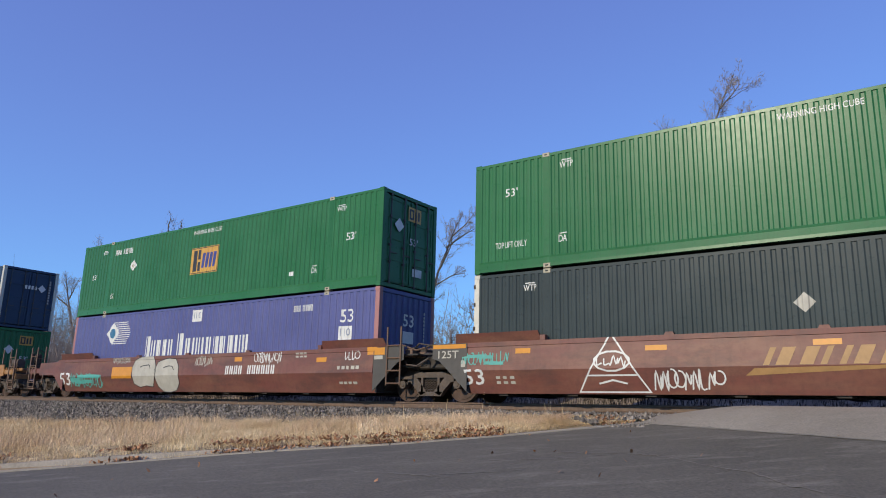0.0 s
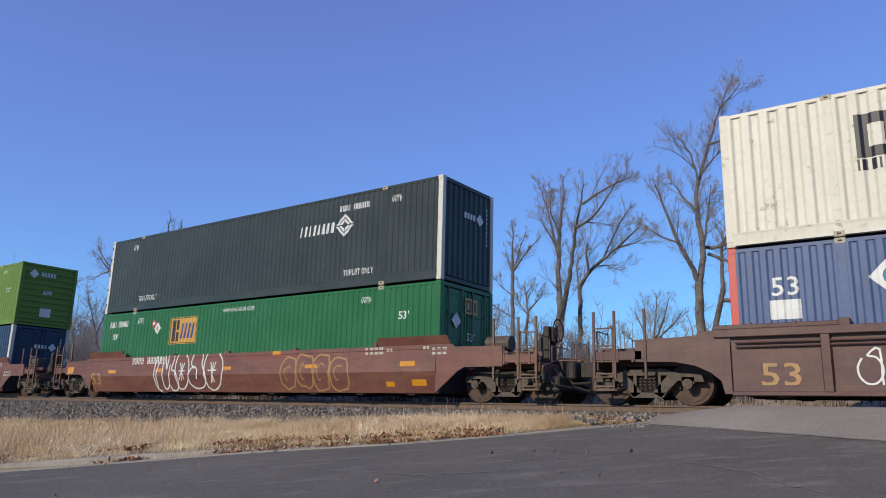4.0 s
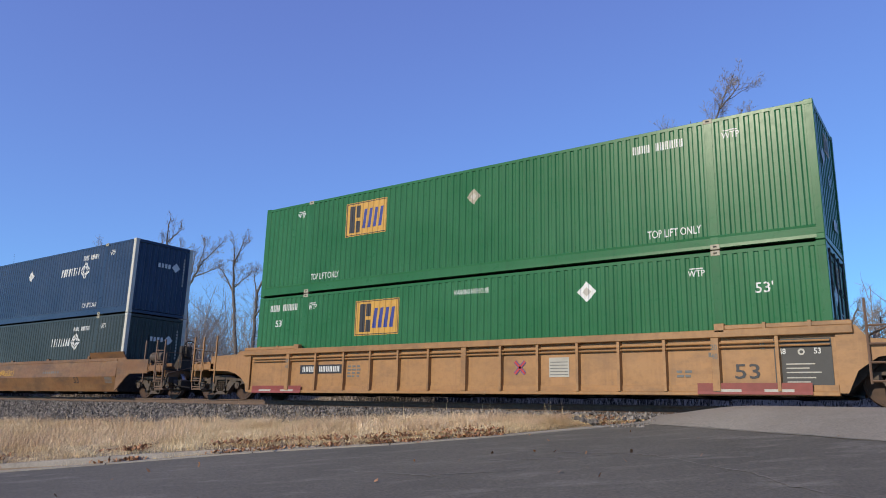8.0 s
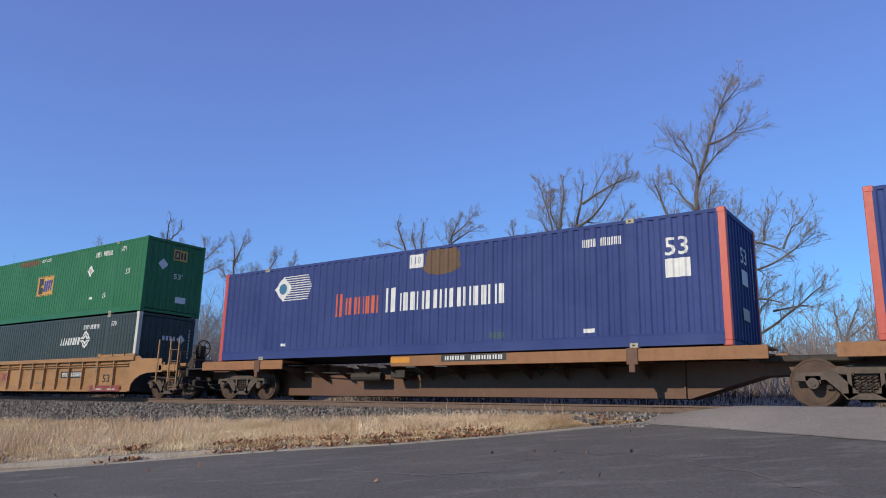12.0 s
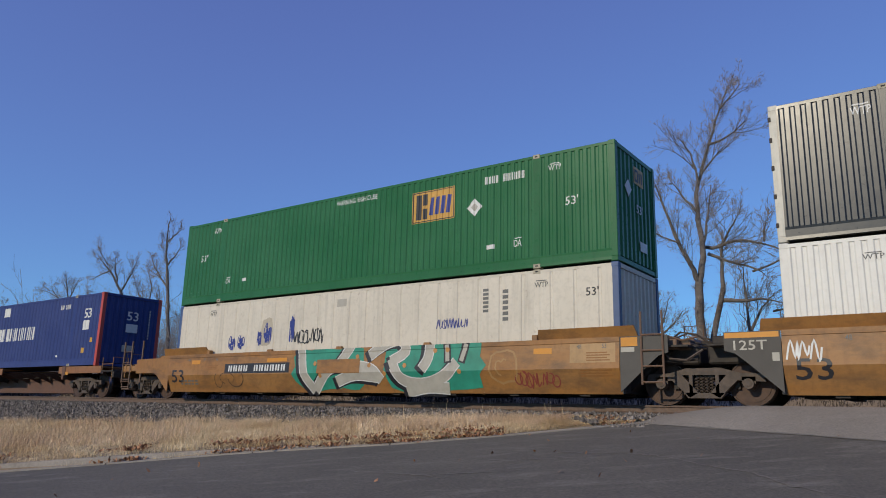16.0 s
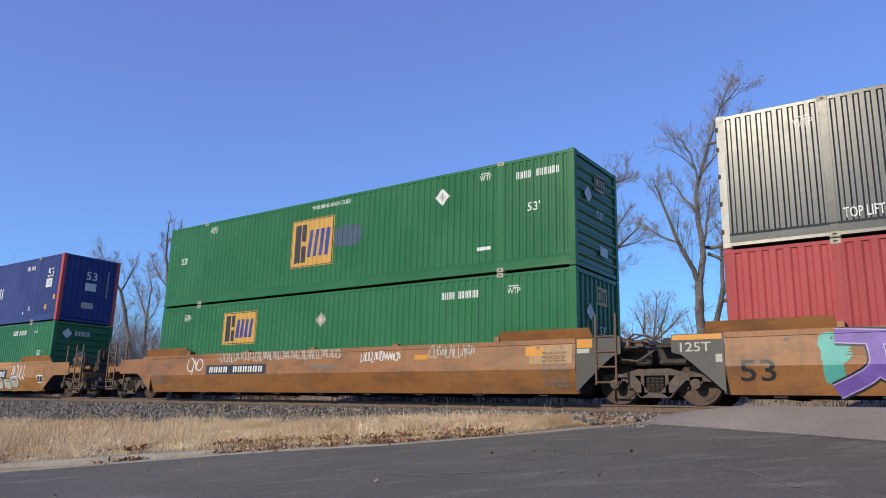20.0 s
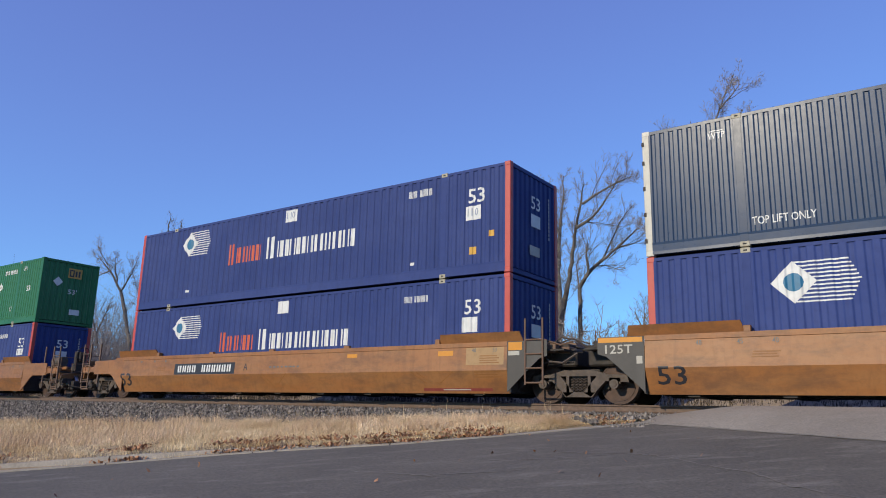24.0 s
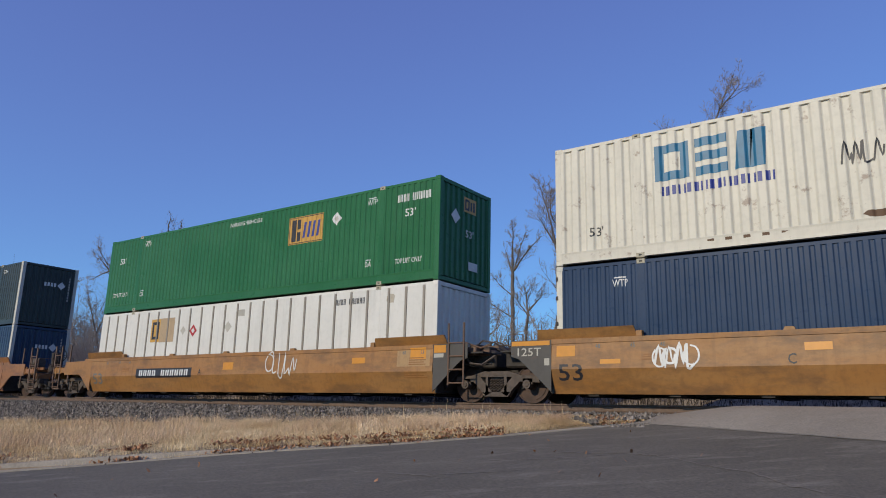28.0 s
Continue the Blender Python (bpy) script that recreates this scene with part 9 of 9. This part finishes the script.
marks(23, "upper", ("creambox_teal", -5.62, 1.67, 0.83, 2.52), ("inter_blue", -5.5, 1.33, 0.21, 2.39), ("fifty_dark", -7.21, 0.61, 0.22), ("scrib_dark", -1.97, 1.37, 0.51, 0.73), ("rust_patch", -1.69, 0.31, 0.14, 0.63), ("rust_patch", -4.71, 0.18, 0.07, 1.75))
marks(23, "lower", ("wtp", -6.69, 2.31, 0.23))
marks(1, "car", ("fifty_white", -8.36, 2.21, 0.49), ("tag_mint", -7.55, 2.13, 0.57, 2.35), ("blob_pale", -3.19, 1.95, 1.27, 2.82), ("id10", 1.92, 2.53, 0.27, 2.35), ("scrib_white", 3.29, 2.83, 0.4, 1.19), ("scrib_pale", -4.62, 2.97, 0.27, 1.11), ("scrib_pale", 0.33, 2.79, 0.37, 0.89), ("amber", -4.62, 2.45, 0.41, 1.28), ("amber", 5.97, 2.84, 0.13, 0.4), ("amber", 7.9, 3, 0.22, 0.36), ("stencil", 5.1, 2.99, 0.18, 0.52), ("stencil", 6.81, 2.62, 0.17, 0.87), ("stencil", 6.85, 2.22, 0.12, 0.7), ("scrib_white", 7.08, 2.84, 0.35, 0.53), ("amber", 2.33, 2.93, 0.14, 0.35))
marks(2, "car", ("fifty_white", -8.24, 2.19, 0.37), ("stencil", -7.31, 2.21, 0.23, 0.58), ("tag_mint", -8.27, 2.65, 0.34, 1.32), ("amber", -6.76, 2.91, 0.12, 0.4), ("pyramid", -5.18, 2.03, 1.26, 1.61), ("scrib_white", -3.47, 2.04, 0.47, 1.41), ("slanted", -1.64, 2.35, 0.54, 2.96), ("scrib_white", 1, 2.95, 0.33, 1.36), ("stencil", 1.61, 2.69, 0.09, 1.44), ("amber", -3.62, 2.89, 0.11, 0.47), ("amber", -0.41, 2.9, 0.11, 0.48), ("amber", 2.85, 2.9, 0.14, 0.43), ("scrib_pale", 3.41, 2.29, 1.01, 1.82), ("stencil", 5.23, 3.02, 0.2, 0.43), ("amber", 6.05, 2.92, 0.12, 0.45), ("stencil", 5.75, 2.98, 0.25, 0.23), ("stencil", 6.52, 3.13, 0.12, 0.24), ("stencil", 6.98, 3.13, 0.12, 0.22), ("stencil", 7.74, 3.14, 0.12, 0.22), ("stencil", 6.9, 2.7, 0.21, 0.78), ("stencil", 6.91, 2.28, 0.13, 0.73))
marks(3, "car", ("fifty_white", -8.12, 2.2, 0.47), ("stencil", -7.19, 2.2, 0.26, 0.49), ("scrib_white", -6.61, 2.04, 0.54, 2.46), ("id10", -5.48, 2.57, 0.22, 2.4), ("blocks_white", 0.42, 2.02, 1.35, 4.67), ("amber", -8.49, 2.6, 0.22, 0.26), ("amber", -6.64, 2.88, 0.14, 0.52), ("amber", -3.56, 2.9, 0.08, 0.51), ("amber", -0.3, 2.9, 0.1, 0.47), ("scrib_pale", -1.4, 2.86, 0.3, 0.84), ("stencil", -1.56, 2.67, 0.08, 1.45), ("stencil", -8.08, 2.77, 0.27, 0.6))
marks(3, "car", ("scrib_pale", 6.52, 2.6, 0.34, 0.97), ("scrib_tan", 5.12, 1.99, 0.71, 0.92), ("stencil", 6.59, 3.05, 0.17, 0.25), ("stencil", 7.05, 3.05, 0.17, 0.24), ("stencil", 7.81, 3.04, 0.18, 0.27), ("stencil", 6.94, 2.32, 0.14, 1.07), ("stencil", 8.37, 2.62, 0.26, 0.68), ("amber", 6.04, 2.9, 0.12, 0.48), ("stencil", 5.31, 2.96, 0.24, 0.41), ("amber", 5.99, 2.12, 0.12, 0.28))
marks(4, "car", ("fifty_tan", -8.13, 2.23, 0.43), ("id10", -5.47, 2.94, 0.23, 2.05), ("loops_white", -4.04, 1.99, 1.37, 3.73), ("loops_tan", 2.38, 2.01, 1.07, 2.71), ("amber", -9.9, 2.66, 0.25, 0.46), ("amber", -6.95, 2.64, 0.12, 0.49), ("amber", -3.97, 2.65, 0.12, 0.42), ("amber", -0.28, 2.67, 0.11, 0.38), ("amber", 2, 3.09, 0.16, 0.35), ("amber", 3.44, 2.67, 0.11, 0.47), ("amber", 6.97, 2.67, 0.13, 0.49), ("dash_line", -5.72, 2.87, 0.1, 10.27), ("stencil", 5.73, 3, 0.24, 0.67), ("stencil", 6.49, 3.06, 0.15, 0.26), ("stencil", 7.72, 3.09, 0.15, 0.24), ("amber", 7.33, 2.17, 0.16, 0.47), ("amber", 6.46, 2.15, 0.13, 0.28), ("stencil", 8, 2.95, 0.23, 0.5))
marks(5, "car", ("fifty_tan", -7.56, 2.15, 0.44), ("scrib_white", -5.87, 2.05, 0.85, 1.14), ("scrib_white", -4.45, 2.4, 0.33, 1.11), ("scrib_white", 0.1, 2.13, 0.77, 1.3), ("scrib_white", 3.38, 2.42, 0.45, 0.67), ("scrib_white", 4.63, 2.22, 0.62, 1.26), ("amber_box", 6.85, 2.24, 0.33, 0.4), ("stencil", -3.06, 2.2, 0.23, 1.22))
marks(6, "car", ("id6_dark", -4.48, 2.63, 0.2, 1.66), ("fifty_dark", 5.15, 2.29, 0.23), ("hatch_dark", 7.37, 2.3, 0.23, 0.49), ("scrib_yellow", -2.62, 2.53, 0.19, 0.54), ("scrib_yellow", -1.47, 2.59, 0.31, 1.63), ("stencil_dark", 2.7, 2.68, 0.15, 1.35))
marks(7, "car", ("idbox", -5.93, 2.52, 0.25, 1.67), ("fifty_dark", 6.29, 2.29, 0.29), ("panel_white", 2.22, 2.36, 0.44, 0.5), ("cross_red", 1.32, 2.44, 0.29, 0.27), ("panel_grey", 7.03, 2.06, 0.98, 0.99), ("label_red", -7.91, 1.99, 0.19, 2.12), ("label_red", 5.57, 2.01, 0.2, 2.09), ("stencil_dark", 5.8, 2.73, 0.16, 0.2), ("stencil_dark", 5.14, 2.33, 0.18, 0.35), ("stencil_dark", -4.04, 2.41, 0.36, 0.52))
marks(8, "car", ("railword_red", 0.9, 2.31, 0.54, 2.02), ("panel_white", 3.24, 2.46, 0.4, 0.5), ("panel_grey", -8.18, 1.98, 1.05, 1.11), ("label_red", -7.91, 1.95, 0.21, 1.93), ("stencil_dark", -5.01, 2.28, 0.18, 0.66), ("stencil_dark", -4.07, 2.27, 0.17, 0.74), ("label_red", 5.59, 1.99, 0.2, 0.51))
marks(9, "car", ("idbox", 3.21, 2.5, 0.25, 1.64), ("fifty_dark", 6.3, 2.32, 0.29), ("panel_white", -2.94, 2.31, 0.41, 0.48), ("cross_red", -1.84, 2.44, 0.3, 0.34), ("panel_grey", -8.25, 2.01, 1.05, 1.05), ("label_red", -8.15, 1.99, 0.19, 2.25), ("label_red", 5.58, 2.01, 0.19, 2.06), ("stencil_dark", 5.83, 2.65, 0.24, 0.19), ("stencil_dark", -5.14, 2.35, 0.19, 0.85), ("stencil_dark", 1.18, 2.28, 0.13, 0.58))
marks(10, "car", ("idbox", 0.98, 2.77, 0.17, 1.92), ("amber", -0.68, 2.77, 0.14, 0.64))
marks(11, "car", ("spine_word", 2.42, 2.72, 0.16, 3.28), ("amber", 8.17, 2.73, 0.15, 0.54), ("idbox", -0.44, 2.74, 0.15, 2.68))
marks(12, "car", ("idbox", -3.38, 2.71, 0.25, 2.32), ("spine_code", -5.75, 2.72, 0.16, 1.35), ("amber", 5.85, 2.63, 0.11, 0.5))
marks(13, "car", ("fifty_dark", -7.9, 2.29, 0.42), ("idbox", -5.1, 2.56, 0.3, 2.97), ("wild_teal", -2, 1.98, 1.49, 6.83), ("amber", -6.84, 2.88, 0.13, 0.44), ("amber", -3.13, 2.89, 0.11, 0.87), ("amber", 6.03, 2.88, 0.13, 0.47), ("scrib_red", 5.55, 2.1, 0.41, 1.1), ("loops_tan", 4.83, 2.17, 0.89, 0.63), ("scrib_dark", -5.67, 2.06, 0.76, 1.28), ("stencil_dark", -7.41, 2.22, 0.19, 0.95))
marks(14, "car", ("fifty_dark", -7.92, 2.26, 0.4), ("pages", -5.11, 1.95, 1.28, 3.54), ("railword_red", -1.07, 2.27, 0.56, 1.94), ("swirl", 1.32, 1.98, 1.27, 1.52), ("amber", -5.99, 2.87, 0.13, 0.46), ("amber", -0.42, 2.94, 0.11, 0.53), ("amber", 2.85, 2.86, 0.15, 0.47), ("amber", 6.08, 2.87, 0.14, 0.45), ("scrib_dark", 3.47, 2.07, 1.12, 4.46), ("stencil_dark", 5.8, 2.93, 0.29, 0.22), ("scrib_white", -8.05, 2.58, 0.49, 0.61))
marks(15, "car", ("blob_pale", -5.74, 1.97, 1.41, 3.46), ("scrib_dark", -2.28, 1.96, 1.44, 5.17), ("idbox", 1.75, 2.51, 0.36, 3.19), ("blob_pale", 2.89, 2.01, 0.59, 3.06), ("scrib_white", 5.38, 2.44, 0.73, 1.31), ("window_mark", 7.64, 2.31, 0.32, 0.5), ("amber", -0.32, 2.84, 0.15, 0.56), ("amber", 2.96, 2.86, 0.13, 0.54), ("fifty_grey", -7.8, 2.18, 0.45), ("scrib_white", -7.91, 2.5, 0.45, 1.96), ("amber_box", 3.94, 2.94, 0.35, 1.32))
marks(16, "car", ("fifty_grey", -8, 2.24, 0.39), ("idbox", -5.02, 2.54, 0.29, 2.9), ("scrib_redwhite", -4.47, 2.91, 0.36, 5.47), ("scrib_white", 1.71, 2.79, 0.31, 1.39), ("scrib_pale", 4.06, 2.83, 0.37, 1.38), ("scrib_white", -5.98, 2.5, 0.64, 0.72), ("amber", 3.57, 2.83, 0.12, 0.44), ("amber", 6.85, 2.84, 0.21, 0.47), ("stencil_dark", -0.2, 2.67, 0.16, 1), ("stencil_dark", 7.29, 2.14, 0.83, 0.64))
marks(17, "car", ("fifty_dark", -7.86, 2.24, 0.41), ("purple", -6.31, 1.94, 1.37, 4.71), ("railword_white", -1.35, 2.47, 0.54, 2.52), ("purple", 1.47, 1.97, 1.4, 4.74), ("scrib_mint", 6.82, 3.3, 0.22, 1.1), ("amber", -4.27, 2.84, 0.13, 0.3), ("amber", 4.45, 2.88, 0.12, 0.37), ("amber", 6.92, 2.87, 0.21, 0.44), ("scrib_white", -2.07, 3.02, 0.25, 0.85))
marks(18, "car", ("fifty_dark", -7.87, 2.27, 0.32), ("scrib_white", -5.53, 2.34, 0.84, 0.59), ("loops_dark", -4.12, 2.06, 0.83, 1.53), ("amber", -8.17, 2.8, 0.22, 0.42), ("amber", -4.81, 2.79, 0.13, 0.47), ("amber", -2.29, 2.81, 0.13, 0.43), ("amber_pale", -1.83, 2.62, 0.11, 0.42))
marks(19, "car", ("fifty_dark", -8.24, 2.19, 0.44), ("idbox", -4.97, 2.55, 0.36, 3.15), ("letter_a", -1.39, 2.65, 0.22), ("stencil_dark", -0.2, 2.71, 0.08, 1.35), ("amber", 6.09, 2.9, 0.13, 0.47), ("vee", -0.68, 2.23, 0.31, 1.24), ("vee", 5.25, 2.24, 0.27, 1.32), ("strip_red", 5.58, 2.04, 0.07, 2.07), ("amber_pale", 2.97, 2.93, 0.1, 0.37))
marks(20, "car", ("fifty_dark", -7.88, 2.18, 0.38), ("railword_red", 0.48, 2.43, 0.58, 1.86), ("letter_c", -1.42, 2.67, 0.19), ("stencil_dark", -3.27, 2.59, 0.1, 1.44), ("vee", -0.79, 2.25, 0.36, 1.46), ("vee", 5.25, 2.23, 0.3, 1.29), ("strip_red", 5.7, 2.01, 0.06, 1.96), ("amber_pale", 6.8, 3.04, 0.2, 0.56), ("stencil_dark", 7.55, 2.86, 0.3, 0.32), ("fifty_grey", -3.68, 2.87, 0.14))
marks(21, "car", ("fifty_dark", -8.03, 2.18, 0.43), ("idbox", 1.52, 2.57, 0.37, 3.14), ("letter_b", 0.85, 2.68, 0.19), ("amber_pale", -0.94, 2.77, 0.23, 0.35), ("vee", -0.92, 2.24, 0.3, 1.35), ("vee", 5.09, 2.21, 0.32, 1.33), ("strip_red", 6.03, 2.04, 0.08, 2.03), ("amber", 5.97, 2.91, 0.13, 0.46), ("amber_pale", 7.27, 3.12, 0.13, 0.29))
marks(22, "car", ("fifty_grey", -7.9, 2.25, 0.4), ("idbox", -5.05, 2.46, 0.32, 3.21), ("scrib_white", 1.85, 2.43, 0.75, 1.3), ("amber", -0.22, 2.68, 0.23, 0.5), ("amber", 5.35, 2.77, 0.16, 0.48), ("amber", 7.39, 2.85, 0.29, 0.51), ("letter_a", -1.48, 2.53, 0.2))
marks(23, "car", ("fifty_dark", -7.95, 2.27, 0.37), ("tagw_white", -5.72, 2.46, 0.64, 0.87), ("amber", -7.99, 2.81, 0.24, 0.46), ("amber", -6.94, 2.63, 0.1, 0.47), ("amber", -2.86, 2.81, 0.15, 0.47), ("letter_c", -3.16, 2.56, 0.2))


# ---- motion ----
def motions():
    times = [k / 2 for k in range(0, 57)]
    for ob, x0, z in MOVERS:
        walk(ob, [(t, pose(x0 + along(t), YC, z)) for t in times])
    # wheels roll while they are anywhere near the view
    ticks = [k / FPS for k in range(0, int(CLIP * FPS) + 1)]
    reach = {car: [t for t in ticks if -66 < x0 + along(t) < 14] for car, x0, z in MOVERS if car.name.startswith(("well", "spine"))}
    for ob, x in WHEELSETS:
        seen = reach[ob.parent.parent]
        if not seen:
            continue
        rows = sorted({0.0, CLIP, *seen})
        held = [min(max(t, seen[0]), seen[-1]) for t in rows]
        walk(ob, [(t, Matrix.LocRotScale((x, 0, 0), Euler((0, (along(h) - along(seen[0])) / WR, 0)), None)) for t, h in zip(rows, held)])


motions()
